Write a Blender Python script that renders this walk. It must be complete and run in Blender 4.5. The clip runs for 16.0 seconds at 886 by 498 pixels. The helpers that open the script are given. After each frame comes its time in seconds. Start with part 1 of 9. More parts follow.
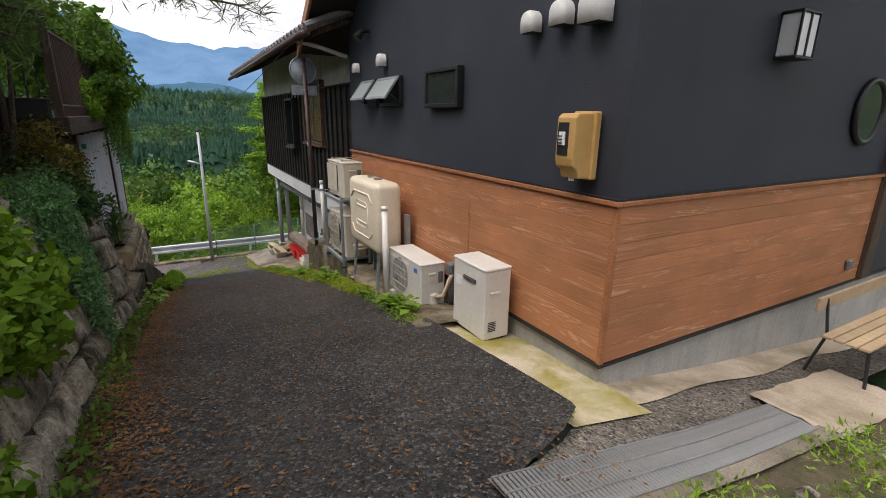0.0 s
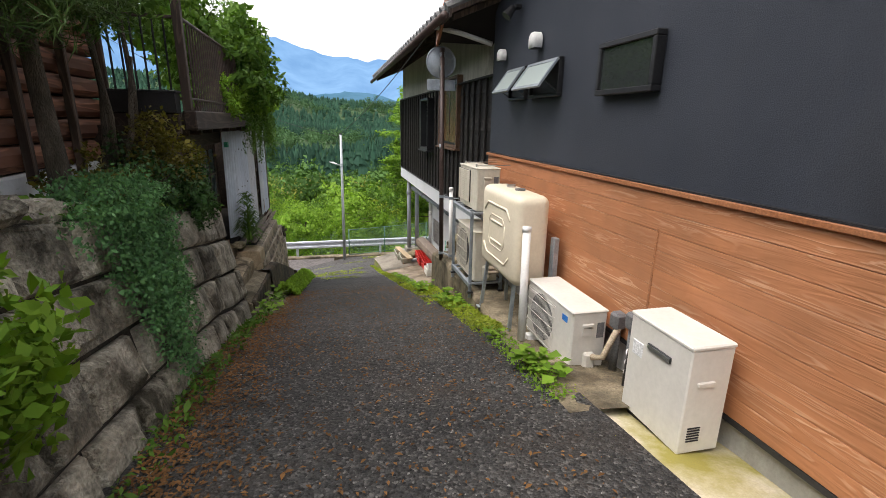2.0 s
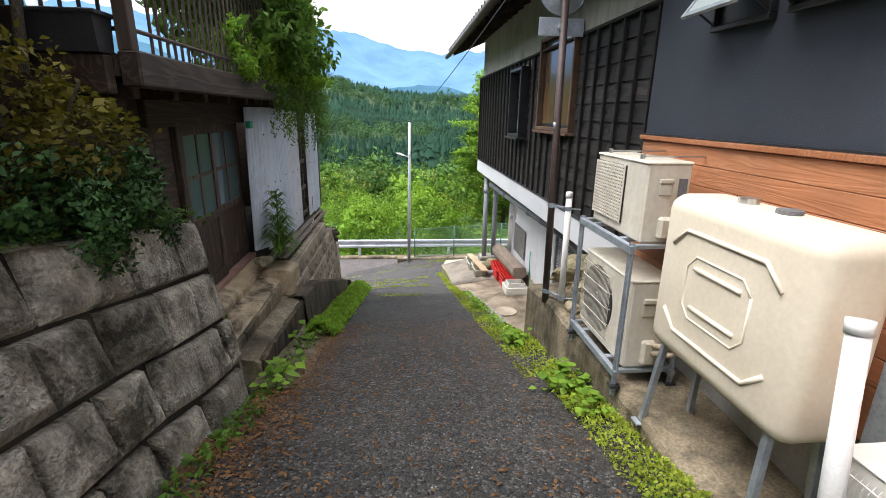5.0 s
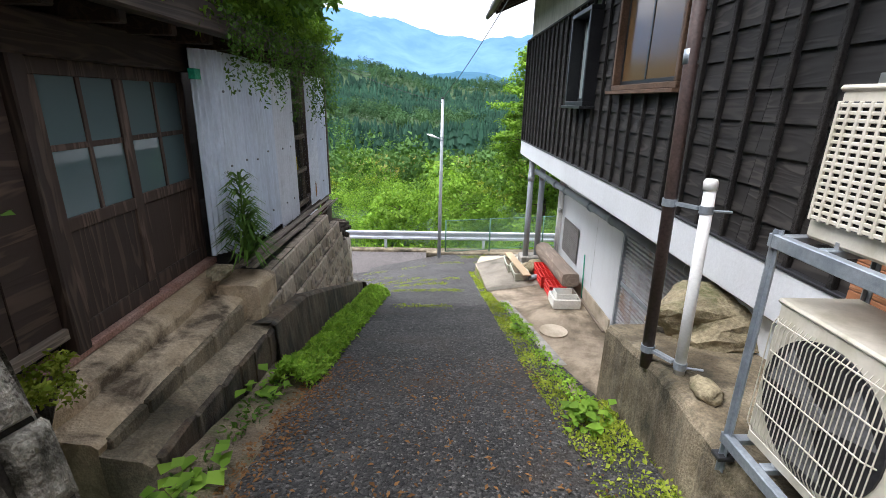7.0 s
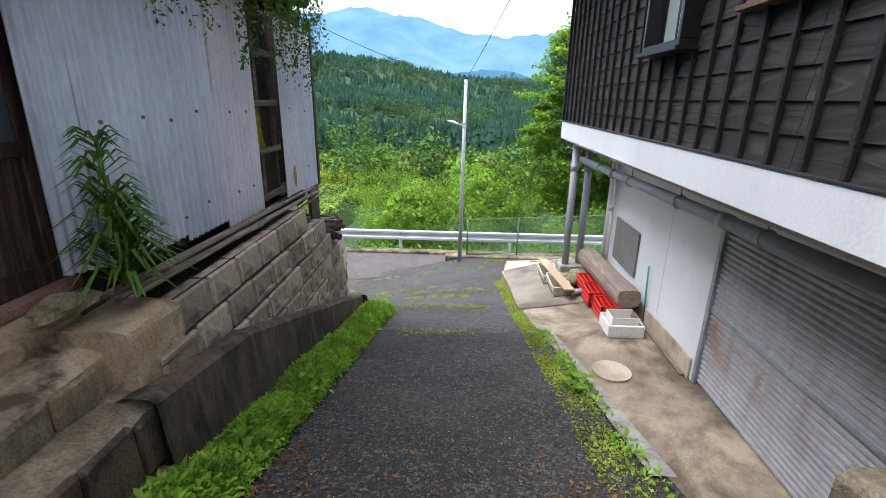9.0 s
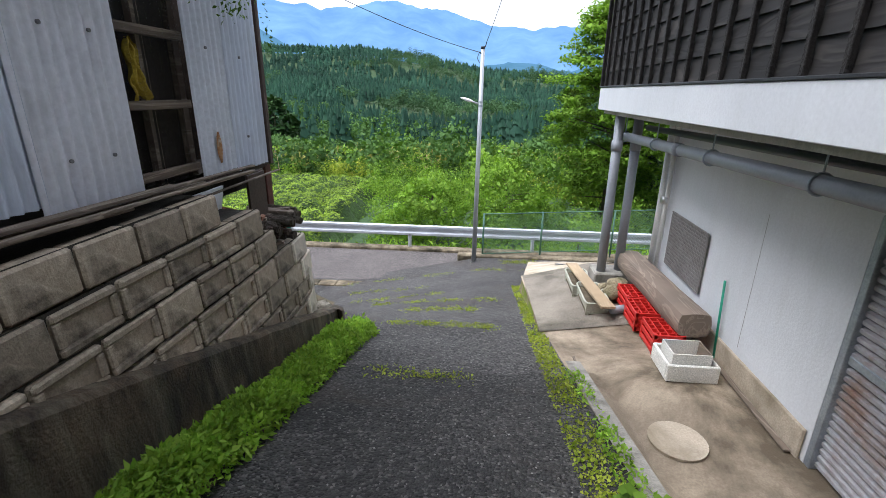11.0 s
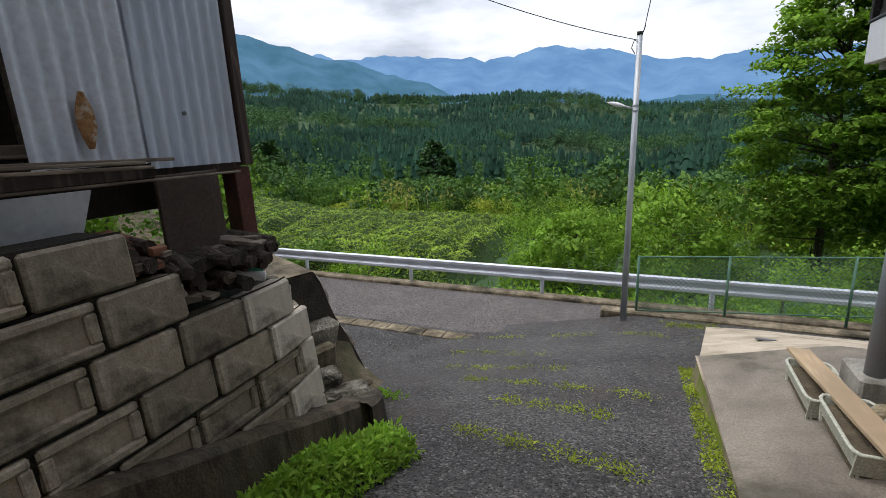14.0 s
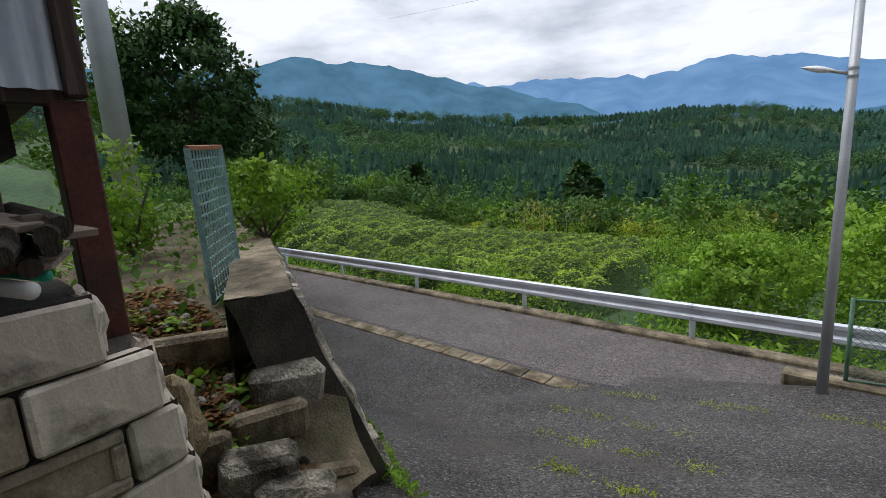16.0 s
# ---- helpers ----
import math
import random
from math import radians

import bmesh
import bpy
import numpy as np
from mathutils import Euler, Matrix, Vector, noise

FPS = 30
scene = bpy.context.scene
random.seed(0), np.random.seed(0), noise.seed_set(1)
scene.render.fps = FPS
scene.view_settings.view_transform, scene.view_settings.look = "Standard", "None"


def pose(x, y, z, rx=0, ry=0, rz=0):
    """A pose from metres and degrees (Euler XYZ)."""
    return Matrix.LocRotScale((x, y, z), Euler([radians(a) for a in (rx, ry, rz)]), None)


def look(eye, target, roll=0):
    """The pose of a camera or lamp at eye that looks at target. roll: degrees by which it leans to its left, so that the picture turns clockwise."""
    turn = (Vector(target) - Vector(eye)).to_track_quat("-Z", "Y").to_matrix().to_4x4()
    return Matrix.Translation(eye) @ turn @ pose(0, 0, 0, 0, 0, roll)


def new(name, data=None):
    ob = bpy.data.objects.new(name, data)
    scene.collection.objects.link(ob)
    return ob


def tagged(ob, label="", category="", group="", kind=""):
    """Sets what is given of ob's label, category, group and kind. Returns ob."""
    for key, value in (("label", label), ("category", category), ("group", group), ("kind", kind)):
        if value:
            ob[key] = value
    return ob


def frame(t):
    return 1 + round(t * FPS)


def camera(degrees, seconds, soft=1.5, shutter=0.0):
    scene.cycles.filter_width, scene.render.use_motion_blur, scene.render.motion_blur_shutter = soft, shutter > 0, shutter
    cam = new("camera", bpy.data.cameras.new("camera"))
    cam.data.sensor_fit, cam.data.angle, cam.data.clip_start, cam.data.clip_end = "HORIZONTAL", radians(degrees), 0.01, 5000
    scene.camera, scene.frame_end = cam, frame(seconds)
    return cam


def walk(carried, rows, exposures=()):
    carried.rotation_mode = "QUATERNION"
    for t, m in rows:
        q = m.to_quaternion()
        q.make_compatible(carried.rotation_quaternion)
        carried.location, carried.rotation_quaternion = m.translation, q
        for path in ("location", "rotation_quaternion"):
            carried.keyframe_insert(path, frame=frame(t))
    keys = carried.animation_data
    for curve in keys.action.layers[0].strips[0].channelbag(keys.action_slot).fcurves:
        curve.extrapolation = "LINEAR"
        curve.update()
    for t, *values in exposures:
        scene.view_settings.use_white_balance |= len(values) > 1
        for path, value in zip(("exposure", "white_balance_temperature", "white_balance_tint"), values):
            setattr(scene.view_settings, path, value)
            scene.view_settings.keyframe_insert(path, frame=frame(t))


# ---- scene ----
cam = camera(87.4, 16.0, 0.8)
METRES, EYE, TILT, LEAN, TURN = 13.5, 1.55, 0.0, 0.0, -29.6
ROWS = [
    (0.0, 0.0, 0.0, 0.0, 0.23, -15.88, -0.79),
    (0.5, -0.0023, 0.0176, -0.0008, 7.46, -15.31, -0.91),
    (1.0, -0.0027, 0.0419, -0.005, 12.3, -15.59, -0.38),
    (1.5, -0.0069, 0.0654, -0.0087, 13.94, -15.56, -0.84),
    (2.0, -0.0216, 0.0885, -0.0088, 16.19, -15.35, -0.94),
    (2.5, -0.0354, 0.1112, -0.01, 18.69, -15.96, -1.01),
    (3.0, -0.0544, 0.1359, -0.0131, 20.12, -16.62, -1.2),
    (3.5, -0.0685, 0.1634, -0.0153, 21.47, -16.51, -0.85),
    (4.0, -0.0785, 0.1906, -0.0182, 22.59, -16.18, -0.66),
    (6.5, -0.1395, 0.3452, -0.0447, 28.05, -17.36, -1.19),
    (7.0, -0.1548, 0.3751, -0.0511, 29.21, -17.85, -1.04),
    (7.5, -0.1703, 0.405, -0.0599, 30.05, -17.73, -1.08),
    (8.0, -0.1899, 0.4324, -0.0681, 30.79, -17.55, -1.0),
    (8.5, -0.2054, 0.4627, -0.0769, 31.49, -17.74, -0.93),
    (11.0, -0.2642, 0.6102, -0.1176, 35.03, -18.78, -0.69),
    (11.5, -0.2789, 0.6372, -0.1258, 36.67, -18.4, -0.47),
    (12.0, -0.291, 0.6653, -0.1324, 38.73, -18.03, -0.1),
    (12.5, -0.3025, 0.6911, -0.1387, 43.13, -16.71, 0.76),
    (13.0, -0.3171, 0.7161, -0.1449, 48.93, -15.15, 2.0),
    (13.5, -0.3275, 0.7423, -0.1531, 51.35, -14.28, 2.23),
    (14.0, -0.3405, 0.7676, -0.1618, 53.64, -13.61, 2.5),
    (14.5, -0.3572, 0.7957, -0.1704, 57.76, -12.78, 2.96),
    (15.0, -0.3766, 0.8216, -0.1787, 64.56, -11.36, 3.39),
    (15.5, -0.3992, 0.8467, -0.1873, 67.84, -10.8, 3.5),
    (16.0, -0.4167, 0.8747, -0.195, 71.37, -10.01, 3.4),
]
walk(cam, [(t, pose(0, 0, EYE, TILT, LEAN, TURN) @ pose(METRES * x, METRES * y, METRES * z, 90 + pitch, roll, yaw)) for t, x, y, z, yaw, pitch, roll in ROWS],
     [(0.0, 0.55, 6850, 15), (0.5, 0.82, 6840, 14), (1.5, 1.05, 6800, 13), (3.0, 1.27, 6700, 12), (8.0, 1.54, 6100, 13), (11.0, 1.20, 6050, 13), (12.5, 0.95, 6150, 13), (14.0, 0.43, 6300, 12), (16.0, 0.28, 6300, 12)])

# ---------------------------------------------------------------- light
world = bpy.data.worlds.new("overcast_sky")
scene.world = world
world.use_nodes = True
wn, wl = world.node_tree.nodes, world.node_tree.links
wn.clear()
sky = wn.new("ShaderNodeTexSky")
sky.sky_type, sky.sun_disc = "NISHITA", False
SUN_EL, SUN_AZ = 66.0, -100.0
sky.sun_elevation, sky.sun_rotation = radians(SUN_EL), radians(SUN_AZ)
wco = wn.new("ShaderNodeTexCoord")
wmap = wn.new("ShaderNodeMapping")
wmap.inputs["Scale"].default_value = (1.0, 1.0, 3.2)
wnoise = wn.new("ShaderNodeTexNoise")
wnoise.inputs["Scale"].default_value, wnoise.inputs["Detail"].default_value, wnoise.inputs["Roughness"].default_value = 3.4, 8.0, 0.55
wramp = wn.new("ShaderNodeValToRGB")
wramp.color_ramp.elements[0].position, wramp.color_ramp.elements[0].color = 0.36, (0.46, 0.50, 0.56, 1)
wramp.color_ramp.elements[1].position, wramp.color_ramp.elements[1].color = 0.60, (0.84, 0.87, 0.93, 1)
wmask = wn.new("ShaderNodeMapRange")
wmask.inputs["From Min"].default_value, wmask.inputs["From Max"].default_value = 0.26, 0.42
wmask.inputs["To Min"].default_value, wmask.inputs["To Max"].default_value = 0.80, 1.0
wsky = wn.new("ShaderNodeVectorMath")
wsky.operation = "SCALE"
wsky.inputs["Scale"].default_value = 0.12
wmix = wn.new("ShaderNodeMix")
wmix.data_type = "RGBA"
wbg, wout = wn.new("ShaderNodeBackground"), wn.new("ShaderNodeOutputWorld")
wbg.inputs["Strength"].default_value = 0.95
wl.new(wco.outputs["Generated"], wmap.inputs["Vector"])
wl.new(wmap.outputs["Vector"], wnoise.inputs["Vector"])
wl.new(wnoise.outputs["Fac"], wramp.inputs["Fac"])
wl.new(wnoise.outputs["Fac"], wmask.inputs["Value"])
wl.new(sky.outputs["Color"], wsky.inputs[0])
wl.new(wmask.outputs["Result"], wmix.inputs["Factor"])
wl.new(wsky.outputs["Vector"], wmix.inputs["A"])
wl.new(wramp.outputs["Color"], wmix.inputs["B"])
wl.new(wmix.outputs["Result"], wbg.inputs["Color"])
wl.new(wbg.outputs["Background"], wout.inputs["Surface"])

sun = new("sun", bpy.data.lights.new("sun", "SUN"))
sun.data.energy, sun.data.angle, sun.data.color = 2.25, radians(50), (1.0, 0.98, 0.95)
az = radians(SUN_AZ)
sun.matrix_world = look((0, 0, 0), (-math.sin(az) * math.cos(radians(SUN_EL)), -math.cos(az) * math.cos(radians(SUN_EL)), -math.sin(radians(SUN_EL))))


# ---------------------------------------------------------------- materials
def shader(name):
    m = bpy.data.materials.new(name)
    m.use_nodes = True
    n, l = m.node_tree.nodes, m.node_tree.links
    n.clear()
    b, o = n.new("ShaderNodeBsdfPrincipled"), n.new("ShaderNodeOutputMaterial")
    l.new(b.outputs["BSDF"], o.inputs["Surface"])
    return m, n, l, b


def mixed(n, l, fac, a, b, kind="MIX"):
    x = n.new("ShaderNodeMix")
    x.data_type, x.blend_type = "RGBA", kind
    for sock, v in (("Factor", fac), ("A", a), ("B", b)):
        if isinstance(v, (int, float)):
            x.inputs[sock].default_value = v
        elif isinstance(v, tuple):
            x.inputs[sock].default_value = (*v, 1.0)
        else:
            l.new(v, x.inputs[sock])
    return x.outputs["Result"]


def fuzz(n, l, vec, scale, detail=4.0, rough=0.55, lo=0.35, hi=0.65, warp=0.0):
    t = n.new("ShaderNodeTexNoise")
    t.inputs["Scale"].default_value, t.inputs["Detail"].default_value, t.inputs["Roughness"].default_value = scale, detail, rough
    t.inputs["Distortion"].default_value = warp
    l.new(vec, t.inputs["Vector"])
    r = n.new("ShaderNodeMapRange")
    r.inputs["From Min"].default_value, r.inputs["From Max"].default_value = lo, hi
    l.new(t.outputs["Fac"], r.inputs["Value"])
    return r.outputs["Result"]


def surf(name, c, c2, scale=3.0, grain=60.0, rough=0.8, bump=0.3, stain=None, stain_scale=1.2, stain_lo=0.5, stain_hi=0.7, stretch=(1, 1, 1), metal=0.0, grain_amt=0.25, vary=0.0, island=0.0, bump_dist=0.01, spec=0.4, grime=0.0, grime_col=(0.03, 0.025, 0.018)):
    """A surface with two scales of tone, fine relief and stains; vary: tone by object, island: tone by loose piece."""
    m, n, l, b = shader(name)
    co = n.new("ShaderNodeTexCoord")
    mp = n.new("ShaderNodeMapping")
    mp.inputs["Scale"].default_value = stretch
    l.new(co.outputs["Object"], mp.inputs["Vector"])
    v = mp.outputs["Vector"]
    col = mixed(n, l, fuzz(n, l, v, scale, 5.0), c, c2)
    g = fuzz(n, l, v, grain, 3.0, 0.6, 0.3, 0.7)
    dark = tuple(x * (1 - 1.4 * grain_amt) for x in (1, 1, 1))
    light = tuple(x * (1 + grain_amt) for x in (1, 1, 1))
    col = mixed(n, l, 1.0, col, mixed(n, l, g, dark, light), "MULTIPLY")
    if stain:
        s = fuzz(n, l, co.outputs["Object"], stain_scale, 7.0, 0.65, stain_lo, stain_hi, 0.4)
        col = mixed(n, l, s, col, stain)
    if grime:
        gm = n.new("ShaderNodeMapping")
        gm.inputs["Scale"].default_value = (5.0, 5.0, 0.7)
        l.new(co.outputs["Object"], gm.inputs["Vector"])
        streak = fuzz(n, l, gm.outputs["Vector"], 1.6, 8.0, 0.65, 0.45, 0.72, 0.3)
        sc = n.new("ShaderNodeMath")
        sc.operation = "MULTIPLY"
        sc.inputs[1].default_value = grime
        l.new(streak, sc.inputs[0])
        col = mixed(n, l, sc.outputs["Value"], col, grime_col)
    if vary or island:
        src = n.new("ShaderNodeObjectInfo").outputs["Random"] if vary else n.new("ShaderNodeNewGeometry").outputs["Random Per Island"]
        k = vary or island
        r = n.new("ShaderNodeMapRange")
        r.inputs["To Min"].default_value, r.inputs["To Max"].default_value = 1 - k, 1 + k
        l.new(src, r.inputs["Value"])
        hsv = n.new("ShaderNodeHueSaturation")
        l.new(r.outputs["Result"], hsv.inputs["Value"])
        l.new(col, hsv.inputs["Color"])
        col = hsv.outputs["Color"]
    l.new(col, b.inputs["Base Color"])
    b.inputs["Roughness"].default_value, b.inputs["Metallic"].default_value = rough, metal
    b.inputs["Specular IOR Level"].default_value = spec
    if bump:
        bp = n.new("ShaderNodeBump")
        bp.inputs["Strength"].default_value, bp.inputs["Distance"].default_value = bump, bump_dist
        l.new(g, bp.inputs["Height"])
        l.new(bp.outputs["Normal"], b.inputs["Normal"])
    return m


def leafy(name, c, c2, rough=0.55, through_light=0.25, scale=1.5):
    """Leaves: tone by leaf and by clump, some light passing through."""
    m, n, l, b = shader(name)
    co = n.new("ShaderNodeTexCoord")
    isl = n.new("ShaderNodeNewGeometry").outputs["Random Per Island"]
    col = mixed(n, l, isl, c, c2)
    f = fuzz(n, l, co.outputs["Object"], scale, 3.0)
    col = mixed(n, l, 1.0, col, mixed(n, l, f, (0.65, 0.65, 0.62), (1.25, 1.25, 1.15)), "MULTIPLY")
    l.new(col, b.inputs["Base Color"])
    b.inputs["Roughness"].default_value = rough
    b.inputs["Specular IOR Level"].default_value = 0.12
    tr = n.new("ShaderNodeBsdfTranslucent")
    l.new(mixed(n, l, 1.0, col, (1.1, 1.2, 0.6), "MULTIPLY"), tr.inputs["Color"])
    mx = n.new("ShaderNodeMixShader")
    mx.inputs["Fac"].default_value = through_light
    out = [x for x in n if x.type == "OUTPUT_MATERIAL"][0]
    l.new(b.outputs["BSDF"], mx.inputs[1])
    l.new(tr.outputs["BSDF"], mx.inputs[2])
    l.new(mx.outputs["Shader"], out.inputs["Surface"])
    return m


def asphalt_mat(name, c, c2, chip, dirt, chip_amt=0.5):
    m, n, l, b = shader(name)
    co = n.new("ShaderNodeTexCoord")
    v = co.outputs["Object"]
    col = mixed(n, l, fuzz(n, l, v, 1.1, 6.0), c, c2)
    vo = n.new("ShaderNodeTexVoronoi")
    vo.inputs["Scale"].default_value = 62.0
    l.new(v, vo.inputs["Vector"])
    st = n.new("ShaderNodeSeparateColor")
    l.new(vo.outputs["Color"], st.inputs["Color"])
    pick = n.new("ShaderNodeMapRange")
    pick.inputs["From Min"].default_value, pick.inputs["From Max"].default_value = 0.66, 1.0
    pick.inputs["To Max"].default_value = chip_amt
    l.new(st.outputs["Red"], pick.inputs["Value"])
    col = mixed(n, l, pick.outputs["Result"], col, chip)
    pit = n.new("ShaderNodeMapRange")
    pit.inputs["From Min"].default_value, pit.inputs["From Max"].default_value = 0.55, 0.9
    pit.inputs["To Max"].default_value = 0.75
    l.new(st.outputs["Green"], pit.inputs["Value"])
    col = mixed(n, l, pit.outputs["Result"], col, (0.006, 0.006, 0.006))
    col = mixed(n, l, fuzz(n, l, v, 14.0, 5.0, 0.7, 0.5, 0.75), col, mixed(n, l, 1.0, col, (1.9, 1.85, 1.8), "MULTIPLY"))
    col = mixed(n, l, fuzz(n, l, v, 0.7, 8.0, 0.7, 0.52, 0.72, 0.6), col, dirt)
    l.new(col, b.inputs["Base Color"])
    b.inputs["Roughness"].default_value = 0.78
    b.inputs["Specular IOR Level"].default_value = 0.35
    bp = n.new("ShaderNodeBump")
    bp.inputs["Strength"].default_value, bp.inputs["Distance"].default_value = 1.0, 0.02
    l.new(vo.outputs["Distance"], bp.inputs["Height"])
    bp.invert = True
    l.new(bp.outputs["Normal"], b.inputs["Normal"])
    return m


def wood_siding(name, c, c2, vary=0.1, stretch=(14, 1, 14), rough=0.55, contrast=0.5, line=0.45, rings_n=34.0, fade=False):
    """Boards with a drawn-out grain along y (stretch sets the way) and knots."""
    m, n, l, b = shader(name)
    co = n.new("ShaderNodeTexCoord")
    oi = n.new("ShaderNodeObjectInfo")
    sh = n.new("ShaderNodeVectorMath")
    sh.operation = "SCALE"
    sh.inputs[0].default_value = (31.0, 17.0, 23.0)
    l.new(oi.outputs["Random"], sh.inputs["Scale"])
    ad = n.new("ShaderNodeVectorMath")
    l.new(co.outputs["Object"], ad.inputs[0])
    l.new(sh.outputs["Vector"], ad.inputs[1])
    mp = n.new("ShaderNodeMapping")
    mp.inputs["Scale"].default_value = stretch
    l.new(ad.outputs["Vector"], mp.inputs["Vector"])
    wv = n.new("ShaderNodeTexNoise")
    wv.inputs["Scale"].default_value, wv.inputs["Detail"].default_value, wv.inputs["Distortion"].default_value = 1.0, 3.0, 0.8
    l.new(mp.outputs["Vector"], wv.inputs["Vector"])
    rings = n.new("ShaderNodeMath")
    rings.operation = "MULTIPLY"
    rings.inputs[1].default_value = rings_n
    l.new(wv.outputs["Fac"], rings.inputs[0])
    sn = n.new("ShaderNodeMath")
    sn.operation = "SINE"
    l.new(rings.outputs["Value"], sn.inputs[0])
    rg = n.new("ShaderNodeMapRange")
    rg.inputs["From Min"].default_value, rg.inputs["From Max"].default_value = line, 1.0
    rg.inputs["To Max"].default_value = contrast
    l.new(sn.outputs["Value"], rg.inputs["Value"])
    lines = rg.outputs["Result"]
    if fade:
        pf = n.new("ShaderNodeMath")
        pf.operation = "MULTIPLY"
        l.new(lines, pf.inputs[0])
        l.new(fuzz(n, l, mp.outputs["Vector"], 0.7, 3.0, 0.5, 0.46, 0.68), pf.inputs[1])
        lines = pf.outputs["Value"]
    col = mixed(n, l, lines, c, c2)
    col = mixed(n, l, fuzz(n, l, ad.outputs["Vector"], 1.7, 4.0), mixed(n, l, 1.0, col, (0.85, 0.85, 0.85), "MULTIPLY"), mixed(n, l, 1.0, col, (1.12, 1.1, 1.08), "MULTIPLY"))
    r = n.new("ShaderNodeMapRange")
    r.inputs["To Min"].default_value, r.inputs["To Max"].default_value = 1 - vary, 1 + vary
    l.new(oi.outputs["Random"], r.inputs["Value"])
    hsv = n.new("ShaderNodeHueSaturation")
    l.new(r.outputs["Result"], hsv.inputs["Value"])
    l.new(col, hsv.inputs["Color"])
    l.new(hsv.outputs["Color"], b.inputs["Base Color"])
    b.inputs["Roughness"].default_value = rough
    bp = n.new("ShaderNodeBump")
    bp.inputs["Strength"].default_value, bp.inputs["Distance"].default_value = 0.25, 0.004
    l.new(sn.outputs["Value"], bp.inputs["Height"])
    l.new(bp.outputs["Normal"], b.inputs["Normal"])
    return m


def glass_mat(name, tint=(0.55, 0.62, 0.6), rough=0.04, clear=0.25):
    """A pane that mirrors the outdoors and lets some light through."""
    m, n, l, b = shader(name)
    b.inputs["Base Color"].default_value = (*tint, 1)
    b.inputs["Roughness"].default_value = rough
    b.inputs["IOR"].default_value = 1.5
    b.inputs["Transmission Weight"].default_value = clear
    return m


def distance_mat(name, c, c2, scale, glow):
    """A far ridge through many kilometres of air, its haze painted as glowing colour."""
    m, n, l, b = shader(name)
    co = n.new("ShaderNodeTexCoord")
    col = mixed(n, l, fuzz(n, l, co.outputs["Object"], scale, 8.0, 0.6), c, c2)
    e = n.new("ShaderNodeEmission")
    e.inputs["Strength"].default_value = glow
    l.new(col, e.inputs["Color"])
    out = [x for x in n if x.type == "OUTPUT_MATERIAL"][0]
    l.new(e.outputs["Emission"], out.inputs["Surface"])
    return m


ASPHALT = asphalt_mat("old_asphalt", (0.024, 0.0228, 0.0228), (0.053, 0.0505, 0.048), (0.23, 0.22, 0.205), (0.048, 0.036, 0.028), 0.40)
GRAVELLY = asphalt_mat("gravelly_concrete", (0.13, 0.115, 0.095), (0.20, 0.18, 0.15), (0.42, 0.39, 0.34), (0.07, 0.06, 0.05), 0.55)
OLD_LANE = asphalt_mat("dusty_asphalt", (0.046, 0.043, 0.042), (0.088, 0.083, 0.080), (0.27, 0.26, 0.245), (0.080, 0.064, 0.053), 0.6)
ROAD = asphalt_mat("road_asphalt", (0.140, 0.123, 0.117), (0.172, 0.152, 0.145), (0.18, 0.175, 0.17), (0.088, 0.08, 0.078), 0.15)
CONCRETE = surf("weathered_concrete", (0.24, 0.222, 0.192), (0.396, 0.372, 0.324), 2.0, 70, 0.85, 0.35, (0.07, 0.062, 0.05), 1.6, 0.5, 0.75, grain_amt=0.16, grime=0.5)
PALE_CONCRETE = surf("pale_concrete", (0.42, 0.365, 0.255), (0.56, 0.49, 0.37), 1.6, 60, 0.85, 0.25, (0.27, 0.235, 0.055), 1.5, 0.42, 0.62, grain_amt=0.1)
TAN_CONCRETE = surf("tan_concrete", (0.42, 0.35, 0.26), (0.56, 0.475, 0.37), 1.6, 60, 0.85, 0.3, (0.25, 0.205, 0.14), 1.5, 0.46, 0.66, grain_amt=0.12)
PAD_CONCRETE = surf("yard_concrete", (0.25, 0.20, 0.145), (0.44, 0.355, 0.255), 0.9, 60, 0.8, 0.3, (0.12, 0.092, 0.06), 0.8, 0.44, 0.58, grain_amt=0.12, grime=0.0)
FOUND = surf("foundation_concrete", (0.33, 0.33, 0.31), (0.42, 0.41, 0.38), 1.5, 40, 0.85, 0.2, (0.2, 0.19, 0.16), 1.2, 0.55, 0.8, grain_amt=0.08, grime=0.25, grime_col=(0.12, 0.11, 0.09))
MOSSY = surf("mossy_concrete", (0.15, 0.115, 0.07), (0.34, 0.28, 0.19), 3.0, 60, 0.9, 0.6, (0.038, 0.033, 0.018), 1.3, 0.46, 0.66, grime=0.7)
BLOCK = surf("wall_block", (0.34, 0.275, 0.20), (0.56, 0.47, 0.36), 4.5, 80, 0.85, 0.3, (0.06, 0.046, 0.032), 2.6, 0.47, 0.66, vary=0.3, grime=0.55, grain_amt=0.14)
BLOCK_CLEAN = surf("clean_block", (0.56, 0.49, 0.40), (0.70, 0.62, 0.52), 3.5, 80, 0.85, 0.2, (0.14, 0.11, 0.08), 2.6, 0.5, 0.66, vary=0.2, grime=0.4, grime_col=(0.12, 0.1, 0.08), grain_amt=0.07)
STONE = surf("wall_stone", (0.29, 0.255, 0.195), (0.58, 0.535, 0.44), 5.0, 45, 0.9, 0.8, (0.045, 0.038, 0.024), 2.2, 0.46, 0.62, vary=0.3, bump_dist=0.03, grime=0.5)
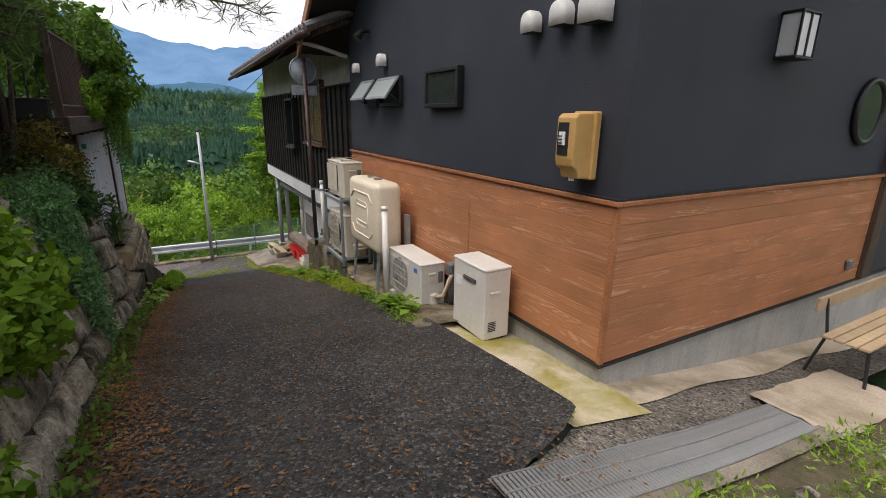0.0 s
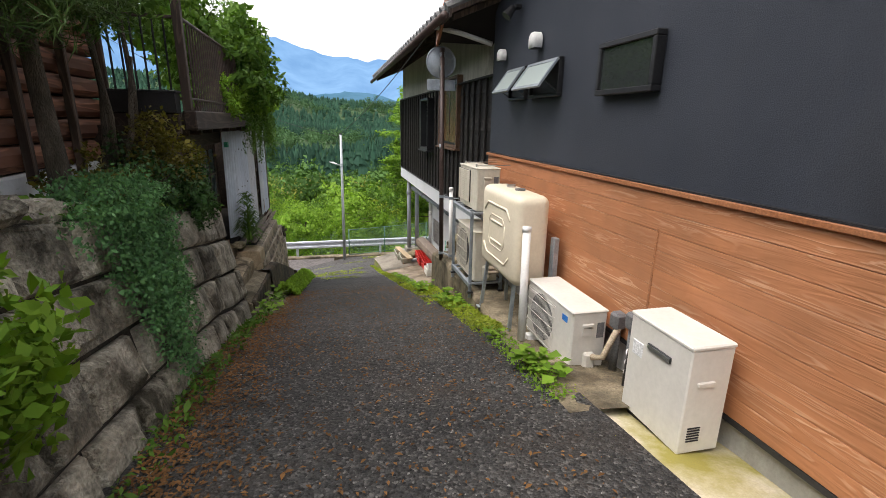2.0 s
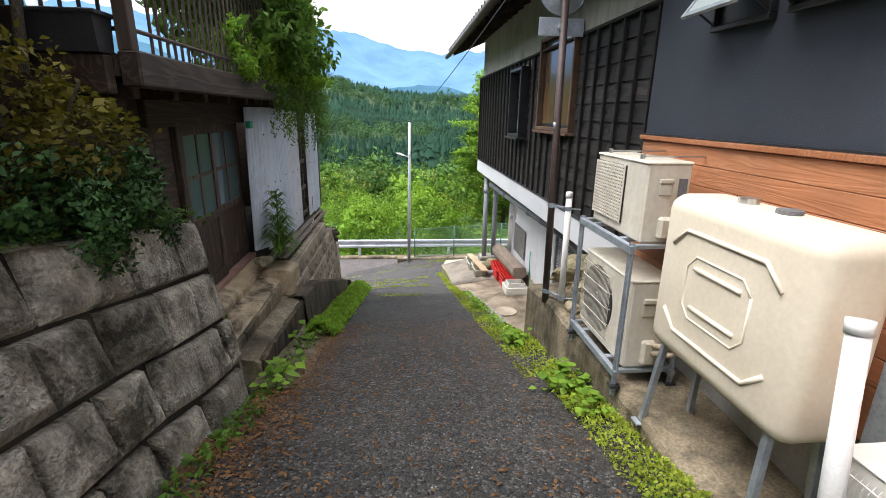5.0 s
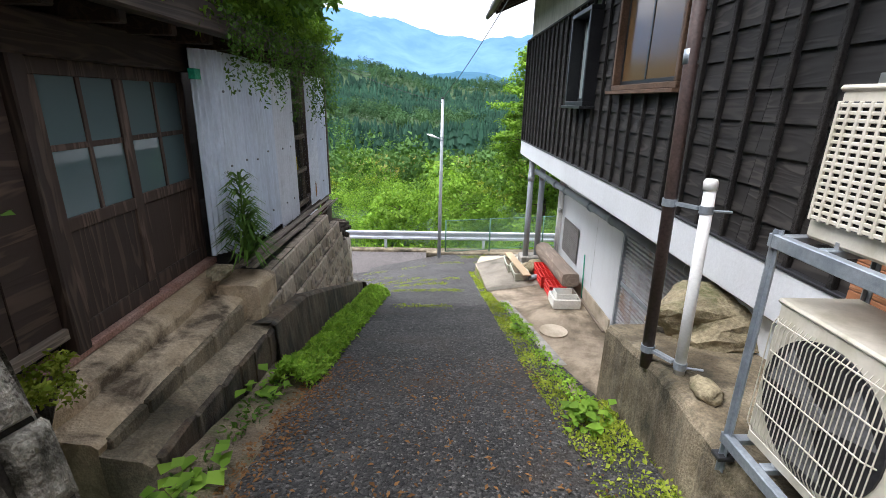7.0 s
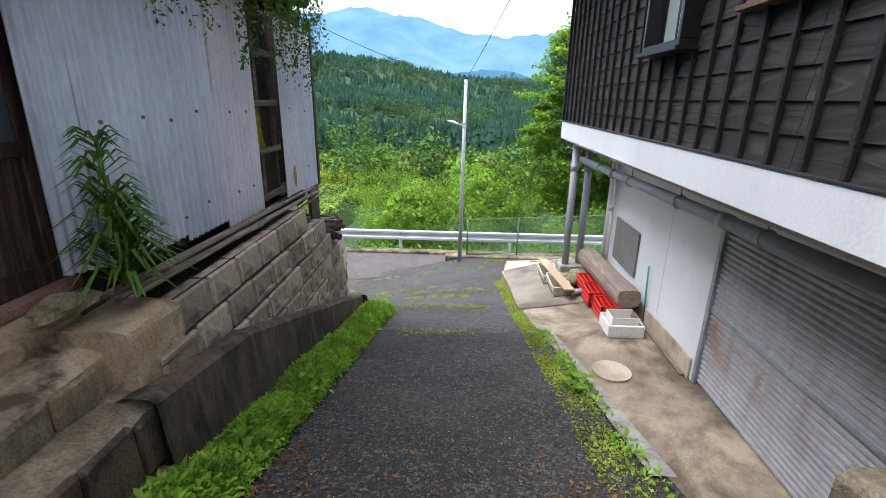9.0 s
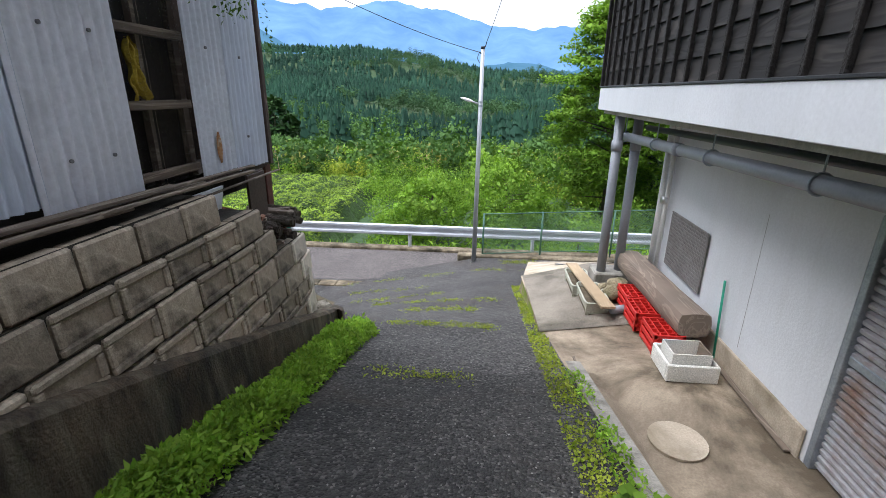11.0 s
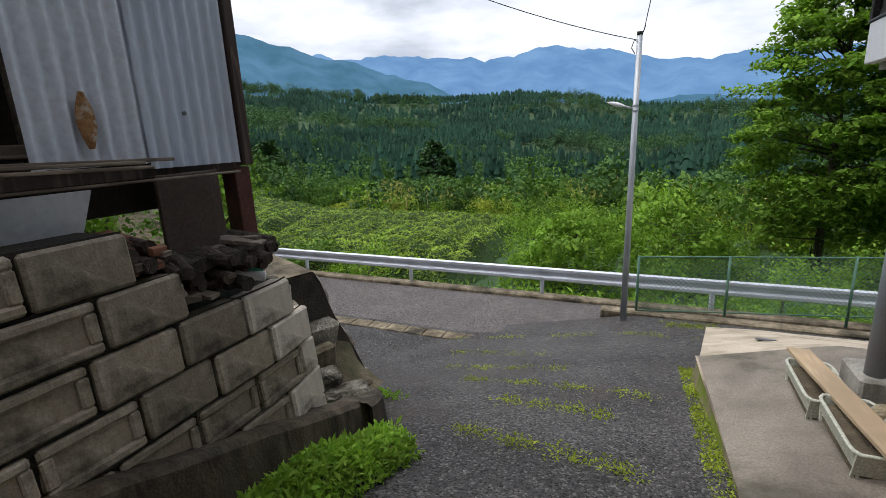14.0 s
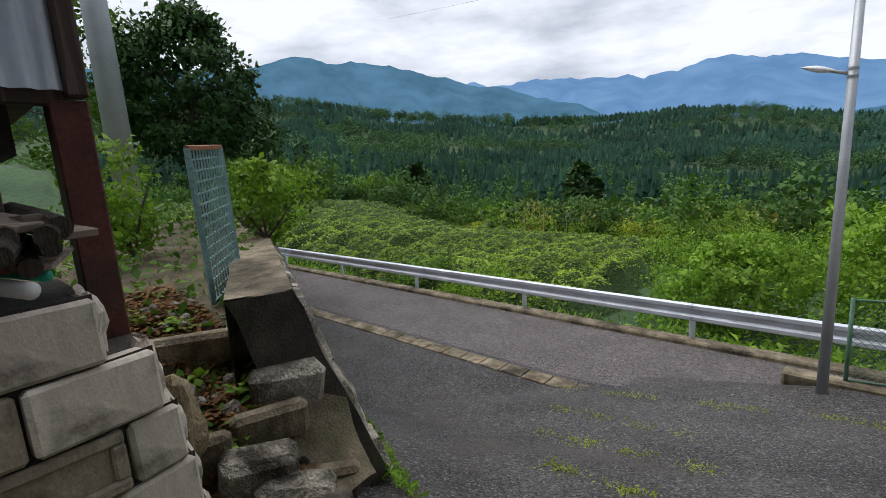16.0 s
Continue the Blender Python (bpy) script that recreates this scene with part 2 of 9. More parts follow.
KERB = surf("lichened_kerb", (0.038, 0.026, 0.017), (0.11, 0.077, 0.048), 3, 60, 0.9, 0.6, (0.022, 0.019, 0.014), 2.0, 0.46, 0.64, grime=0.34, grime_col=(0.34, 0.30, 0.21))
DARK_CONCRETE = surf("dark_concrete", (0.030, 0.026, 0.020), (0.075, 0.062, 0.045), 4, 60, 0.9, 0.6, (0.06, 0.075, 0.02), 3.0, 0.55, 0.72)
SLAB = surf("worn_slab", (0.17, 0.145, 0.115), (0.28, 0.245, 0.195), 1.6, 70, 0.85, 0.4, (0.075, 0.066, 0.045), 1.2, 0.48, 0.68, grain_amt=0.2)
TAN_STEP = surf("tan_step_concrete", (0.40, 0.30, 0.185), (0.62, 0.50, 0.35), 2.2, 60, 0.85, 0.5, (0.09, 0.066, 0.04), 2.2, 0.47, 0.62, grain_amt=0.15)
CHIP = surf("stone_chip", (0.112, 0.108, 0.101), (0.21, 0.203, 0.189), 8, 60, 0.8, 0.0, island=0.5)
JOINT = surf("dark_joint", (0.03, 0.027, 0.022), (0.06, 0.054, 0.043), 4, 50, 0.95, 0.4)
SOIL = surf("garden_soil", (0.085, 0.066, 0.042), (0.19, 0.150, 0.096), 5, 60, 0.95, 0.8, (0.05, 0.07, 0.02), 2.0, 0.5, 0.7)
GROUND = surf("hillside_ground", (0.025, 0.06, 0.022), (0.05, 0.10, 0.03), 0.25, 6, 0.95, 0.5, (0.045, 0.06, 0.025), 0.08, 0.5, 0.7, bump_dist=0.1)
MOSS_FACE = surf("mossy_kerb_face", (0.15, 0.12, 0.07), (0.27, 0.22, 0.13), 3, 60, 0.9, 0.6, (0.13, 0.17, 0.012), 2.2, 0.40, 0.56)
MOSS = surf("moss", (0.10, 0.13, 0.015), (0.20, 0.22, 0.03), 8, 120, 0.95, 0.8, (0.09, 0.07, 0.03), 5, 0.5, 0.7)
BLACK_WALL = surf("black_render", (0.031, 0.0365, 0.0495), (0.042, 0.048, 0.063), 1.2, 160, 0.62, 0.25, (0.028, 0.031, 0.038), 0.7, 0.5, 0.8, spec=0.35, grain_amt=0.06, grime=0.25, grime_col=(0.045, 0.048, 0.055))
SIDING = wood_siding("orange_siding", (0.41, 0.172, 0.078), (0.62, 0.37, 0.235), 0.05, (15, 1.2, 15), 0.6, 0.8, 0.52, 34.0, True)
SIDING_X = wood_siding("orange_siding_front", (0.41, 0.172, 0.078), (0.62, 0.37, 0.235), 0.05, (1.2, 15, 15), 0.6, 0.8, 0.52, 34.0, True)
TRIM_WOOD = surf("orange_trim", (0.32, 0.12, 0.05), (0.40, 0.17, 0.08), 4, 80, 0.5, 0.1)
CHARRED = wood_siding("charred_board", (0.015, 0.0125, 0.0112), (0.0475, 0.0413, 0.0363), 0.45, (6, 0.8, 6), 0.7, 0.6)
BATTEN = surf("charred_batten", (0.010, 0.008, 0.007), (0.022, 0.018, 0.015), 5, 60, 0.75, 0.4)
PLASTER = surf("old_plaster", (0.45, 0.43, 0.37), (0.56, 0.54, 0.47), 1.0, 60, 0.9, 0.2, (0.27, 0.25, 0.20), 0.9, 0.52, 0.66, grain_amt=0.08, grime=0.45, grime_col=(0.2, 0.18, 0.14))
WHITE = surf("white_paint", (0.62, 0.63, 0.645), (0.71, 0.72, 0.735), 0.8, 40, 0.7, 0.1, (0.55, 0.54, 0.5), 0.6, 0.6, 0.85, grain_amt=0.04, grime=0.10, grime_col=(0.4, 0.38, 0.33))
IVORY = surf("ivory_enamel", (0.64, 0.615, 0.565), (0.70, 0.675, 0.625), 2, 30, 0.35, 0.03, (0.5, 0.46, 0.36), 2.5, 0.62, 0.85, grain_amt=0.04, grime=0.12, grime_col=(0.4, 0.36, 0.26))
IVORY_DIRTY = surf("aged_ivory_enamel", (0.58, 0.54, 0.45), (0.68, 0.63, 0.54), 2, 30, 0.4, 0.05, (0.33, 0.30, 0.17), 2.0, 0.5, 0.75, grain_amt=0.05, grime=0.35, grime_col=(0.28, 0.25, 0.14))
TANK = surf("cream_tank_paint", (0.68, 0.60, 0.46), (0.74, 0.66, 0.52), 2, 40, 0.4, 0.04, (0.58, 0.5, 0.38), 2.0, 0.6, 0.85, grain_amt=0.04)
OCHRE = surf("ochre_plastic", (0.50, 0.30, 0.10), (0.58, 0.36, 0.14), 3, 60, 0.4, 0.05, grain_amt=0.06)
DARK_PLASTIC = surf("dark_plastic", (0.018, 0.018, 0.02), (0.03, 0.03, 0.033), 4, 80, 0.45, 0.05)
GREY_PLASTIC = surf("grey_plastic", (0.13, 0.13, 0.135), (0.17, 0.17, 0.175), 4, 80, 0.5, 0.05)
PVC = surf("grey_pvc", (0.23, 0.245, 0.27), (0.29, 0.305, 0.33), 2, 60, 0.45, 0.05, (0.18, 0.18, 0.18), 1.5, 0.55, 0.8, grain_amt=0.06)
WHITE_PVC = surf("white_pvc", (0.70, 0.69, 0.67), (0.78, 0.77, 0.75), 2, 60, 0.4, 0.04, (0.45, 0.43, 0.38), 3, 0.6, 0.8, grain_amt=0.06)
GALV = surf("galvanised_steel", (0.30, 0.34, 0.38), (0.42, 0.46, 0.50), 9, 60, 0.45, 0.1, (0.30, 0.31, 0.32), 3, 0.55, 0.8, metal=0.6, grain_amt=0.1)
STEEL = surf("stainless_steel", (0.5, 0.5, 0.5), (0.6, 0.6, 0.6), 9, 60, 0.3, 0.05, metal=0.9, grain_amt=0.05)
RAIL = surf("guardrail_steel", (0.48, 0.50, 0.54), (0.58, 0.61, 0.66), 2, 40, 0.5, 0.05, (0.5, 0.5, 0.5), 1.5, 0.6, 0.8, metal=0.25, grain_amt=0.06)
POLE_GREY = surf("lamp_pole_zinc", (0.36, 0.38, 0.40), (0.46, 0.48, 0.50), 2, 60, 0.5, 0.05, metal=0.4, grain_amt=0.08)
BROWN_STEEL = surf("brown_steel", (0.055, 0.036, 0.032), (0.085, 0.055, 0.048), 3, 60, 0.5, 0.1)
RED_STEEL = surf("red_oxide_steel", (0.075, 0.020, 0.014), (0.12, 0.035, 0.024), 3, 60, 0.6, 0.15, (0.04, 0.02, 0.016), 3, 0.5, 0.7)
SHEET = surf("zinc_sheet", (0.57, 0.63, 0.73), (0.71, 0.77, 0.86), 1.0, 30, 0.55, 0.05, (0.46, 0.50, 0.57), 0.9, 0.5, 0.8, metal=0.1, grain_amt=0.08, stretch=(1, 2.5, 0.35), grime=0.28, grime_col=(0.25, 0.26, 0.27))
SHEET_PALE = surf("pale_sheet", (0.68, 0.70, 0.75), (0.76, 0.78, 0.82), 1.0, 30, 0.6, 0.05, (0.45, 0.46, 0.5), 0.9, 0.55, 0.8, metal=0.15, grain_amt=0.06, grime=0.25, grime_col=(0.25, 0.25, 0.25))
RUSTY_SHEET = surf("rust_spotted_sheet", (0.62, 0.66, 0.73), (0.74, 0.78, 0.84), 1.0, 30, 0.55, 0.05, (0.25, 0.13, 0.05), 1.3, 0.66, 0.74, metal=0.25, grain_amt=0.08)
SHUTTER = surf("shutter_slat", (0.36, 0.36, 0.38), (0.46, 0.46, 0.48), 1.0, 40, 0.5, 0.05, (0.22, 0.10, 0.04), 1.1, 0.60, 0.74, metal=0.2, grain_amt=0.1, stretch=(1, 0.4, 3), grime=0.5, grime_col=(0.20, 0.10, 0.05))
# darker copy of the old wood, the deck's shade put into its colour
SHADED_BEAM_WOOD = wood_siding("shaded_beam_wood", (0.0273, 0.0155, 0.01), (0.0777, 0.05, 0.0346), 0.25, (6, 0.6, 6), 0.75, 0.7)
OLD_WOOD = wood_siding("old_dark_wood", (0.044, 0.027, 0.019), (0.118, 0.080, 0.058), 0.25, (6, 6, 0.6), 0.75, 0.7)
RED_TIMBER = wood_siding("red_brown_timber", (0.14, 0.058, 0.034), (0.32, 0.145, 0.085), 0.3, (6, 0.6, 6), 0.7, 0.8)
GREY_WOOD = wood_siding("grey_weathered_wood", (0.16, 0.125, 0.095), (0.30, 0.245, 0.19), 0.25, (8, 0.8, 8), 0.85, 0.8)
LOG_WOOD = wood_siding("sun_bleached_log", (0.20, 0.155, 0.12), (0.34, 0.27, 0.21), 0.1, (6, 0.8, 6), 0.8, 0.6)
PALE_WOOD = wood_siding("pale_plank", (0.45, 0.33, 0.20), (0.58, 0.45, 0.30), 0.1, (8, 0.8, 8), 0.7, 0.4)
BOARD = surf("brown_board", (0.065, 0.042, 0.032), (0.095, 0.063, 0.048), 3, 60, 0.6, 0.1)
BARK = surf("tree_bark", (0.06, 0.048, 0.036), (0.13, 0.105, 0.08), 6, 50, 0.95, 0.9, stretch=(3, 3, 0.6), bump_dist=0.02)
TWIG = surf("twig", (0.09, 0.06, 0.035), (0.16, 0.11, 0.07), 8, 60, 0.9, 0.4)
GLASS = glass_mat("window_glass", (0.035, 0.042, 0.04), 0.03, 0.15)
FROSTED = glass_mat("frosted_glass", (0.45, 0.52, 0.50), 0.28, 0.25)
TEAL_GLASS = glass_mat("shed_glass", (0.11, 0.16, 0.165), 0.03, 0.1)
AMBER_GLASS = glass_mat("amber_glass", (0.17, 0.10, 0.045), 0.15, 0.1)
FRAME_BLACK = surf("black_window_frame", (0.012, 0.012, 0.014), (0.02, 0.02, 0.022), 5, 60, 0.4, 0.05)
FRAME_BROWN = surf("brown_window_frame", (0.10, 0.055, 0.03), (0.15, 0.085, 0.05), 5, 60, 0.6, 0.15)
TILE = surf("grey_roof_tile", (0.10, 0.10, 0.105), (0.19, 0.185, 0.18), 3, 50, 0.6, 0.3, island=0.25)
BRICK_RED = surf("faded_brick", (0.30, 0.16, 0.12), (0.38, 0.24, 0.19), 5, 60, 0.9, 0.4)
CRATE = surf("red_crate", (0.55, 0.022, 0.018), (0.65, 0.04, 0.03), 4, 60, 0.4, 0.05, grain_amt=0.05)
STYRO = surf("styrofoam", (0.72, 0.70, 0.64), (0.80, 0.78, 0.72), 5, 90, 0.85, 0.2, (0.5, 0.45, 0.35), 4, 0.55, 0.8)
PLANTER = surf("pale_planter", (0.47, 0.47, 0.38), (0.55, 0.55, 0.46), 4, 60, 0.6, 0.1, (0.3, 0.28, 0.2), 4, 0.5, 0.8)
MESH_GREY = surf("mesh_strand", (0.20, 0.185, 0.175), (0.28, 0.262, 0.25), 4, 60, 0.6, 0.05)
GRATING = surf("zinc_grating", (0.20, 0.215, 0.225), (0.29, 0.30, 0.31), 6, 60, 0.55, 0.1, (0.16, 0.14, 0.12), 2.5, 0.5, 0.7, metal=0.3, grain_amt=0.1)
GREEN_PAINT = surf("green_fence_paint", (0.07, 0.16, 0.11), (0.11, 0.22, 0.15), 4, 60, 0.6, 0.1)
TEAL_PANEL = surf("faded_teal_panel", (0.16, 0.29, 0.28), (0.26, 0.40, 0.39), 3, 60, 0.7, 0.2, (0.12, 0.18, 0.17), 4, 0.5, 0.8)
GREEN_STICK = surf("green_plastic_stick", (0.015, 0.28, 0.16), (0.02, 0.33, 0.20), 4, 60, 0.5, 0.05)
BLUE = surf("blue_label", (0.02, 0.16, 0.55), (0.03, 0.2, 0.6), 4, 60, 0.4, 0.0)
YELLOW = surf("yellow_cloth", (0.40, 0.29, 0.03), (0.52, 0.40, 0.05), 6, 60, 0.8, 0.2)
WHITE_LABEL = surf("white_label", (0.75, 0.76, 0.76), (0.8, 0.8, 0.8), 4, 60, 0.5, 0.0)
TAPE = surf("beige_tape", (0.45, 0.36, 0.26), (0.55, 0.46, 0.34), 12, 90, 0.8, 0.3)
MILK = surf("milk_glass", (0.72, 0.74, 0.74), (0.78, 0.8, 0.8), 3, 60, 0.3, 0.0, grain_amt=0.02)
ORANGE_ROCK = surf("tan_rock", (0.30, 0.22, 0.12), (0.40, 0.31, 0.19), 8, 60, 0.9, 0.6, (0.14, 0.11, 0.06), 5, 0.5, 0.7)
ROCK = surf("garden_rock", (0.22, 0.18, 0.11), (0.34, 0.285, 0.18), 5, 40, 0.9, 0.7, (0.10, 0.105, 0.04), 3, 0.5, 0.7)
# near-black base colour that holds the darkness of the unlit shed inside
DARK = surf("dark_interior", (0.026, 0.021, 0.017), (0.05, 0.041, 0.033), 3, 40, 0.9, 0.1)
LEAF_MID = leafy("mid_green_leaf", (0.055, 0.125, 0.02), (0.13, 0.23, 0.042))
LEAF_BRIGHT = leafy("bright_green_leaf", (0.13, 0.25, 0.03), (0.25, 0.40, 0.055), 0.5, 0.35)
LEAF_FERN = leafy("fresh_groundcover_leaf", (0.18, 0.34, 0.04), (0.34, 0.50, 0.08), 0.55, 0.35, 4.0)
LEAF_YELLOW = leafy("yellow_green_leaf", (0.20, 0.28, 0.03), (0.40, 0.44, 0.07), 0.55, 0.35)
LEAF_DARK = leafy("dark_green_leaf", (0.027, 0.0675, 0.021), (0.06, 0.128, 0.0375), 0.4, 0.12)
LEAF_BLUE = leafy("blue_green_creeper_leaf", (0.065, 0.160, 0.070), (0.145, 0.300, 0.120), 0.45, 0.15, 5.0)
LEAF_RUST = leafy("yellow_brown_leaf", (0.10, 0.095, 0.022), (0.20, 0.165, 0.035), 0.55, 0.3)
LEAF_TEA = leafy("tea_leaf", (0.20, 0.30, 0.04), (0.27, 0.385, 0.055), 0.7, 0.15, 0.6)
# hedge colour darkened for the shade on the flanks and between rows
TEA_SHADED_BODY = surf("shaded_tea_hedge", (0.02, 0.045, 0.010), (0.05, 0.10, 0.018), 0.8, 9, 0.9, 0.8, bump_dist=0.08, grain_amt=0.4)
# cedar green pushed towards blue: the haze of distance is in the colour
LEAF_HAZED_CEDAR = leafy("hazed_cedar_needles", (0.024, 0.070, 0.048), (0.038, 0.096, 0.062), 0.7, 0.1, 0.02)
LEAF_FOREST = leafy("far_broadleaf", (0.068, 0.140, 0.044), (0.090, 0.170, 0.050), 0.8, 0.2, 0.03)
# bluish, lighter green, with air haze mixed into the leaf colour
LEAF_HAZED_WOODS = leafy("hazed_broadleaf_wood", (0.060, 0.122, 0.058), (0.072, 0.138, 0.062), 0.8, 0.15, 0.02)
LEAF_PINE = leafy("pine_needles", (0.0525, 0.105, 0.03), (0.105, 0.165, 0.0525), 0.6, 0.1)
LITTER = leafy("dead_leaf", (0.085, 0.042, 0.020), (0.23, 0.12, 0.052), 0.9, 0.1)
BAMBOO = leafy("bamboo_leaf", (0.2, 0.21, 0.055), (0.36, 0.35, 0.11), 0.6, 0.3)
# the blue is air haze painted in, and the ridges glow by themselves
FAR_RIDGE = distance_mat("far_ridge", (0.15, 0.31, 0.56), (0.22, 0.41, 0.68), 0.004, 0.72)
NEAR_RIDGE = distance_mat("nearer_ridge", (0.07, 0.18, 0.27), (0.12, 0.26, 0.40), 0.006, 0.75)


# ---------------------------------------------------------------- mesh helpers
class Geo:
    """Gathers vertices and faces in world coordinates, then becomes one mesh object."""

    def __init__(self):
        self.v, self.f, self.smooth = [], [], False

    def add(self, verts, faces):
        k = len(self.v)
        self.v += [tuple(p) for p in verts]
        self.f += [tuple(i + k for i in f) for f in faces]
        return self

    def box(self, x0, x1, y0, y1, z0, z1, b=0.0, m=None):
        """A box, its edges chamfered by b, turned by the matrix m about its own centre."""
        c = Vector(((x0 + x1) / 2, (y0 + y1) / 2, (z0 + z1) / 2))
        h = (abs(x1 - x0) / 2, abs(y1 - y0) / 2, abs(z1 - z0) / 2)
        if b <= 0:
            vs = [Vector((sx * h[0], sy * h[1], sz * h[2])) for sz in (-1, 1) for sy in (-1, 1) for sx in (-1, 1)]
            fs = [(0, 2, 3, 1), (4, 5, 7, 6), (0, 1, 5, 4), (2, 6, 7, 3), (0, 4, 6, 2), (1, 3, 7, 5)]
        else:
            b = min(b, 0.45 * min(h) * 2)
            idx, vs = {}, []
            for sx in (-1, 1):
                for sy in (-1, 1):
                    for sz in (-1, 1):
                        s = (sx, sy, sz)
                        for a in range(3):
                            idx[(s, a)] = len(vs)
                            vs.append(Vector([s[i] * (h[i] if i == a else h[i] - b) for i in range(3)]))
            fs = []
            for a in range(3):
                o, p = [i for i in range(3) if i != a]
                for sa in (-1, 1):
                    ring = []
                    for so, sp in ((-1, -1), (1, -1), (1, 1), (-1, 1)):
                        s = [0, 0, 0]
                        s[a], s[o], s[p] = sa, so, sp
                        ring.append(idx[(tuple(s), a)])
                    fs.append(tuple(ring))
                for so in (-1, 1):
                    for sp in (-1, 1):
                        q = []
                        for sa in (-1, 1):
                            s = [0, 0, 0]
                            s[a], s[o], s[p] = sa, so, sp
                            q.append((tuple(s)))
                        fs.append((idx[(q[0], o)], idx[(q[1], o)], idx[(q[1], p)], idx[(q[0], p)]))
            for sx in (-1, 1):
                for sy in (-1, 1):
                    for sz in (-1, 1):
                        fs.append(tuple(idx[((sx, sy, sz), a)] for a in range(3)))
        if m is not None:
            vs = [m @ p for p in vs]
        return self.add([c + p for p in vs], fs)

    def tube(self, pts, r, seg=10, caps=True):
        """A round bar along pts; r is one radius or one for each point."""
        pts = [Vector(p) for p in pts]
        rs = r if isinstance(r, (list, tuple)) else [r] * len(pts)
        rings, side = [], None
        for i, p in enumerate(pts):
            d = (pts[min(i + 1, len(pts) - 1)] - pts[max(i - 1, 0)]).normalized()
            if side is None:
                side = d.orthogonal().normalized()
            side = (side - d * side.dot(d)).normalized()
            up = d.cross(side)
            rings.append([p + rs[i] * (math.cos(2 * math.pi * k / seg) * side + math.sin(2 * math.pi * k / seg) * up) for k in range(seg)])
        fs = [(i * seg + k, i * seg + (k + 1) % seg, (i + 1) * seg + (k + 1) % seg, (i + 1) * seg + k) for i in range(len(pts) - 1) for k in range(seg)]
        if caps:
            fs += [tuple(reversed(range(seg))), tuple((len(pts) - 1) * seg + k for k in range(seg))]
        return self.add([q for ring in rings for q in ring], fs)

    def disc(self, c, axis, r, thick, seg=24):
        c, a = Vector(c), Vector(axis).normalized()
        return self.tube([c - a * thick / 2, c + a * thick / 2], r, seg)

    def prism(self, outline, axis, a0, a1):
        """An outline in the two other axes, drawn out along axis from a0 to a1."""
        def place(u, w, a):
            return {"x": (a, u, w), "y": (u, a, w), "z": (u, w, a)}[axis]
        k = len(outline)
        vs = [place(u, w, a0) for u, w in outline] + [place(u, w, a1) for u, w in outline]
        fs = [(i, (i + 1) % k, k + (i + 1) % k, k + i) for i in range(k)] + [tuple(reversed(range(k))), tuple(range(k, 2 * k))]
        return self.add(vs, fs)

    def grid(self, nu, nv, fn):
        vs = [fn(i / nu, j / nv) for j in range(nv + 1) for i in range(nu + 1)]
        fs = [(j * (nu + 1) + i, j * (nu + 1) + i + 1, (j + 1) * (nu + 1) + i + 1, (j + 1) * (nu + 1) + i) for j in range(nv) for i in range(nu)]
        return self.add(vs, fs)

    def obj(self, name, material, parent=None, label="", smooth=False, recalc=True):
        me = bpy.data.meshes.new(name)
        off = Vector((0, 0, 0))
        p = parent
        while p is not None:
            off += p.location
            p = p.parent
        me.from_pydata([Vector(q) - off for q in self.v], [], self.f)
        if recalc:
            bm = bmesh.new()
            bm.from_mesh(me)
            bmesh.ops.recalc_face_normals(bm, faces=bm.faces)
            bm.to_mesh(me)
            bm.free()
        me.materials.append(material)
        if smooth:
            me.shade_smooth()
        ob = new(name, me)
        ob.parent = parent
        if label:
            tagged(ob, label)
        return ob


def thing(name, at, label, category, group="", kind=""):
    e = new(name)
    e.location = at
    e.empty_display_size = 0.1
    return tagged(e, label, category, group, kind)


def solo(geo, name, material, label, category, group="", kind="", smooth=False, recalc=True):
    return tagged(geo.obj(name, material, None, "", smooth, recalc), label, category, group, kind)


def turn(rx=0, ry=0, rz=0):
    return Euler([radians(a) for a in (rx, ry, rz)]).to_matrix()


def piecewise(y, ys, zs):
    return float(np.interp(y, ys, zs))


# the lie of the land
PROFILE_Y = [-40, -8, 0, 1, 2.5, 3.2, 4.5, 5.7, 8.2, 9.0, 10.3, 12.8, 14, 16, 17, 18, 19.6, 22]
PROFILE_Z = [2.0, 0.5, 0.10, 0.03, -0.14, -0.22, -0.41, -0.66, -1.23, -1.47, -1.81, -2.47, -2.80, -3.28, -3.55, -3.82, -4.17, -4.22]


def alley(x, y):
    """Height of the lane; it falls away to the lower road and banks to the left at its foot."""
    z = piecewise(y, PROFILE_Y, PROFILE_Z)
    k = piecewise(y, [13.2, 17, 19.6], [0.0, 0.2, 0.15])
    z -= k * max(0.0, 1.0 - x)
    if x < 0.4 and y < 6:
        z += 0.06 * (0.4 - max(x, -0.7))
    return max(z, -4.64)


ROAD_Z, ROAD_Y0, ROAD_Y1 = -4.70, 19.5, 22.25


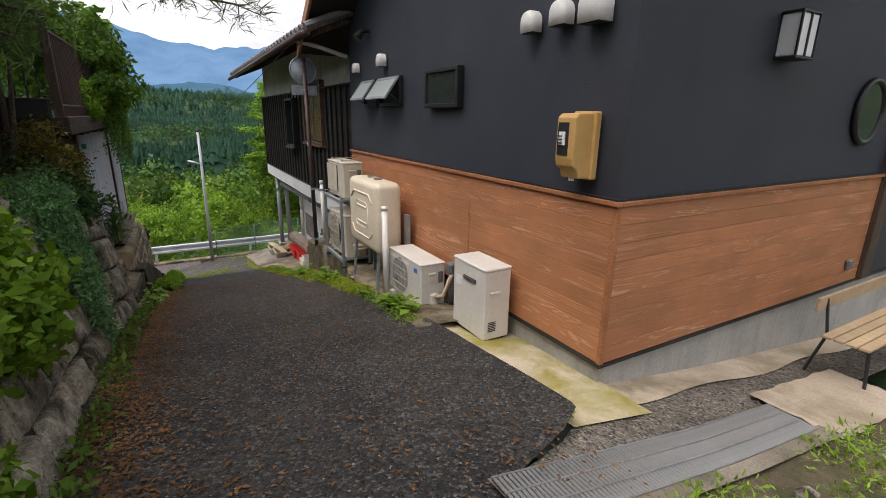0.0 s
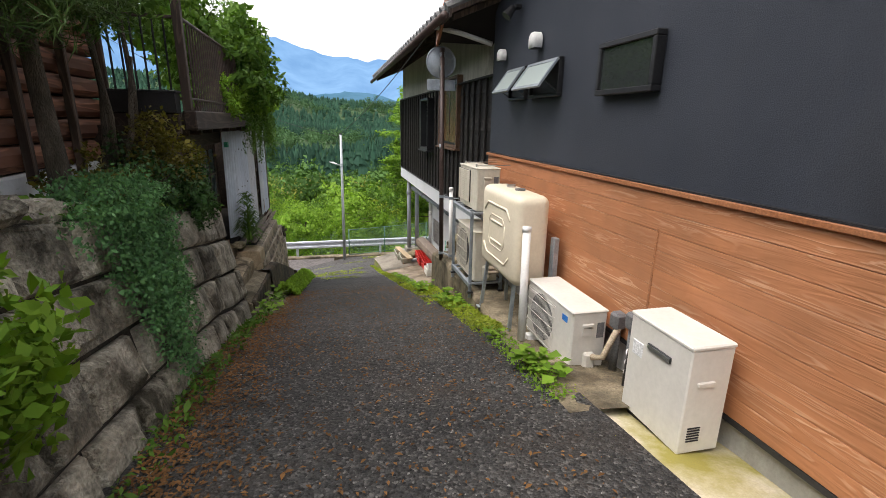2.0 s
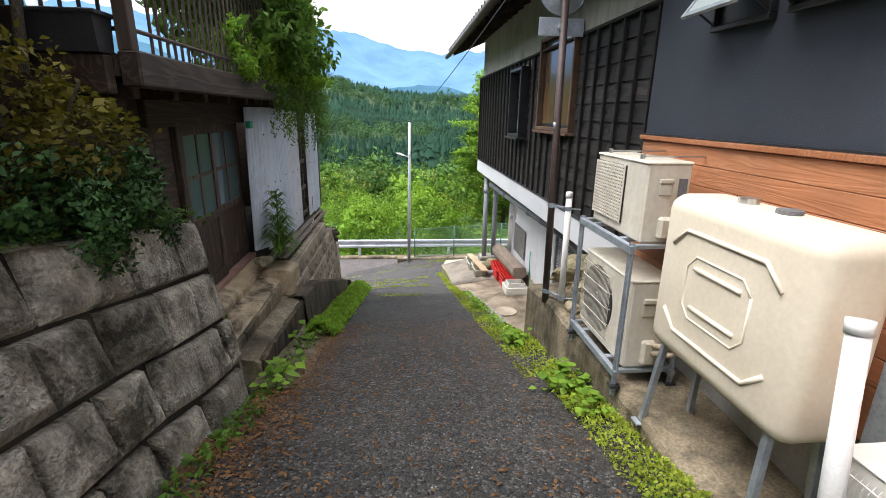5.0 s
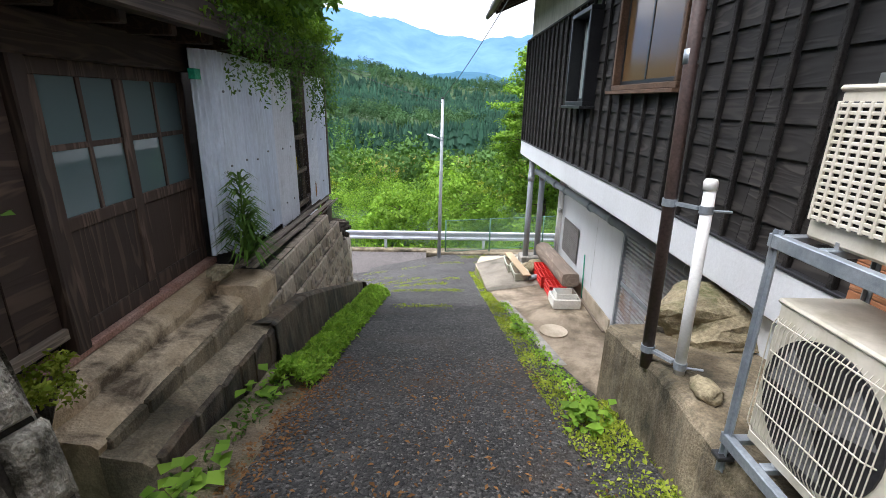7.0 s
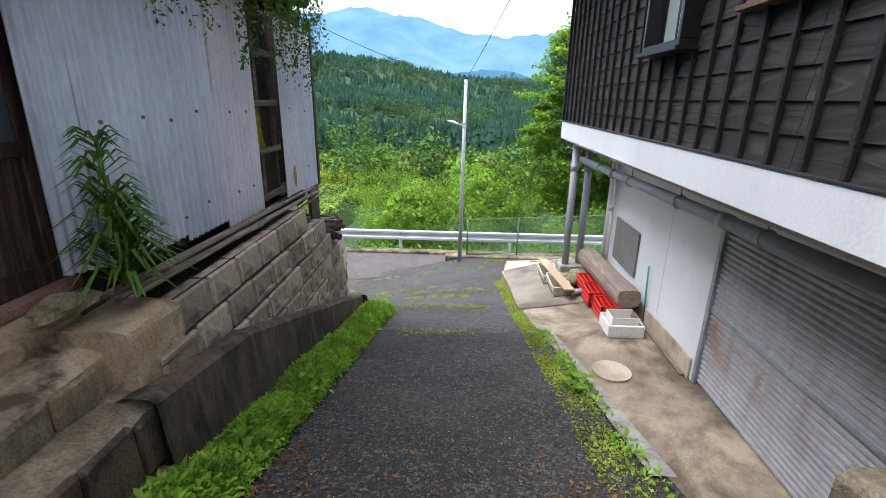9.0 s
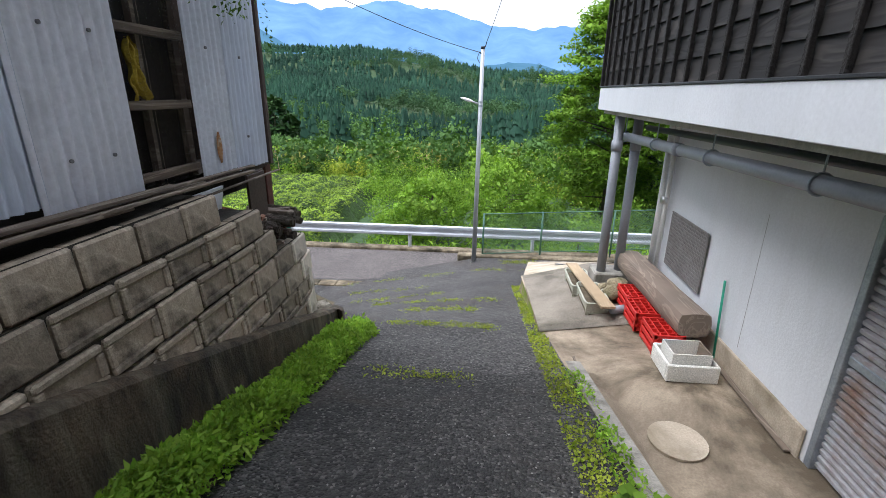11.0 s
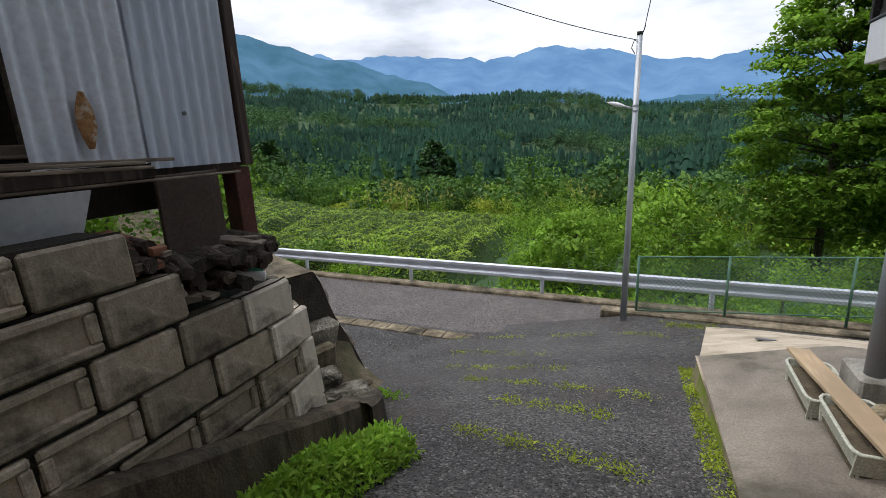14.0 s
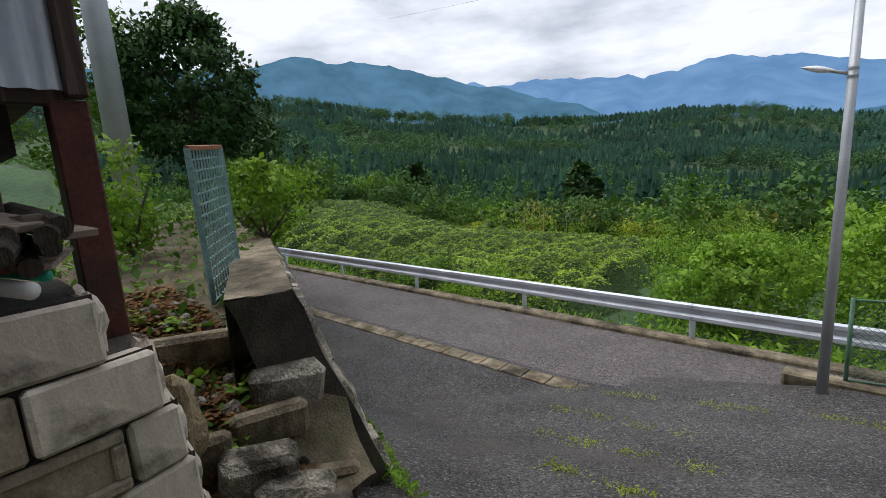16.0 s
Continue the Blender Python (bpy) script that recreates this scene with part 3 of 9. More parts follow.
def terrain(x, y):
    """The hillside: yards, the drop behind the road, the valley and the wooded hill opposite."""
    if y < 19.4:
        base = alley(min(max(x, -0.8), 1.9), y) - 1.2
        if y > 13:
            base = min(base, -5.2)
        return base + max(0.0, min(6.0, (abs(x) - 16) * 0.3))
    if y < 22.5:
        return -5.2
    d = math.hypot(x - 1.0, y - 10.0)
    a = math.degrees(math.atan2(x - 1.0, y - 10.0))
    out = y - 22.5
    far = max(0.0, d - 14)
    z = -4.95 - 0.8 * min(max(out, 0.0), 2.0) / 2.0
    z += piecewise(far, [0, 12, 30, 60, 110, 200], [0, -0.9, -3.0, -6.5, -12, -20])
    z += piecewise(a, [-110, -75, -60, -48, -38, -20], [0.16, 0.15, 0.13, 0.10, 0.03, 0.0]) * min(far, 60)
    z += 0.35 * noise.noise(Vector((x * 0.08, y * 0.08, 0))) * min(out, 8) / 4
    base = piecewise(a, [-110, -64, -51, -34, -20, -5, 5, 30, 110], [1.0, 0.6, -0.3, -4.0, -4.8, -6.8, -5.8, -4.5, 0.0])
    crest = piecewise(a, [-110, -64, -56, -47, -34, -24, -15, -6, 0, 8, 30, 110], [8, 8, 7.8, 6.0, 4.6, 4.0, 4.2, 3.1, 1.9, 1.3, 1.2, 3])
    if far > 60:
        el = base + (crest - base) * piecewise(far, [200, 330, 460, 640], [0, 0.42, 0.62, 1.0])
        el += 0.35 * noise.noise(Vector((a * 0.09, far * 0.006, 4))) * min(1.0, (far - 60) / 200)
        w = min(1.0, (far - 60) / 140)
        hill = min(d, 660) * math.tan(radians(el)) - max(0.0, d - 660) * 0.02
        z = z + (hill - z) * w * w * (3 - 2 * w)
    return z


# ---------------------------------------------------------------- ground
def build_ground():
    g = Geo()
    radii = [0.0, 1, 2, 3, 4, 5, 6, 7, 8, 9, 10, 11, 12, 13, 14, 15.5, 17, 19, 21, 24, 27, 31, 36, 42, 50, 60, 72, 88, 110, 140, 175, 215, 260, 310, 370, 440, 520, 610, 720, 900, 1300, 2200]
    na = 150
    cx, cy = 1.0, 10.0
    vs, fs = [], []
    for r in radii:
        for k in range(na):
            a = 2 * math.pi * k / na
            x, y = cx + r * math.sin(a), cy + r * math.cos(a)
            z = terrain(x, y)
            vs.append((x, y, z))
    for i in range(len(radii) - 1):
        for k in range(na):
            fs.append((i * na + k, (i + 1) * na + k, (i + 1) * na + (k + 1) % na, i * na + (k + 1) % na))
    g.add(vs, fs)
    solo(g, "ground", GROUND, "green hillside falling into a wooded valley", "ground", kind="structure", smooth=True)

    lane = Geo()
    def lane_at(u, v, y0=-6.0, y1=12.45):
        y = y0 + (y1 - y0) * v + (0.05 * math.sin(u * 9) + 0.03 * math.sin(u * 23)) * (1 if y1 < 13 and v > 0.99 or y0 > 0 and v < 0.005 else 0)
        x0 = piecewise(y, [-6, 0, 1.2, 7, 13.8, 14.7, 15.2, 17, 19.7], [-1.0, -0.9, -0.72, -0.66, -0.72, -1.6, -2.6, -6.0, -10.0])
        x1 = piecewise(y, [-6, 0.2, 0.85, 1.3, 1.5, 1.64, 2.2, 3.4, 5, 8.2, 10, 13, 16.5, 19.7], [4.0, 3.0, 0.95, 1.02, 1.60, 1.84, 1.86, 1.86, 1.92, 1.98, 1.85, 1.78, 1.72, 2.1])
        x = x0 + (x1 - x0) * u
        z = alley(x, y) + 0.012 * noise.noise(Vector((x * 1.3, y * 1.3, 3))) + 0.004 * noise.noise(Vector((x * 9, y * 9, 5)))
        return (x, y, z)
    lane.grid(60, 300, lane_at)
    lower = Geo()
    lower.grid(60, 120, lambda u, v: lane_at(u, v, 12.45, 19.7))
    solo(lower, "road_lane_foot", OLD_LANE, "dusty greyer asphalt at the foot of the lane", "road", kind="structure", smooth=True)
    solo(lane, "road_lane", ASPHALT, "steep lane of old dark asphalt with worn gravelly surface", "road", kind="structure", smooth=True, recalc=True)

    road = Geo()
    road.grid(80, 8, lambda u, v: (-70 + 130 * u, ROAD_Y0 - 0.1 + (ROAD_Y1 - ROAD_Y0 + 0.1) * v, ROAD_Z + 0.01 * noise.noise(Vector((u * 60, v * 4, 0)))))
    solo(road, "road_lower", ROAD, "narrow grey asphalt road along the valley edge", "road", kind="structure", smooth=True)

    kerb = Geo().box(-70, 60, ROAD_Y1, ROAD_Y1 + 0.32, -5.3, ROAD_Z + 0.09, 0.03)
    solo(kerb, "kerb_valley_side", MOSSY, "mossy concrete kerb under the guardrail", "kerb", kind="structure")

    shoulder = Geo()
    shoulder.grid(60, 8, lambda u, v: (-1.6 + 11.4 * u, 19.6 + 0.9 * v, max(alley(-1.6 + 11.4 * u, 19.6 + 0.9 * v) + 0.006, ROAD_Z - 0.02) - 0.14 * v * max(0.0, 1 - u * 5)))
    solo(shoulder, "pavement_shoulder", OLD_LANE, "rough asphalt shoulder round the lamp pole", "pavement", kind="structure", smooth=True)
    wall = Geo().box(0.3, 12, 20.5, 20.75, -5.0, -4.12, 0.03, None)
    solo(wall, "wall_fence_base", MOSSY, "low mossy concrete footing below the wire fence", "wall", kind="structure")


build_ground()


# ---------------------------------------------------------------- yard on the house side
def front_ground(x, y):
    """The forecourt falls away along the house front."""
    return piecewise(x, [1, 2.5, 3.85, 6, 9], [0.08, -0.22, -0.42, -0.66, -0.7]) - 0.08 * (y - 0.5)


def yard(x, y):
    """The yard is level by the garage and sinks towards the lane and the road."""
    a = piecewise(y, [8.5, 12.5, 14.1, 15.3, 16.9, 20], [-2.62, -2.64, -2.81, -2.97, -3.22, -4.12])
    b = piecewise(y, [8.5, 14.6, 15.6, 16.9, 20], [-2.62, -2.62, -2.68, -2.90, -4.05])
    return a + (b - a) * min(1.0, max(0.0, (x - 1.72) / 1.2))


def build_yard():
    pad = Geo()
    def pad_at(u, v):
        y = 8.55 + 8.4 * v
        x0 = piecewise(y, [8.5, 10.5, 13, 16], [1.72, 1.72, 1.72, 1.68])
        x = x0 + (6.5 - x0) * u
        bank = max(0.0, alley(1.8, y) + 2.62) * max(0.0, min(1.0, 1 - (x - x0 - 0.18) / (0.35 + 0.5 * (12 - min(y, 12)) / 3.5)))
        return (x, y, yard(x, y) + bank * (1 if y < 13 else 0) + 0.006 * noise.noise(Vector((x, y, 7))))
    pad.grid(60, 60, pad_at)
    solo(pad, "pavement_yard", PAD_CONCRETE, "stained concrete yard before the garage shutter", "pavement", kind="structure", smooth=True)
    side = Geo()
    side.grid(6, 40, lambda u, v: (1.63 + 0.075 * min(1.0, u * 1.3) + 0.01 * noise.noise(Vector((u, v * 30, 0))), 12.9 + 4.05 * v, (alley(1.65, 12.9 + 4.05 * v) - 0.15) * (1 - u) + (yard(1.72, 12.9 + 4.05 * v) + 0.006) * u))
    solo(side, "kerb_yard_edge", MOSS_FACE, "mossy concrete edge of the yard slab", "kerb", kind="structure", smooth=True)
    ap = Geo()
    ap.grid(24, 30, lambda u, v: (1.72 + 0.4 * v + (9 - 1.72) * u, 16.86 + 3.2 * v, yard(1.72 + 0.4 * v + 7.28 * u, 16.86 + 3.2 * v) + 0.012 + 0.006 * noise.noise(Vector((u * 9, v * 6, 2)))))
    solo(ap, "pavement_apron", TAN_CONCRETE, "pale smooth concrete apron sloping to the road", "pavement", kind="structure", smooth=True)
    slab = Geo()
    slab.grid(14, 40, lambda u, v: (1.70 + 1.45 * u, 14.05 + 2.83 * v, yard(1.70 + 1.45 * u, 14.05 + 2.83 * v) + 0.014 + 0.005 * noise.noise(Vector((u * 3, v * 8, 7)))))
    solo(slab, "pavement_slab", SLAB, "darker worn concrete slab at the corner of the yard", "pavement", kind="structure", smooth=True)
    manhole = Geo().disc((2.55, 12.05, -2.612), (0, 0, 1), 0.22, 0.02, 32)
    solo(manhole, "manhole_cover", TAN_CONCRETE, "round pale concrete manhole cover in the yard", "manhole cover")
    for mx, my in ((2.55, 17.9), (4.0, 18.3)):
        zz = yard(mx, my) + 0.014
        solo(Geo().disc((mx, my, zz + 0.01), (0, 0.33, 1), 0.12, 0.02, 20), "drain_cover", GREY_PLASTIC, "small round grey drain cover in the pale apron", "drain cover", "apron drains")
    ledge = Geo()
    n = 70
    k = 6
    vs = []
    for i in range(n + 1):
        y = 5.2 + 3.25 * i / n
        zt = piecewise(y, [5.2, 5.9, 7.7, 8.45], [-0.60, -0.555, -0.55, -0.66])
        w = 0.014 * noise.noise(Vector((y * 5, 0, 0))) + 0.008 * noise.noise(Vector((y * 17, 4, 0)))
        vs += [(1.90 + w, y, -3.2), (1.925 + w, y, zt - 0.05), (1.945 + 0.5 * w, y, zt - 0.012), (1.98, y, zt + 0.3 * w), (2.62, y, zt + 0.01), (2.62, y, -3.2)]
    ledge.add(vs, [(i * k + j, i * k + (j + 1) % k, (i + 1) * k + (j + 1) % k, (i + 1) * k + j) for i in range(n) for j in range(k)] + [tuple(range(k)), tuple(n * k + j for j in range(k))])
    ledge.box(2.625, 7.0, 8.25, 8.45, -3.2, -0.66, 0.03)
    solo(ledge, "wall_ledge", MOSSY, "stained concrete retaining ledge beside the lane", "wall", kind="structure")
    strip = Geo()
    strip.grid(8, 60, lambda u, v: (1.66 + 0.16 * v + (0.84 - 0.16 * v) * u, 3.35 + 2.05 * v, alley(1.6, 3.35 + 2.05 * v) + 0.006 - 0.08 * u + 0.02 * math.sin(3.1 * u)))
    solo(strip, "pavement_strip", MOSSY, "dark mossy ground strip under the outdoor units", "pavement", kind="structure", smooth=True)
    apron = Geo()
    def near_at(u, v):
        y = 1.60 + 2.15 * v
        x0 = piecewise(y, [1.60, 1.75, 1.96, 2.37, 3.0, 3.75], [1.80, 1.76, 1.81, 1.80, 1.79, 1.88]) + 0.012 * math.sin(y * 23)
        x = x0 + (2.5 - x0) * u
        w = min(1.0, v * 1.6)
        z = (1 - w) * front_ground(x, y) + w * (-0.14 - 0.10 * (y - 2.5) - 0.13 * (x - 1.2))
        return (x, y, z + 0.02)
    apron.grid(12, 30, near_at)
    solo(apron, "pavement_house_side", PALE_CONCRETE, "pale concrete strip with mossy rim along the house", "pavement", kind="structure", smooth=True)
    front = Geo()
    front.grid(60, 8, lambda u, v: (2.2 + 8 * u, 2.06 - (0.31 + 0.03 * math.sin(u * 31) + 0.03 * noise.noise(Vector((u * 60, 0, 3)))) * v, front_ground(2.2 + 8 * u, 2.06 - 0.31 * v) + 0.017))
    solo(front, "pavement_house_front", TAN_CONCRETE, "stained pale concrete path before the house front", "pavement", kind="structure", smooth=True)
    gravel = Geo()
    rim = lambda y: piecewise(y, [1.3, 1.5, 1.62, 1.85], [1.02, 1.58, 1.80, 1.86])
    gravel.grid(60, 16, lambda u, v: (rim(1.33 + 0.52 * v) + 8 * u, 1.33 + 0.52 * v, front_ground(rim(1.33 + 0.52 * v) + 8 * u, 1.33 + 0.52 * v) + 0.004 + 0.012 * noise.noise(Vector((u * 80, v * 9, 1)))))
    solo(gravel, "ground_gravel", GRAVELLY, "worn gravelly concrete between lane and drain", "ground", kind="structure", smooth=True)
    lawn = Geo()
    lawn.grid(60, 40, lambda u, v: (1.0 + 9 * u, -6 + 6.98 * v, front_ground(1.0 + 9 * u, -6 + 6.98 * v) - 0.02 + 0.05 * noise.noise(Vector((u * 25, v * 20, 1)))))
    solo(lawn, "ground_lawn", SOIL, "patchy earth and short grass beside the drain", "ground", kind="structure", smooth=True)
    ch = Geo()
    ch.grid(40, 3, lambda u, v: (1.02 + 2.54 * u, 0.95 + 0.42 * v, front_ground(1.02 + 2.54 * u, 0.95 + 0.42 * v) + 0.008))
    solo(ch, "kerb_drain_channel", SLAB, "weathered concrete rim of the drain channel", "kerb", kind="structure", smooth=True)
    grate = thing("drain_grating", (1.9, 1.0, -0.06), "grey steel drain grating laid across the lane edge", "grating")
    # flat dark strip, painting the drain's shade where no channel is cut
    bed = Geo()
    bed.grid(20, 2, lambda u, v: (1.02 + 2.46 * u, 1.035 + 0.31 * v + 0.02 * u, front_ground(1.02 + 2.46 * u, 1.2) + 0.013))
    bed.obj("channel_bed", JOINT, grate, "dark strip standing for the shaded drain below the bars")

    def on(u, w):
        x, y = 1.02 + 2.46 * u, 1.19 + 0.02 * u + w
        return Vector((x, y, front_ground(x, 1.2) + 0.022))
    for k in range(4):
        w = -0.15 + 0.10 * k
        Geo().tube([on(i / 7, w) for i in range(8)], 0.007, 4).obj("bar", GRATING, grate)
    bar = None
    for k in range(92):
        p = on((k + 0.5) / 92, 0)
        if bar is None:
            bar = Geo().box(p.x - 0.0085, p.x + 0.0085, p.y - 0.148, p.y + 0.148, p.z - 0.008, p.z + 0.002, 0.003).obj("cross_bar", GRATING, grate)
            first = p.copy()
        else:
            o = new("cross_bar", bar.data)
            o.parent = grate
            o.location = p - first
    flag = Geo()
    flag.grid(30, 12, lambda u, v: (3.50 + 1.35 * u + 0.05 * noise.noise(Vector((v * 6, 1, 0))), 0.93 + 0.58 * v - 0.03 * noise.noise(Vector((u * 7, 2, 0))), front_ground(3.5 + 1.35 * u, 1.2) + 0.02))
    solo(flag, "pavement_flag", TAN_CONCRETE, "worn tan concrete slab at the end of the grating", "pavement", kind="structure", smooth=True)


build_yard()


# ---------------------------------------------------------------- the dark house
HX, HY0, HY1 = 2.42, 2.0, 7.25


def build_dark_house():
    h = thing("dark_house", (4.5, 4.6, -0.35), "black rendered house with orange timber siding below", "house")
    f = Geo()
    f.box(HX + 0.035, HX + 0.20, HY0 + 0.035, HY1, -1.6, -0.10)
    f.box(HX + 0.2, 9.0, HY0 + 0.035, HY0 + 0.2, -1.6, -0.10)
    f.obj("foundation", FOUND, h, "grey concrete foundation")
    w = Geo()
    w.box(HX + 0.02, HX + 0.2, HY0 + 0.02, HY1, -0.12, 3.6)
    w.obj("wall", BLACK_WALL, h, "smooth black rendered wall")
    Geo().box(HX + 0.2, 9.0, HY0 + 0.02, HY0 + 0.2, -0.12, 3.6).obj("wall", BLACK_WALL, h, "smooth black rendered wall")
    Geo().box(HX + 0.2, 9.0, HY1 - 0.2, HY1, -0.4, 3.6).obj("wall", BLACK_WALL, h)
    Geo().box(8.9, 9.0, HY0 + 0.2, HY1 - 0.2, -0.4, 3.6).obj("wall", BLACK_WALL, h)
    # siding, nine courses on each face
    n = 9
    for k in range(n):
        z0 = -0.115 + k * 1.125 / n
        b = Geo().box(HX - 0.005, HX + 0.016, HY0 + 0.03, HY1 - 0.02, z0, z0 + 1.125 / n - 0.003, 0.003)
        b.obj("siding_board", SIDING, h)
        b = Geo().box(HX + 0.03, 6.5, HY0 - 0.005, HY0 + 0.016, z0, z0 + 1.125 / n - 0.003, 0.003)
        b.obj("siding_board", SIDING_X, h)
    Geo().box(HX - 0.012, HX + 0.028, HY0 - 0.012, HY0 + 0.028, -0.12, 1.01, 0.004).obj("corner_trim", TRIM_WOOD, h)
    Geo().box(HX - 0.010, HX + 0.015, 3.735, 3.755, 0.03, 0.78, 0.002).obj("joint_strip", TRIM_WOOD, h)
    t = Geo().box(HX - 0.03, HX + 0.015, HY0 - 0.03, HY1, 1.012, 1.045, 0.004)
    t.box(HX + 0.015, 6.5, HY0 - 0.03, HY0 + 0.015, 1.012, 1.045, 0.004)
    t.obj("drip_trim", TRIM_WOOD, h, "orange trim above the siding")
    t = Geo().box(HX - 0.018, HX + 0.03, HY0 - 0.018, HY1, 1.047, 1.058)
    t.box(HX + 0.03, 9, HY0 - 0.018, HY0 + 0.03, 1.047, 1.058)
    t.obj("flashing", DARK_PLASTIC, h, "thin black flashing")
    t = Geo().box(HX - 0.008, HX + 0.03, HY0 - 0.008, HY1, -0.15, -0.118)
    t.box(HX + 0.03, 9, HY0 - 0.008, HY0 + 0.03, -0.15, -0.118)
    t.obj("base_flashing", DARK_PLASTIC, h)
    # gable verge that rises away from the lane
    roof = Geo()
    roof.prism([(7.7, 2.45), (7.7, 2.62), (4.6, 4.75), (4.6, 4.58)], "x", HX - 0.6, 9.0)
    roof.prism([(4.6, 4.58), (4.6, 4.75), (1.2, 3.7), (1.2, 3.53)], "x", HX - 0.6, 9.0)
    roof.obj("roof", BATTEN, h, "dark roof with deep verge")
    Geo().prism([(7.72, 2.40), (7.72, 2.56), (4.6, 4.70), (4.6, 4.54)], "x", HX - 0.64, HX - 0.605).obj("bargeboard", TRIM_WOOD, h, "orange bargeboard")
    # windows
    win = Geo()
    for a, b, c, d in ((3.935, 4.61, 1.645, 1.685), (3.935, 4.61, 1.98, 2.02), (3.935, 3.975, 1.685, 1.98), (4.57, 4.61, 1.685, 1.98)):
        win.box(HX - 0.06, HX + 0.018, a, b, c, d, 0.006)
    wo = win.obj("window", FRAME_BLACK, h, "small fixed window with black frame")
    Geo().box(HX - 0.04, HX - 0.03, 3.975, 4.57, 1.685, 1.98).obj("pane", GLASS, wo)
    for y0, y1 in ((5.30, 5.96), (6.08, 6.56)):
        fr = Geo()
        for a, b, c, d in ((y0, y1, 1.68, 1.71), (y0, y1, 1.99, 2.02), (y0, y0 + 0.03, 1.71, 1.99), (y1 - 0.03, y1, 1.71, 1.99)):
            fr.box(HX - 0.03, HX + 0.018, a, b, c, d, 0.004)
        fr.box(HX + 0.005, HX + 0.017, y0 + 0.03, y1 - 0.03, 1.71, 1.99)
        fo = fr.obj("window", FRAME_BLACK, h, "small awning window propped open")
        sash = Geo()
        top = Vector((HX - 0.03, 0, 2.0))
        L = 0.31
        dv = Vector((-math.sin(radians(36)), 0, -math.cos(radians(36))))
        nv = Vector((-math.cos(radians(36)), 0, math.sin(radians(36))))
        def slab(g, s0, s1, ya, yb, th, lift=0.0):
            q = [top + dv * s0 + nv * lift, top + dv * s1 + nv * lift, top + dv * s1 + nv * (lift + th), top + dv * s0 + nv * (lift + th)]
            g.prism([(p.x, p.z) for p in q], "y", ya, yb)
        slab(sash, 0, 0.03, y0, y1, 0.02)
        slab(sash, L - 0.03, L, y0, y1, 0.02)
        slab(sash, 0.03, L - 0.03, y0, y0 + 0.03, 0.02)
        slab(sash, 0.03, L - 0.03, y1 - 0.03, y1, 0.02)
        so = sash.obj("sash", GALV, fo, "open aluminium sash")
        pg = Geo()
        slab(pg, 0.03, L - 0.03, y0 + 0.03, y1 - 0.03, 0.006, 0.008)
        pg.obj("pane", FROSTED, fo)
        for ya in (y0 + 0.015, y1 - 0.015):
            e = top + dv * (L * 0.75)
            Geo().tube([(HX - 0.02, ya, 1.72), (e.x, ya, e.z)], 0.006, 6).obj("stay", FRAME_BLACK, fo)
    # round window on the front
    ring = Geo()
    c = Vector((5.72, HY0 - 0.005, 1.65))
    pts = [c + Vector((0.27 * math.cos(a), 0, 0.28 * math.sin(a))) for a in np.linspace(0, 2 * math.pi, 33)]
    ring.tube(pts, 0.028, 8, False)
    ro = ring.obj("window", FRAME_BLACK, h, "round window with black rim", smooth=True)
    Geo().disc(c, (0, 1, 0), 0.29, 0.012, 32).obj("pane", GLASS, ro)
    door = Geo().box(6.42, 6.62, HY0 - 0.06, HY0 + 0.05, -0.1, 2.4, 0.008)
    door.obj("door_post", BOARD, h, "dark brown timber post")
    return h


build_dark_house()


# ---------------------------------------------------------------- the old house with the overhanging storey
OX, OY0, OY1 = 2.52, 7.30, 15.92


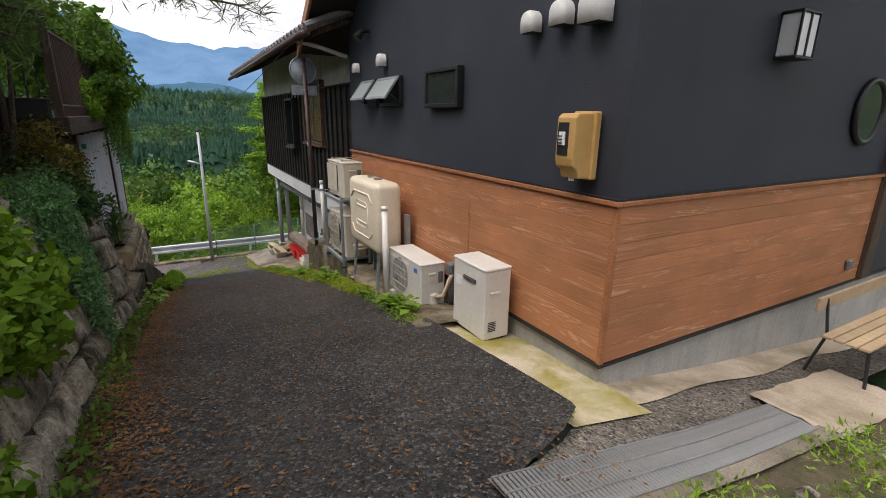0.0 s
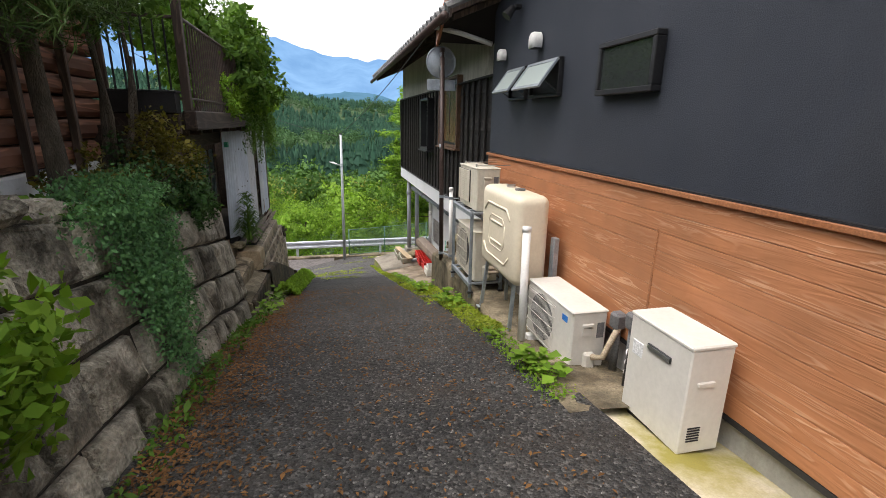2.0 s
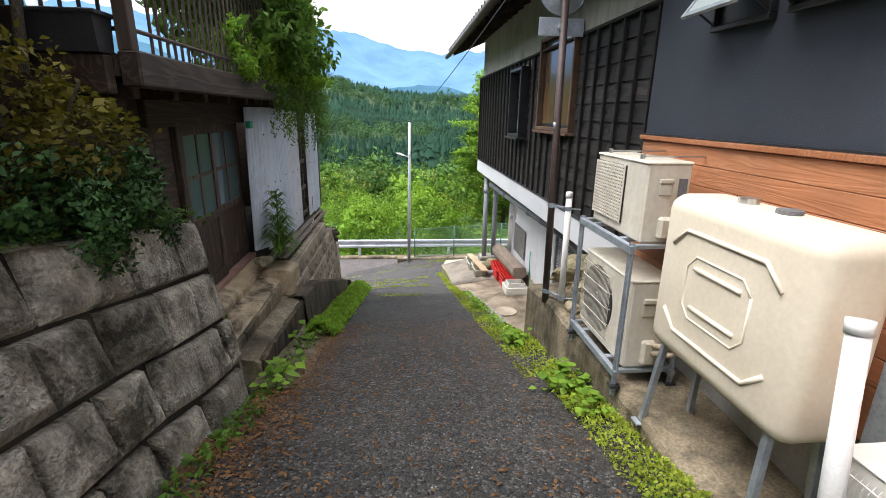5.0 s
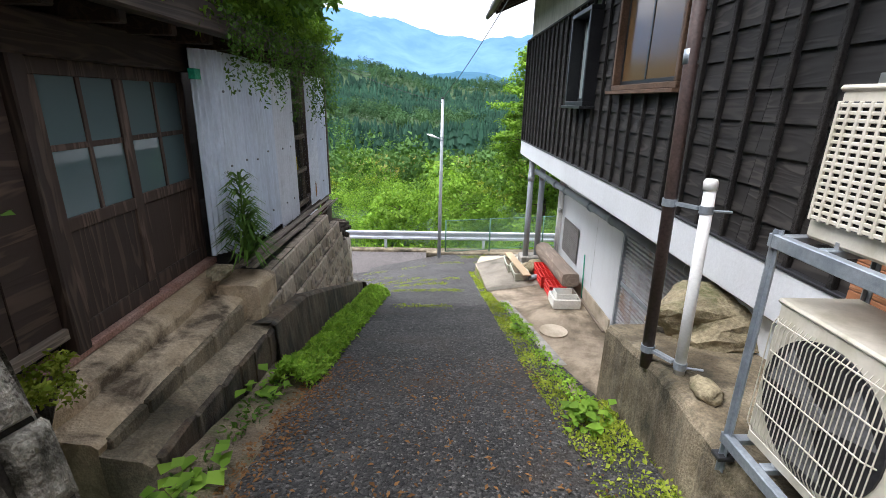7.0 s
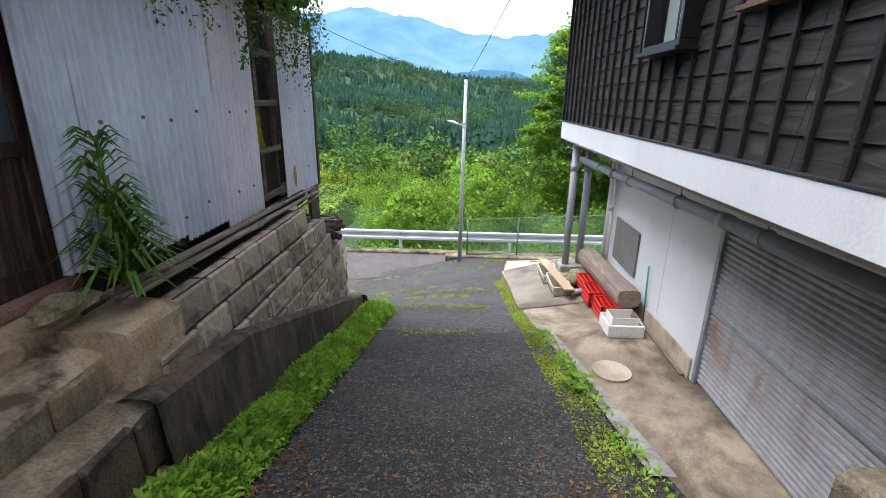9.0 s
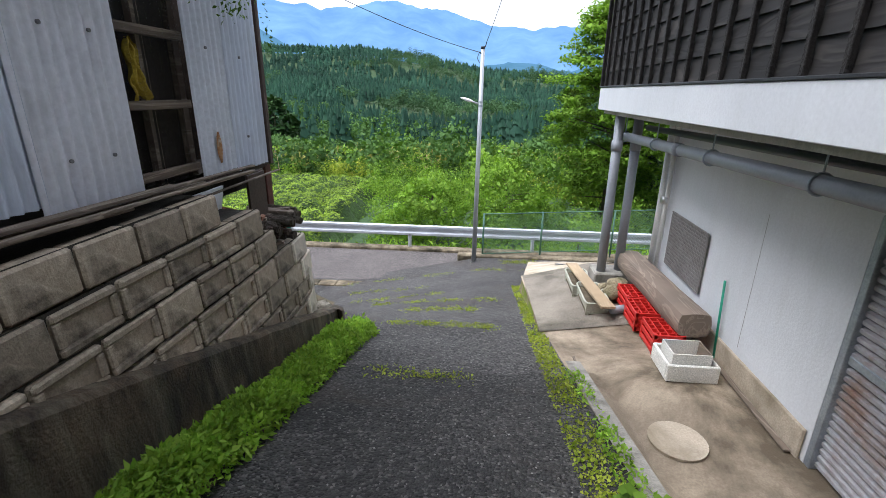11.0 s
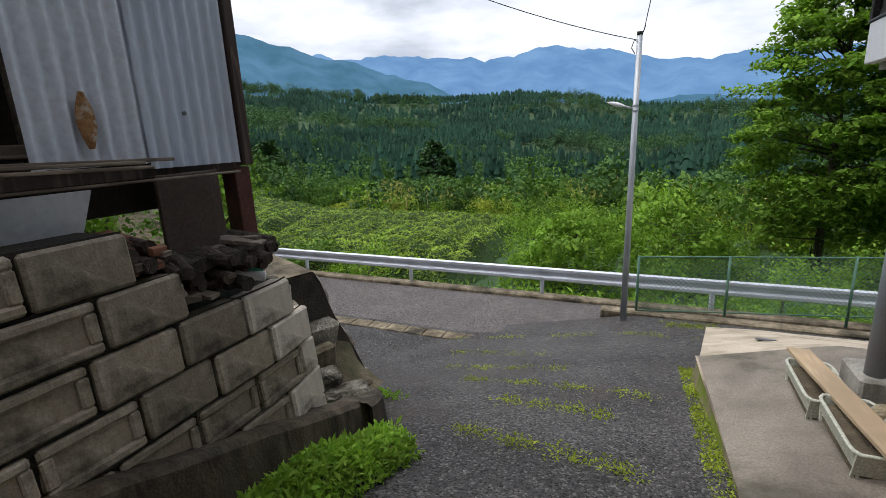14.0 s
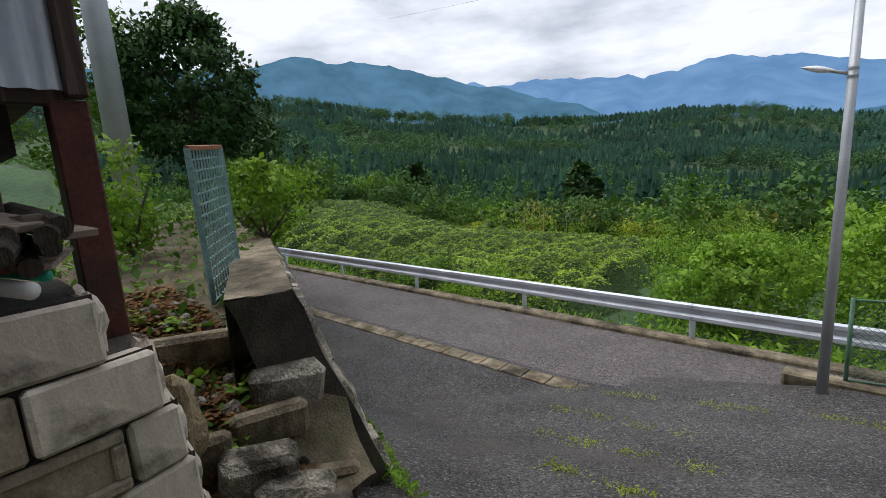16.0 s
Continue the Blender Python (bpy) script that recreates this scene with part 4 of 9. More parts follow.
def build_old_house():
    h = thing("old_house", (5.5, 11.6, -2.62), "old house with charred board upper storey over a garage", "house")
    w = Geo()
    w.box(OX + 0.06, OX + 0.2, OY0, OY1 - 0.04, -0.30, 2.98)
    w.box(OX + 0.2, 9.0, OY1 - 0.2, OY1 - 0.04, -0.30, 2.98)
    w.box(OX + 0.2, 9.0, OY0, OY0 + 0.15, -0.30, 2.98)
    w.obj("upper_wall", PLASTER, h, "stained cream plaster wall under the eaves")
    fl = Geo().box(OX + 0.2, 9.0, OY0 + 0.15, OY1 - 0.2, -0.28, -0.05)
    fl.obj("floor_slab", WHITE, h)
    bm_ = Geo().box(OX - 0.02, OX + 0.055, OY0, OY1, -0.25, 0.035, 0.006)
    bm_.box(OX + 0.055, 9.0, OY1 - 0.035, OY1, -0.25, 0.035, 0.006)
    bm_.obj("beam", WHITE, h, "white painted fascia beam")
    lw = Geo()
    lw.box(3.40, 3.56, 11.92, 15.55, -2.9, -0.25)
    Geo().box(3.56, 9.0, 15.4, 15.55, -2.9, -0.25).obj("lower_wall", WHITE, h)
    Geo().box(3.40, 3.56, 8.52, 11.92, -0.72, -0.25).obj("shutter_lintel", WHITE, h)
    Geo().box(3.40, 3.56, 8.3, 8.52, -2.9, -0.25).obj("lower_wall", WHITE, h)
    lw.obj("lower_wall", WHITE, h, "white painted ground floor wall")
    Geo().box(OX + 0.10, OX + 0.22, OY0, 8.24, -0.70, -0.255).obj("base_wall", WHITE, h, "whitewashed base wall behind the ledge")
    Geo().box(3.37, 3.398, 11.96, 15.5, -2.75, -2.36, 0.01).obj("plinth", TAN_CONCRETE, h)
    Geo().box(3.397, 3.399, 13.02, 13.023, -2.3, -1.0).obj("render_crack", FOUND, h)
    # roller shutter of many slats
    sh = thing("roller_shutter", (3.48, 10.2, -2.62), "closed grey roller shutter with rusty slats", "shutter")
    zz, k = -2.60, 0
    while zz < -0.74:
        Geo().prism([(3.46, zz), (3.435, zz + 0.018), (3.435, zz + 0.044), (3.46, zz + 0.058)], "y", 8.56, 11.88).obj("slat", SHUTTER, sh)
        zz += 0.0605
    for ya in (8.53, 11.89):
        Geo().box(3.40, 3.50, ya - 0.03, ya + 0.03, -2.62, -0.72, 0.005).obj("guide_rail", GALV, sh)
    Geo().box(3.425, 3.45, 8.57, 11.86, -1.73, -1.67, 0.004).obj("lock_bar", GALV, sh, "plain galvanised lock bar")
    # charred boards with battens
    courses, zt, zb = 11, 2.03, 0.055
    ch = (zt - zb) / courses
    segs = [OY0 + 0.02 + i * (OY1 - OY0 - 0.02) / 10 for i in range(11)]
    windows = ((9.15, 10.55, 0.98, 2.20), (11.25, 12.05, 0.82, 1.92))
    for r in range(courses):
        z0 = zb + r * ch
        for i in range(10):
            ya, yb = segs[i], segs[i + 1] - 0.004
            spans = [(ya, yb)]
            for wy0, wy1, wz0, wz1 in windows:
                if z0 + ch > wz0 + 0.02 and z0 < wz1 - 0.02:
                    nxt = []
                    for a, b in spans:
                        if b <= wy0 or a >= wy1:
                            nxt.append((a, b))
                        else:
                            if a < wy0:
                                nxt.append((a, wy0))
                            if b > wy1:
                                nxt.append((wy1, b))
                    spans = nxt
            for a, b in spans:
                if b - a < 0.05:
                    continue
                Geo().prism([(OX + 0.055, z0), (OX + 0.012, z0), (OX + 0.034, z0 + ch + 0.012), (OX + 0.055, z0 + ch + 0.012)], "y", a, b).obj("board", CHARRED, h)
    yb = OY0 + 0.12
    while yb < OY1 - 0.03:
        zl = [(zb, zt)]
        for wy0, wy1, wz0, wz1 in windows:
            if wy0 - 0.05 < yb < wy1 + 0.05:
                zl = [(zb, wz0)] + ([(wz1, zt)] if wz1 < zt - 0.05 else [])
        for a, b in zl:
            Geo().box(OX - 0.018, OX + 0.016, yb - 0.018, yb + 0.018, a, b, 0.004).obj("batten", BATTEN, h)
        yb += 0.295
    e = Geo().box(OX - 0.025, OX + 0.02, OY1 - 0.035, OY1 + 0.01, 0.04, 2.04, 0.004)
    e.obj("corner_board", BATTEN, h)
    for r in range(courses):
        z0 = zb + r * ch
        Geo().prism([(OY1 - 0.039, z0), (OY1 - 0.008, z0), (OY1 - 0.03, z0 + ch + 0.01), (OY1 - 0.039, z0 + ch + 0.01)], "x", OX + 0.03, 9.0).obj("board", CHARRED, h)
    Geo().box(OX - 0.03, OX + 0.05, OY0, OY1 + 0.01, 2.03, 2.06, 0.004).obj("top_rail", BATTEN, h)
    Geo().box(OX - 0.03, OX + 0.05, OY0, OY1 + 0.01, 0.037, 0.056, 0.004).obj("sill_flashing", DARK_PLASTIC, h)
    # windows
    for (y0, y1, z0, z1), fm in zip(windows, (FRAME_BROWN, FRAME_BLACK)):
        fr = Geo()
        p = 0.13 if fm is FRAME_BLACK else 0.05
        for a, b, c, d in ((y0, y1, z0, z0 + 0.05), (y0, y1, z1 - 0.05, z1), (y0, y0 + 0.05, z0 + 0.05, z1 - 0.05), (y1 - 0.05, y1, z0 + 0.05, z1 - 0.05)):
            fr.box(OX - p, OX + 0.05, a, b, c, d, 0.006)
        wo = fr.obj("window", fm, h, "sliding window in a brown frame" if fm is FRAME_BROWN else "boxed window in a dark frame")
        Geo().box(OX - p - 0.04, OX + 0.05, y0 - 0.04, y1 + 0.04, z0 - 0.035, z0 - 0.002, 0.004).obj("sill", fm, wo)
        mid = (y0 + y1) / 2
        for a, b, off in ((y0 + 0.05, mid + 0.02, 0.0), (mid - 0.02, y1 - 0.05, 0.022)):
            s = Geo()
            for ya, yb2, za, zb2 in ((a, b, z0 + 0.05, z0 + 0.09), (a, b, z1 - 0.09, z1 - 0.05), (a, a + 0.035, z0 + 0.09, z1 - 0.09), (b - 0.035, b, z0 + 0.09, z1 - 0.09)):
                s.box(OX + off, OX + off + 0.02, ya, yb2, za, zb2, 0.003)
            s.obj("sash", FRAME_BLACK, wo)
            Geo().box(OX + off + 0.006, OX + off + 0.012, a + 0.035, b - 0.035, z0 + 0.09, z1 - 0.09).obj("pane", AMBER_GLASS if fm is FRAME_BROWN else FROSTED, wo)
    # eaves, rafters, tiles
    ev, rise = 1.80, 0.42
    def slope(x):
        return 2.66 + (x - ev) * rise
    Geo().prism([(ev, slope(ev)), (6.6, slope(6.6)), (6.6, slope(6.6) + 0.05), (ev, slope(ev) + 0.05)], "y", OY0 - 0.35, OY1 + 0.75).obj("roof", OLD_WOOD, h, "dark timber roof underside")
    Geo().prism([(6.6, slope(6.6)), (11.0, slope(ev)), (11.0, slope(ev) + 0.05), (6.6, slope(6.6) + 0.05)], "y", OY0 - 0.35, OY1 + 0.75).obj("roof", TILE, h)
    y = OY0 - 0.2
    while y < OY1 + 0.7:
        Geo().prism([(ev + 0.05, slope(ev + 0.05) - 0.075), (3.0, slope(3.0) - 0.075), (3.0, slope(3.0) - 0.004), (ev + 0.05, slope(ev + 0.05) - 0.004)], "y", y - 0.025, y + 0.025).obj("rafter", OLD_WOOD, h)
        y += 0.42
    Geo().box(ev - 0.03, ev + 0.0, OY0 - 0.35, OY1 + 0.75, slope(ev) - 0.05, slope(ev) + 0.06, 0.004).obj("fascia", OLD_WOOD, h)
    y = OY0 - 0.3
    while y < OY1 + 0.75:
        t = Geo()
        t.tube([(ev - 0.06, y, slope(ev - 0.06) + 0.085), (6.5, y, slope(6.5) + 0.085)], 0.062, 8)
        t.box(ev - 0.05, ev + 0.1, y + 0.06, y + 0.22, slope(ev) + 0.05, slope(ev) + 0.085, 0.008)
        t.obj("cover_tile", TILE, h)
        y += 0.27
    gut = Geo().tube([(ev - 0.09, OY0 - 0.35, slope(ev) - 0.03), (ev - 0.09, OY1 + 0.75, slope(ev) - 0.06)], 0.05, 10)
    gut.obj("gutter", BROWN_STEEL, h, "brown eaves gutter", smooth=True)
    Geo().tube([(ev - 0.08, OY0 + 0.25, slope(ev) - 0.05), (ev + 0.25, OY0 + 0.18, slope(ev) - 0.12), (OX - 0.05, OY0 + 0.12, 2.42)], 0.032, 8).obj("downpipe", WHITE_PVC, h, "pale downpipe elbow", smooth=True)
    return h


build_old_house()


# drain pipes and posts under the overhang
def build_pipes():
    p = thing("drain_pipe", (2.78, 12.0, -0.6), "grey plastic drain pipe hung under the overhanging storey", "pipe")
    Geo().tube([(2.76, 8.5, -0.42), (2.78, 12.0, -0.50), (2.80, 15.55, -0.58)], 0.055, 14).obj("run", PVC, p, smooth=True)
    Geo().tube([(3.0, 8.5, -0.34), (3.02, 15.3, -0.45)], 0.035, 10).obj("second_run", DARK_PLASTIC, p, smooth=True)
    for y in (9.0, 10.3, 11.6, 12.9, 14.2, 15.4):
        z = piecewise(y, [8.5, 12, 15.55], [-0.42, -0.50, -0.58])
        g = Geo().tube([(2.775, y, z + 0.05), (2.775, y, -0.255)], 0.006, 6)
        g.tube([(2.775 + 0.062 * math.cos(a), y, z + 0.062 * math.sin(a)) for a in np.linspace(0, 2 * math.pi, 17)], 0.008, 6, False)
        g.obj("hanger", GALV, p)
    for y in (10.8, 13.6):
        z = piecewise(y, [8.5, 12, 15.55], [-0.42, -0.50, -0.58])
        Geo().tube([(2.775, y - 0.06, z), (2.775, y + 0.06, z)], 0.064, 14).obj("coupling", PVC, p, smooth=True)
    for x, y, zb, lab in ((2.66, 15.30, -2.62, "grey upright drain pipe with a collar"), (2.92, 15.38, -2.62, "grey upright pipe standing on the yard edge")):
        u = thing("upright_pipe", (x, y, zb), lab, "pipe", "uprights under the house")
        Geo().tube([(x, y, zb), (x, y, -0.26)], 0.062, 14).obj("shaft", PVC, u, smooth=True)
        Geo().tube([(x, y, -0.75), (x, y, -0.62)], 0.072, 14).obj("collar", PVC, u, smooth=True)
    d = thing("downpipe", (3.32, 15.3, -2.62), "white downpipe on the garage wall", "pipe")
    Geo().tube([(3.33, 15.30, -2.62), (3.33, 15.30, -0.26)], 0.045, 12).obj("shaft", WHITE_PVC, d, smooth=True)
    Geo().tube([(3.33, 15.12, -2.62), (3.33, 15.12, -0.26)], 0.03, 12).obj("shaft", WHITE_PVC, d, smooth=True)
    Geo().tube([(3.33, 15.12, -1.35), (3.27, 15.12, -1.35)], 0.05, 12).obj("tap_box", STEEL, d, smooth=True)


build_pipes()


# ---------------------------------------------------------------- the left side: stone wall, timber wall, deck and shed
def top_of_wall(y):
    return 0.78 - 0.16 * (max(y, 0.5) - 4.8)


def wall_point(y, s, out=0.0):
    z0 = alley(-0.7, y) - 0.12
    z = z0 + s * (top_of_wall(y) - z0)
    return Vector((-0.66 - 0.30 * s + out, y, z + out * 0.25))


def build_stone_wall():
    back = Geo()
    back.grid(40, 4, lambda u, v: tuple(wall_point(-4 + 10.93 * u, v, -0.035)))
    w = back.obj("wall_stone", JOINT, None, "", True)
    tagged(w, "battered retaining wall of rough grey stones", "wall", kind="structure")
    rnd = random.Random(4)
    courses = 4
    for c in range(courses):
        y = -4.0 + rnd.random() * 0.3
        while y < 6.85:
            ln = rnd.uniform(0.32, 0.66)
            y1 = min(y + ln, 6.93)
            if y1 - y > 0.12:
                s0, s1 = c / courses + 0.008, (c + 1) / courses - 0.008
                skew = rnd.uniform(-0.09, 0.09)
                ring = [(y + 0.012, s0), (y1 - 0.012, s0), (y1 - 0.012 + skew * 0.5, s1), (y + 0.012 + skew * 0.5, s1)]
                mid = ((y + y1) / 2, (s0 + s1) / 2)
                g = Geo()
                vs = [wall_point(a, b, -0.03) for a, b in ring]
                vs += [wall_point(a + (mid[0] - a) * 0.08, b + (mid[1] - b) * 0.10, 0.005 + rnd.uniform(0, 0.012)) for a, b in ring]
                vs += [wall_point(a + (mid[0] - a) * 0.38 + rnd.uniform(-0.03, 0.03), b + (mid[1] - b) * 0.42, rnd.uniform(0.012, 0.045)) for a, b in ring]
                fs = [(i, (i + 1) % 4, 4 + (i + 1) % 4, 4 + i) for i in range(4)] + [(4 + i, 4 + (i + 1) % 4, 8 + (i + 1) % 4, 8 + i) for i in range(4)] + [(8, 9, 10, 11)]
                g.add(vs, fs)
                g.obj("stone", STONE, w, recalc=False)
            y = y1
    end = Geo()
    end.grid(5, 6, lambda u, v: tuple(wall_point(6.93, v, -0.02 - 0.7 * u) + Vector((0, 0.05 * noise.noise(Vector((u * 4, v * 5, 2))), 0))))
    solo(end, "wall_stone_end", STONE, "rough stone end of the retaining wall", "wall", kind="structure")
    bed = Geo()
    bed.grid(10, 60, lambda u, v: (-0.93 - 0.95 * u, -4 + 10.75 * v, top_of_wall(-4 + 10.75 * v) - 0.04 + 0.10 * u + 0.05 * noise.noise(Vector((u * 3, v * 20, 0)))))
    solo(bed, "ground_bed", SOIL, "planted earth bed on top of the stone wall", "ground", kind="structure", smooth=True)
    for k, (x, y, r) in enumerate(((-1.05, 3.75, 0.13), (-1.15, 4.2, 0.10), (-1.0, 3.35, 0.12), (-1.25, 3.9, 0.15))):
        solo(rock_geo((x, y, top_of_wall(y) + 0.03), (r, r * 1.3, r * 0.55), k), "rock", STONE, "flat grey stone lying on the planted bed", "rock", "stones on the bed")


def rock_geo(c, r, seed, seg=10):
    g = Geo()
    off = Vector((seed * 7.3, seed * 3.1, 0))
    def at(u, v):
        a, b = 2 * math.pi * u, math.pi * (v - 0.5)
        d = Vector((math.cos(a) * math.cos(b), math.sin(a) * math.cos(b), math.sin(b)))
        k = 1 + 0.35 * noise.noise(d * 1.6 + off) + 0.12 * noise.noise(d * 5 + off)
        return (c[0] + r[0] * d.x * k, c[1] + r[1] * d.y * k, c[2] + r[2] * d.z * k)
    g.grid(seg * 2, seg, at)
    return g


build_stone_wall()


def build_timber_wall():
    w = thing("timber_wall", (-1.85, 1.5, 0.7), "weathered red-brown plank wall on a whitewashed base", "wall")
    Geo().box(-2.05, -1.80, -4, 6.55, 0.3, 1.02, 0.02).obj("plinth", WHITE, w, "dirty white plinth")
    rnd = random.Random(2)
    z = 1.03
    while z < 3.3:
        hgt = rnd.uniform(0.15, 0.19)
        for y0, y1 in ((-4, 1.0), (1.005, 4.1), (4.105, 6.55)):
            o = rnd.uniform(-0.012, 0.012)
            g = Geo()
            ht = hgt
            prof = [(-1.86, z), (-1.80 + o, z + 0.008), (-1.765 + o, z + ht * 0.3), (-1.765 + o, z + ht * 0.7), (-1.80 + o, z + ht - 0.008), (-1.86, z + ht)]
            g.prism(prof, "y", y0, y1)
            g.obj("plank", RED_TIMBER, w)
        z += hgt + 0.006
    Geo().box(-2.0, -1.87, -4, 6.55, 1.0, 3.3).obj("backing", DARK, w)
    for y in (0.2, 1.5, 2.7, 3.6, 4.35, 5.1, 5.8, 6.5):
        Geo().box(-1.764, -1.70, y - 0.025, y + 0.025, 0.95, 3.3, 0.006).obj("post", OLD_WOOD, w)
    Geo().prism([(-1.2, 3.15), (-2.1, 3.5), (-5, 4.4), (-5, 4.5), (-1.2, 3.25)], "y", -4, 6.6).obj("roof", OLD_WOOD, w, "dark eaves board")


build_timber_wall()


def build_shed():
    s = thing("shed", (-2.4, 10.0, -0.7), "old garden shed with glazed doors and zinc cladding under a deck", "shed")
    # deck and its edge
    Geo().box(-1.10, -0.98, 6.58, 12.75, 1.30, 1.50, 0.012).obj("edge_beam", SHADED_BEAM_WOOD, s, "dark red-brown edge beam")
    Geo().box(-4.5, -1.10, 6.58, 12.75, 1.36, 1.48).obj("deck", SHADED_BEAM_WOOD, s, "dark timber deck")
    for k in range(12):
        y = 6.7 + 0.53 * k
        Geo().box(-4.4, -1.105, y, y + 0.08, 1.24, 1.355, 0.008).obj("joist", SHADED_BEAM_WOOD, s)
    Geo().box(-1.72, -1.12, 6.50, 6.575, 1.26, 1.47, 0.01).obj("end_beam", SHADED_BEAM_WOOD, s)
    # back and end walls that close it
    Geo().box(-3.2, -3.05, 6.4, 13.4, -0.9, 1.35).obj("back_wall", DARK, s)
    Geo().box(-3.05, -1.30, 6.3, 6.4, -0.9, 1.35).obj("end_wall", SHADED_BEAM_WOOD, s)
    Geo().box(-3.05, -1.30, 13.30, 13.40, -0.75, 1.35).obj("end_wall", SHADED_BEAM_WOOD, s)
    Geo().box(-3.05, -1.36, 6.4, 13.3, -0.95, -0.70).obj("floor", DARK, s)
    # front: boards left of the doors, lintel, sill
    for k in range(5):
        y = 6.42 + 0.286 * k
        Geo().box(-1.50, -1.46, y, y + 0.28, -0.45, 1.25, 0.004).obj("front_board", SHADED_BEAM_WOOD, s)
    Geo().box(-1.56, -1.40, 7.40, 9.64, 1.04, 1.26, 0.01).obj("lintel", SHADED_BEAM_WOOD, s)
    Geo().box(-1.58, -1.42, 7.40, 9.64, -0.66, -0.602, 0.008).obj("sill", BRICK_RED, s, "worn reddish threshold")
    Geo().box(-1.54, -1.41, 7.86, 7.97, -0.62, 1.22, 0.01).obj("door_post", OLD_WOOD, s)
    Geo().box(-1.51, -1.43, 7.0, 7.85, -0.50, -0.43, 0.006).obj("bottom_rail", GREY_WOOD, s)
    for y0, y1, xo in ((7.98, 8.77, -1.48), (8.75, 9.62, -1.515)):
        do = Geo().box(xo - 0.008, xo + 0.002, y0 + 0.085, y1 - 0.085, -0.48, 0.08).obj("door", OLD_WOOD, s, "dark timber sliding door with four panes")
        for nm, a, b, c, e in (("rail", y0, y1, -0.60, -0.48), ("rail", y0, y1, 0.08, 0.16), ("rail", y0, y1, 0.95, 1.04), ("stile", y0, y0 + 0.085, -0.48, 0.95), ("stile", y1 - 0.085, y1, -0.48, 0.95)):
            Geo().box(xo - 0.018, xo + 0.018 + (0.001 if nm == "stile" else 0), a, b, c, e, 0.004).obj(nm, OLD_WOOD, do)
        ym, zm = (y0 + y1) / 2, 0.56
        Geo().box(xo - 0.012, xo + 0.014, ym - 0.018, ym + 0.018, 0.16, 0.95, 0.003).obj("muntin", OLD_WOOD, do)
        Geo().box(xo - 0.012, xo + 0.013, y0 + 0.085, y1 - 0.085, zm - 0.018, zm + 0.018, 0.003).obj("muntin", OLD_WOOD, do)
        for a, b in ((y0 + 0.085, ym - 0.018), (ym + 0.018, y1 - 0.085)):
            for c, e in ((0.16, zm - 0.018), (zm + 0.018, 0.95)):
                Geo().box(xo - 0.003, xo + 0.003, a, b, c, e).obj("pane", TEAL_GLASS, do)
    # corrugated cladding
    def sheet(y0, y1, z0, z1, mat, x=-1.24, pitch=0.076, amp=0.014, lean=0.0):
        g = Geo()
        n = max(8, int((y1 - y0) / pitch * 8))
        def at(u, v):
            y = y0 + (y1 - y0) * u
            return (x + lean * v + amp * math.sin(2 * math.pi * (y - y0) / pitch), y, z0 + (z1 - z0) * v)
        g.grid(n, 2, at)
        g.grid(n, 2, lambda u, v: (at(u, v)[0] - 0.004, at(u, v)[1], at(u, v)[2]))
        return g.obj("cladding_sheet", mat, s, smooth=True, recalc=False)
    g = Geo()

    def turned(u, v):
        k = 0.014 * math.sin(2 * math.pi * 5 * u)
        return (-1.37 + 0.135 * u + 0.03 * v - k * 0.85, 9.46 + 0.22 * u + k * 0.5, -0.54 + 1.76 * v)
    g.grid(50, 2, turned)
    g.grid(50, 2, lambda u, v: (turned(u, v)[0] - 0.004, turned(u, v)[1] + 0.002, turned(u, v)[2]))
    g.obj("cladding_sheet", SHEET, s, smooth=True, recalc=False)
    sheet(9.64, 10.42, -0.58, 1.22, SHEET)
    sheet(10.40, 11.02, -0.62, 1.20, SHEET, -1.235)
    sheet(10.98, 11.68, -0.68, 1.18, SHEET_PALE, -1.225, 0.076, 0.013)
    sheet(12.36, 12.90, -0.70, 1.16, RUSTY_SHEET, -1.232)
    sheet(12.87, 13.45, -0.73, 1.15, SHEET, -1.225)
    # run of rust under a fixing
    g = Geo()
    g.grid(10, 10, lambda u, v: (-1.2135 + 0.004 * math.sin(3.14 * u), 12.60 + (0.012 + 0.030 * math.sin(3.14 * v)) * (2 * u - 1), -0.62 + 0.25 * v))
    g.obj("rust_run", RUST, s, "run of orange rust", smooth=True)
    # bay with clear sheet, rails and hung cloth inside
    for z in (-0.62, -0.15, 0.32, 0.80, 1.15):
        Geo().box(-1.36, -1.30, 11.6, 12.45, z - 0.03, z + 0.03, 0.006).obj("rail", GREY_WOOD, s)
    for y in (11.62, 12.05, 12.44):
        Geo().box(-1.42, -1.37, y - 0.03, y + 0.03, -0.70, 1.2, 0.006).obj("stud", GREY_WOOD, s)
    # added dark sheet, standing for the unlit depth behind the studs
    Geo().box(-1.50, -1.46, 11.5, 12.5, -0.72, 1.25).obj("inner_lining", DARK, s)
    g = Geo()
    n = 60
    g.grid(n, 2, lambda u, v: (-1.27 + 0.006 * math.sin(u * 2 * math.pi * 10), 11.66 + 0.72 * u, -0.70 + 1.9 * v))
    pane = g.obj("clear_sheet", GLASS_CLEAR, s, "clear corrugated plastic sheet", smooth=True, recalc=False)
    pane.visible_shadow = False
    # bolts on the sheets
    for y in (9.75, 10.1, 10.38, 10.7, 11.2, 11.5, 12.6, 13.1):
        for z in (-0.42, 0.25, 0.9):
            Geo().disc((-1.218, y, z + 0.03 * math.sin(y * 9)), (1, 0, 0), 0.011, 0.012, 8).obj("screw", GREY_PLASTIC, s)
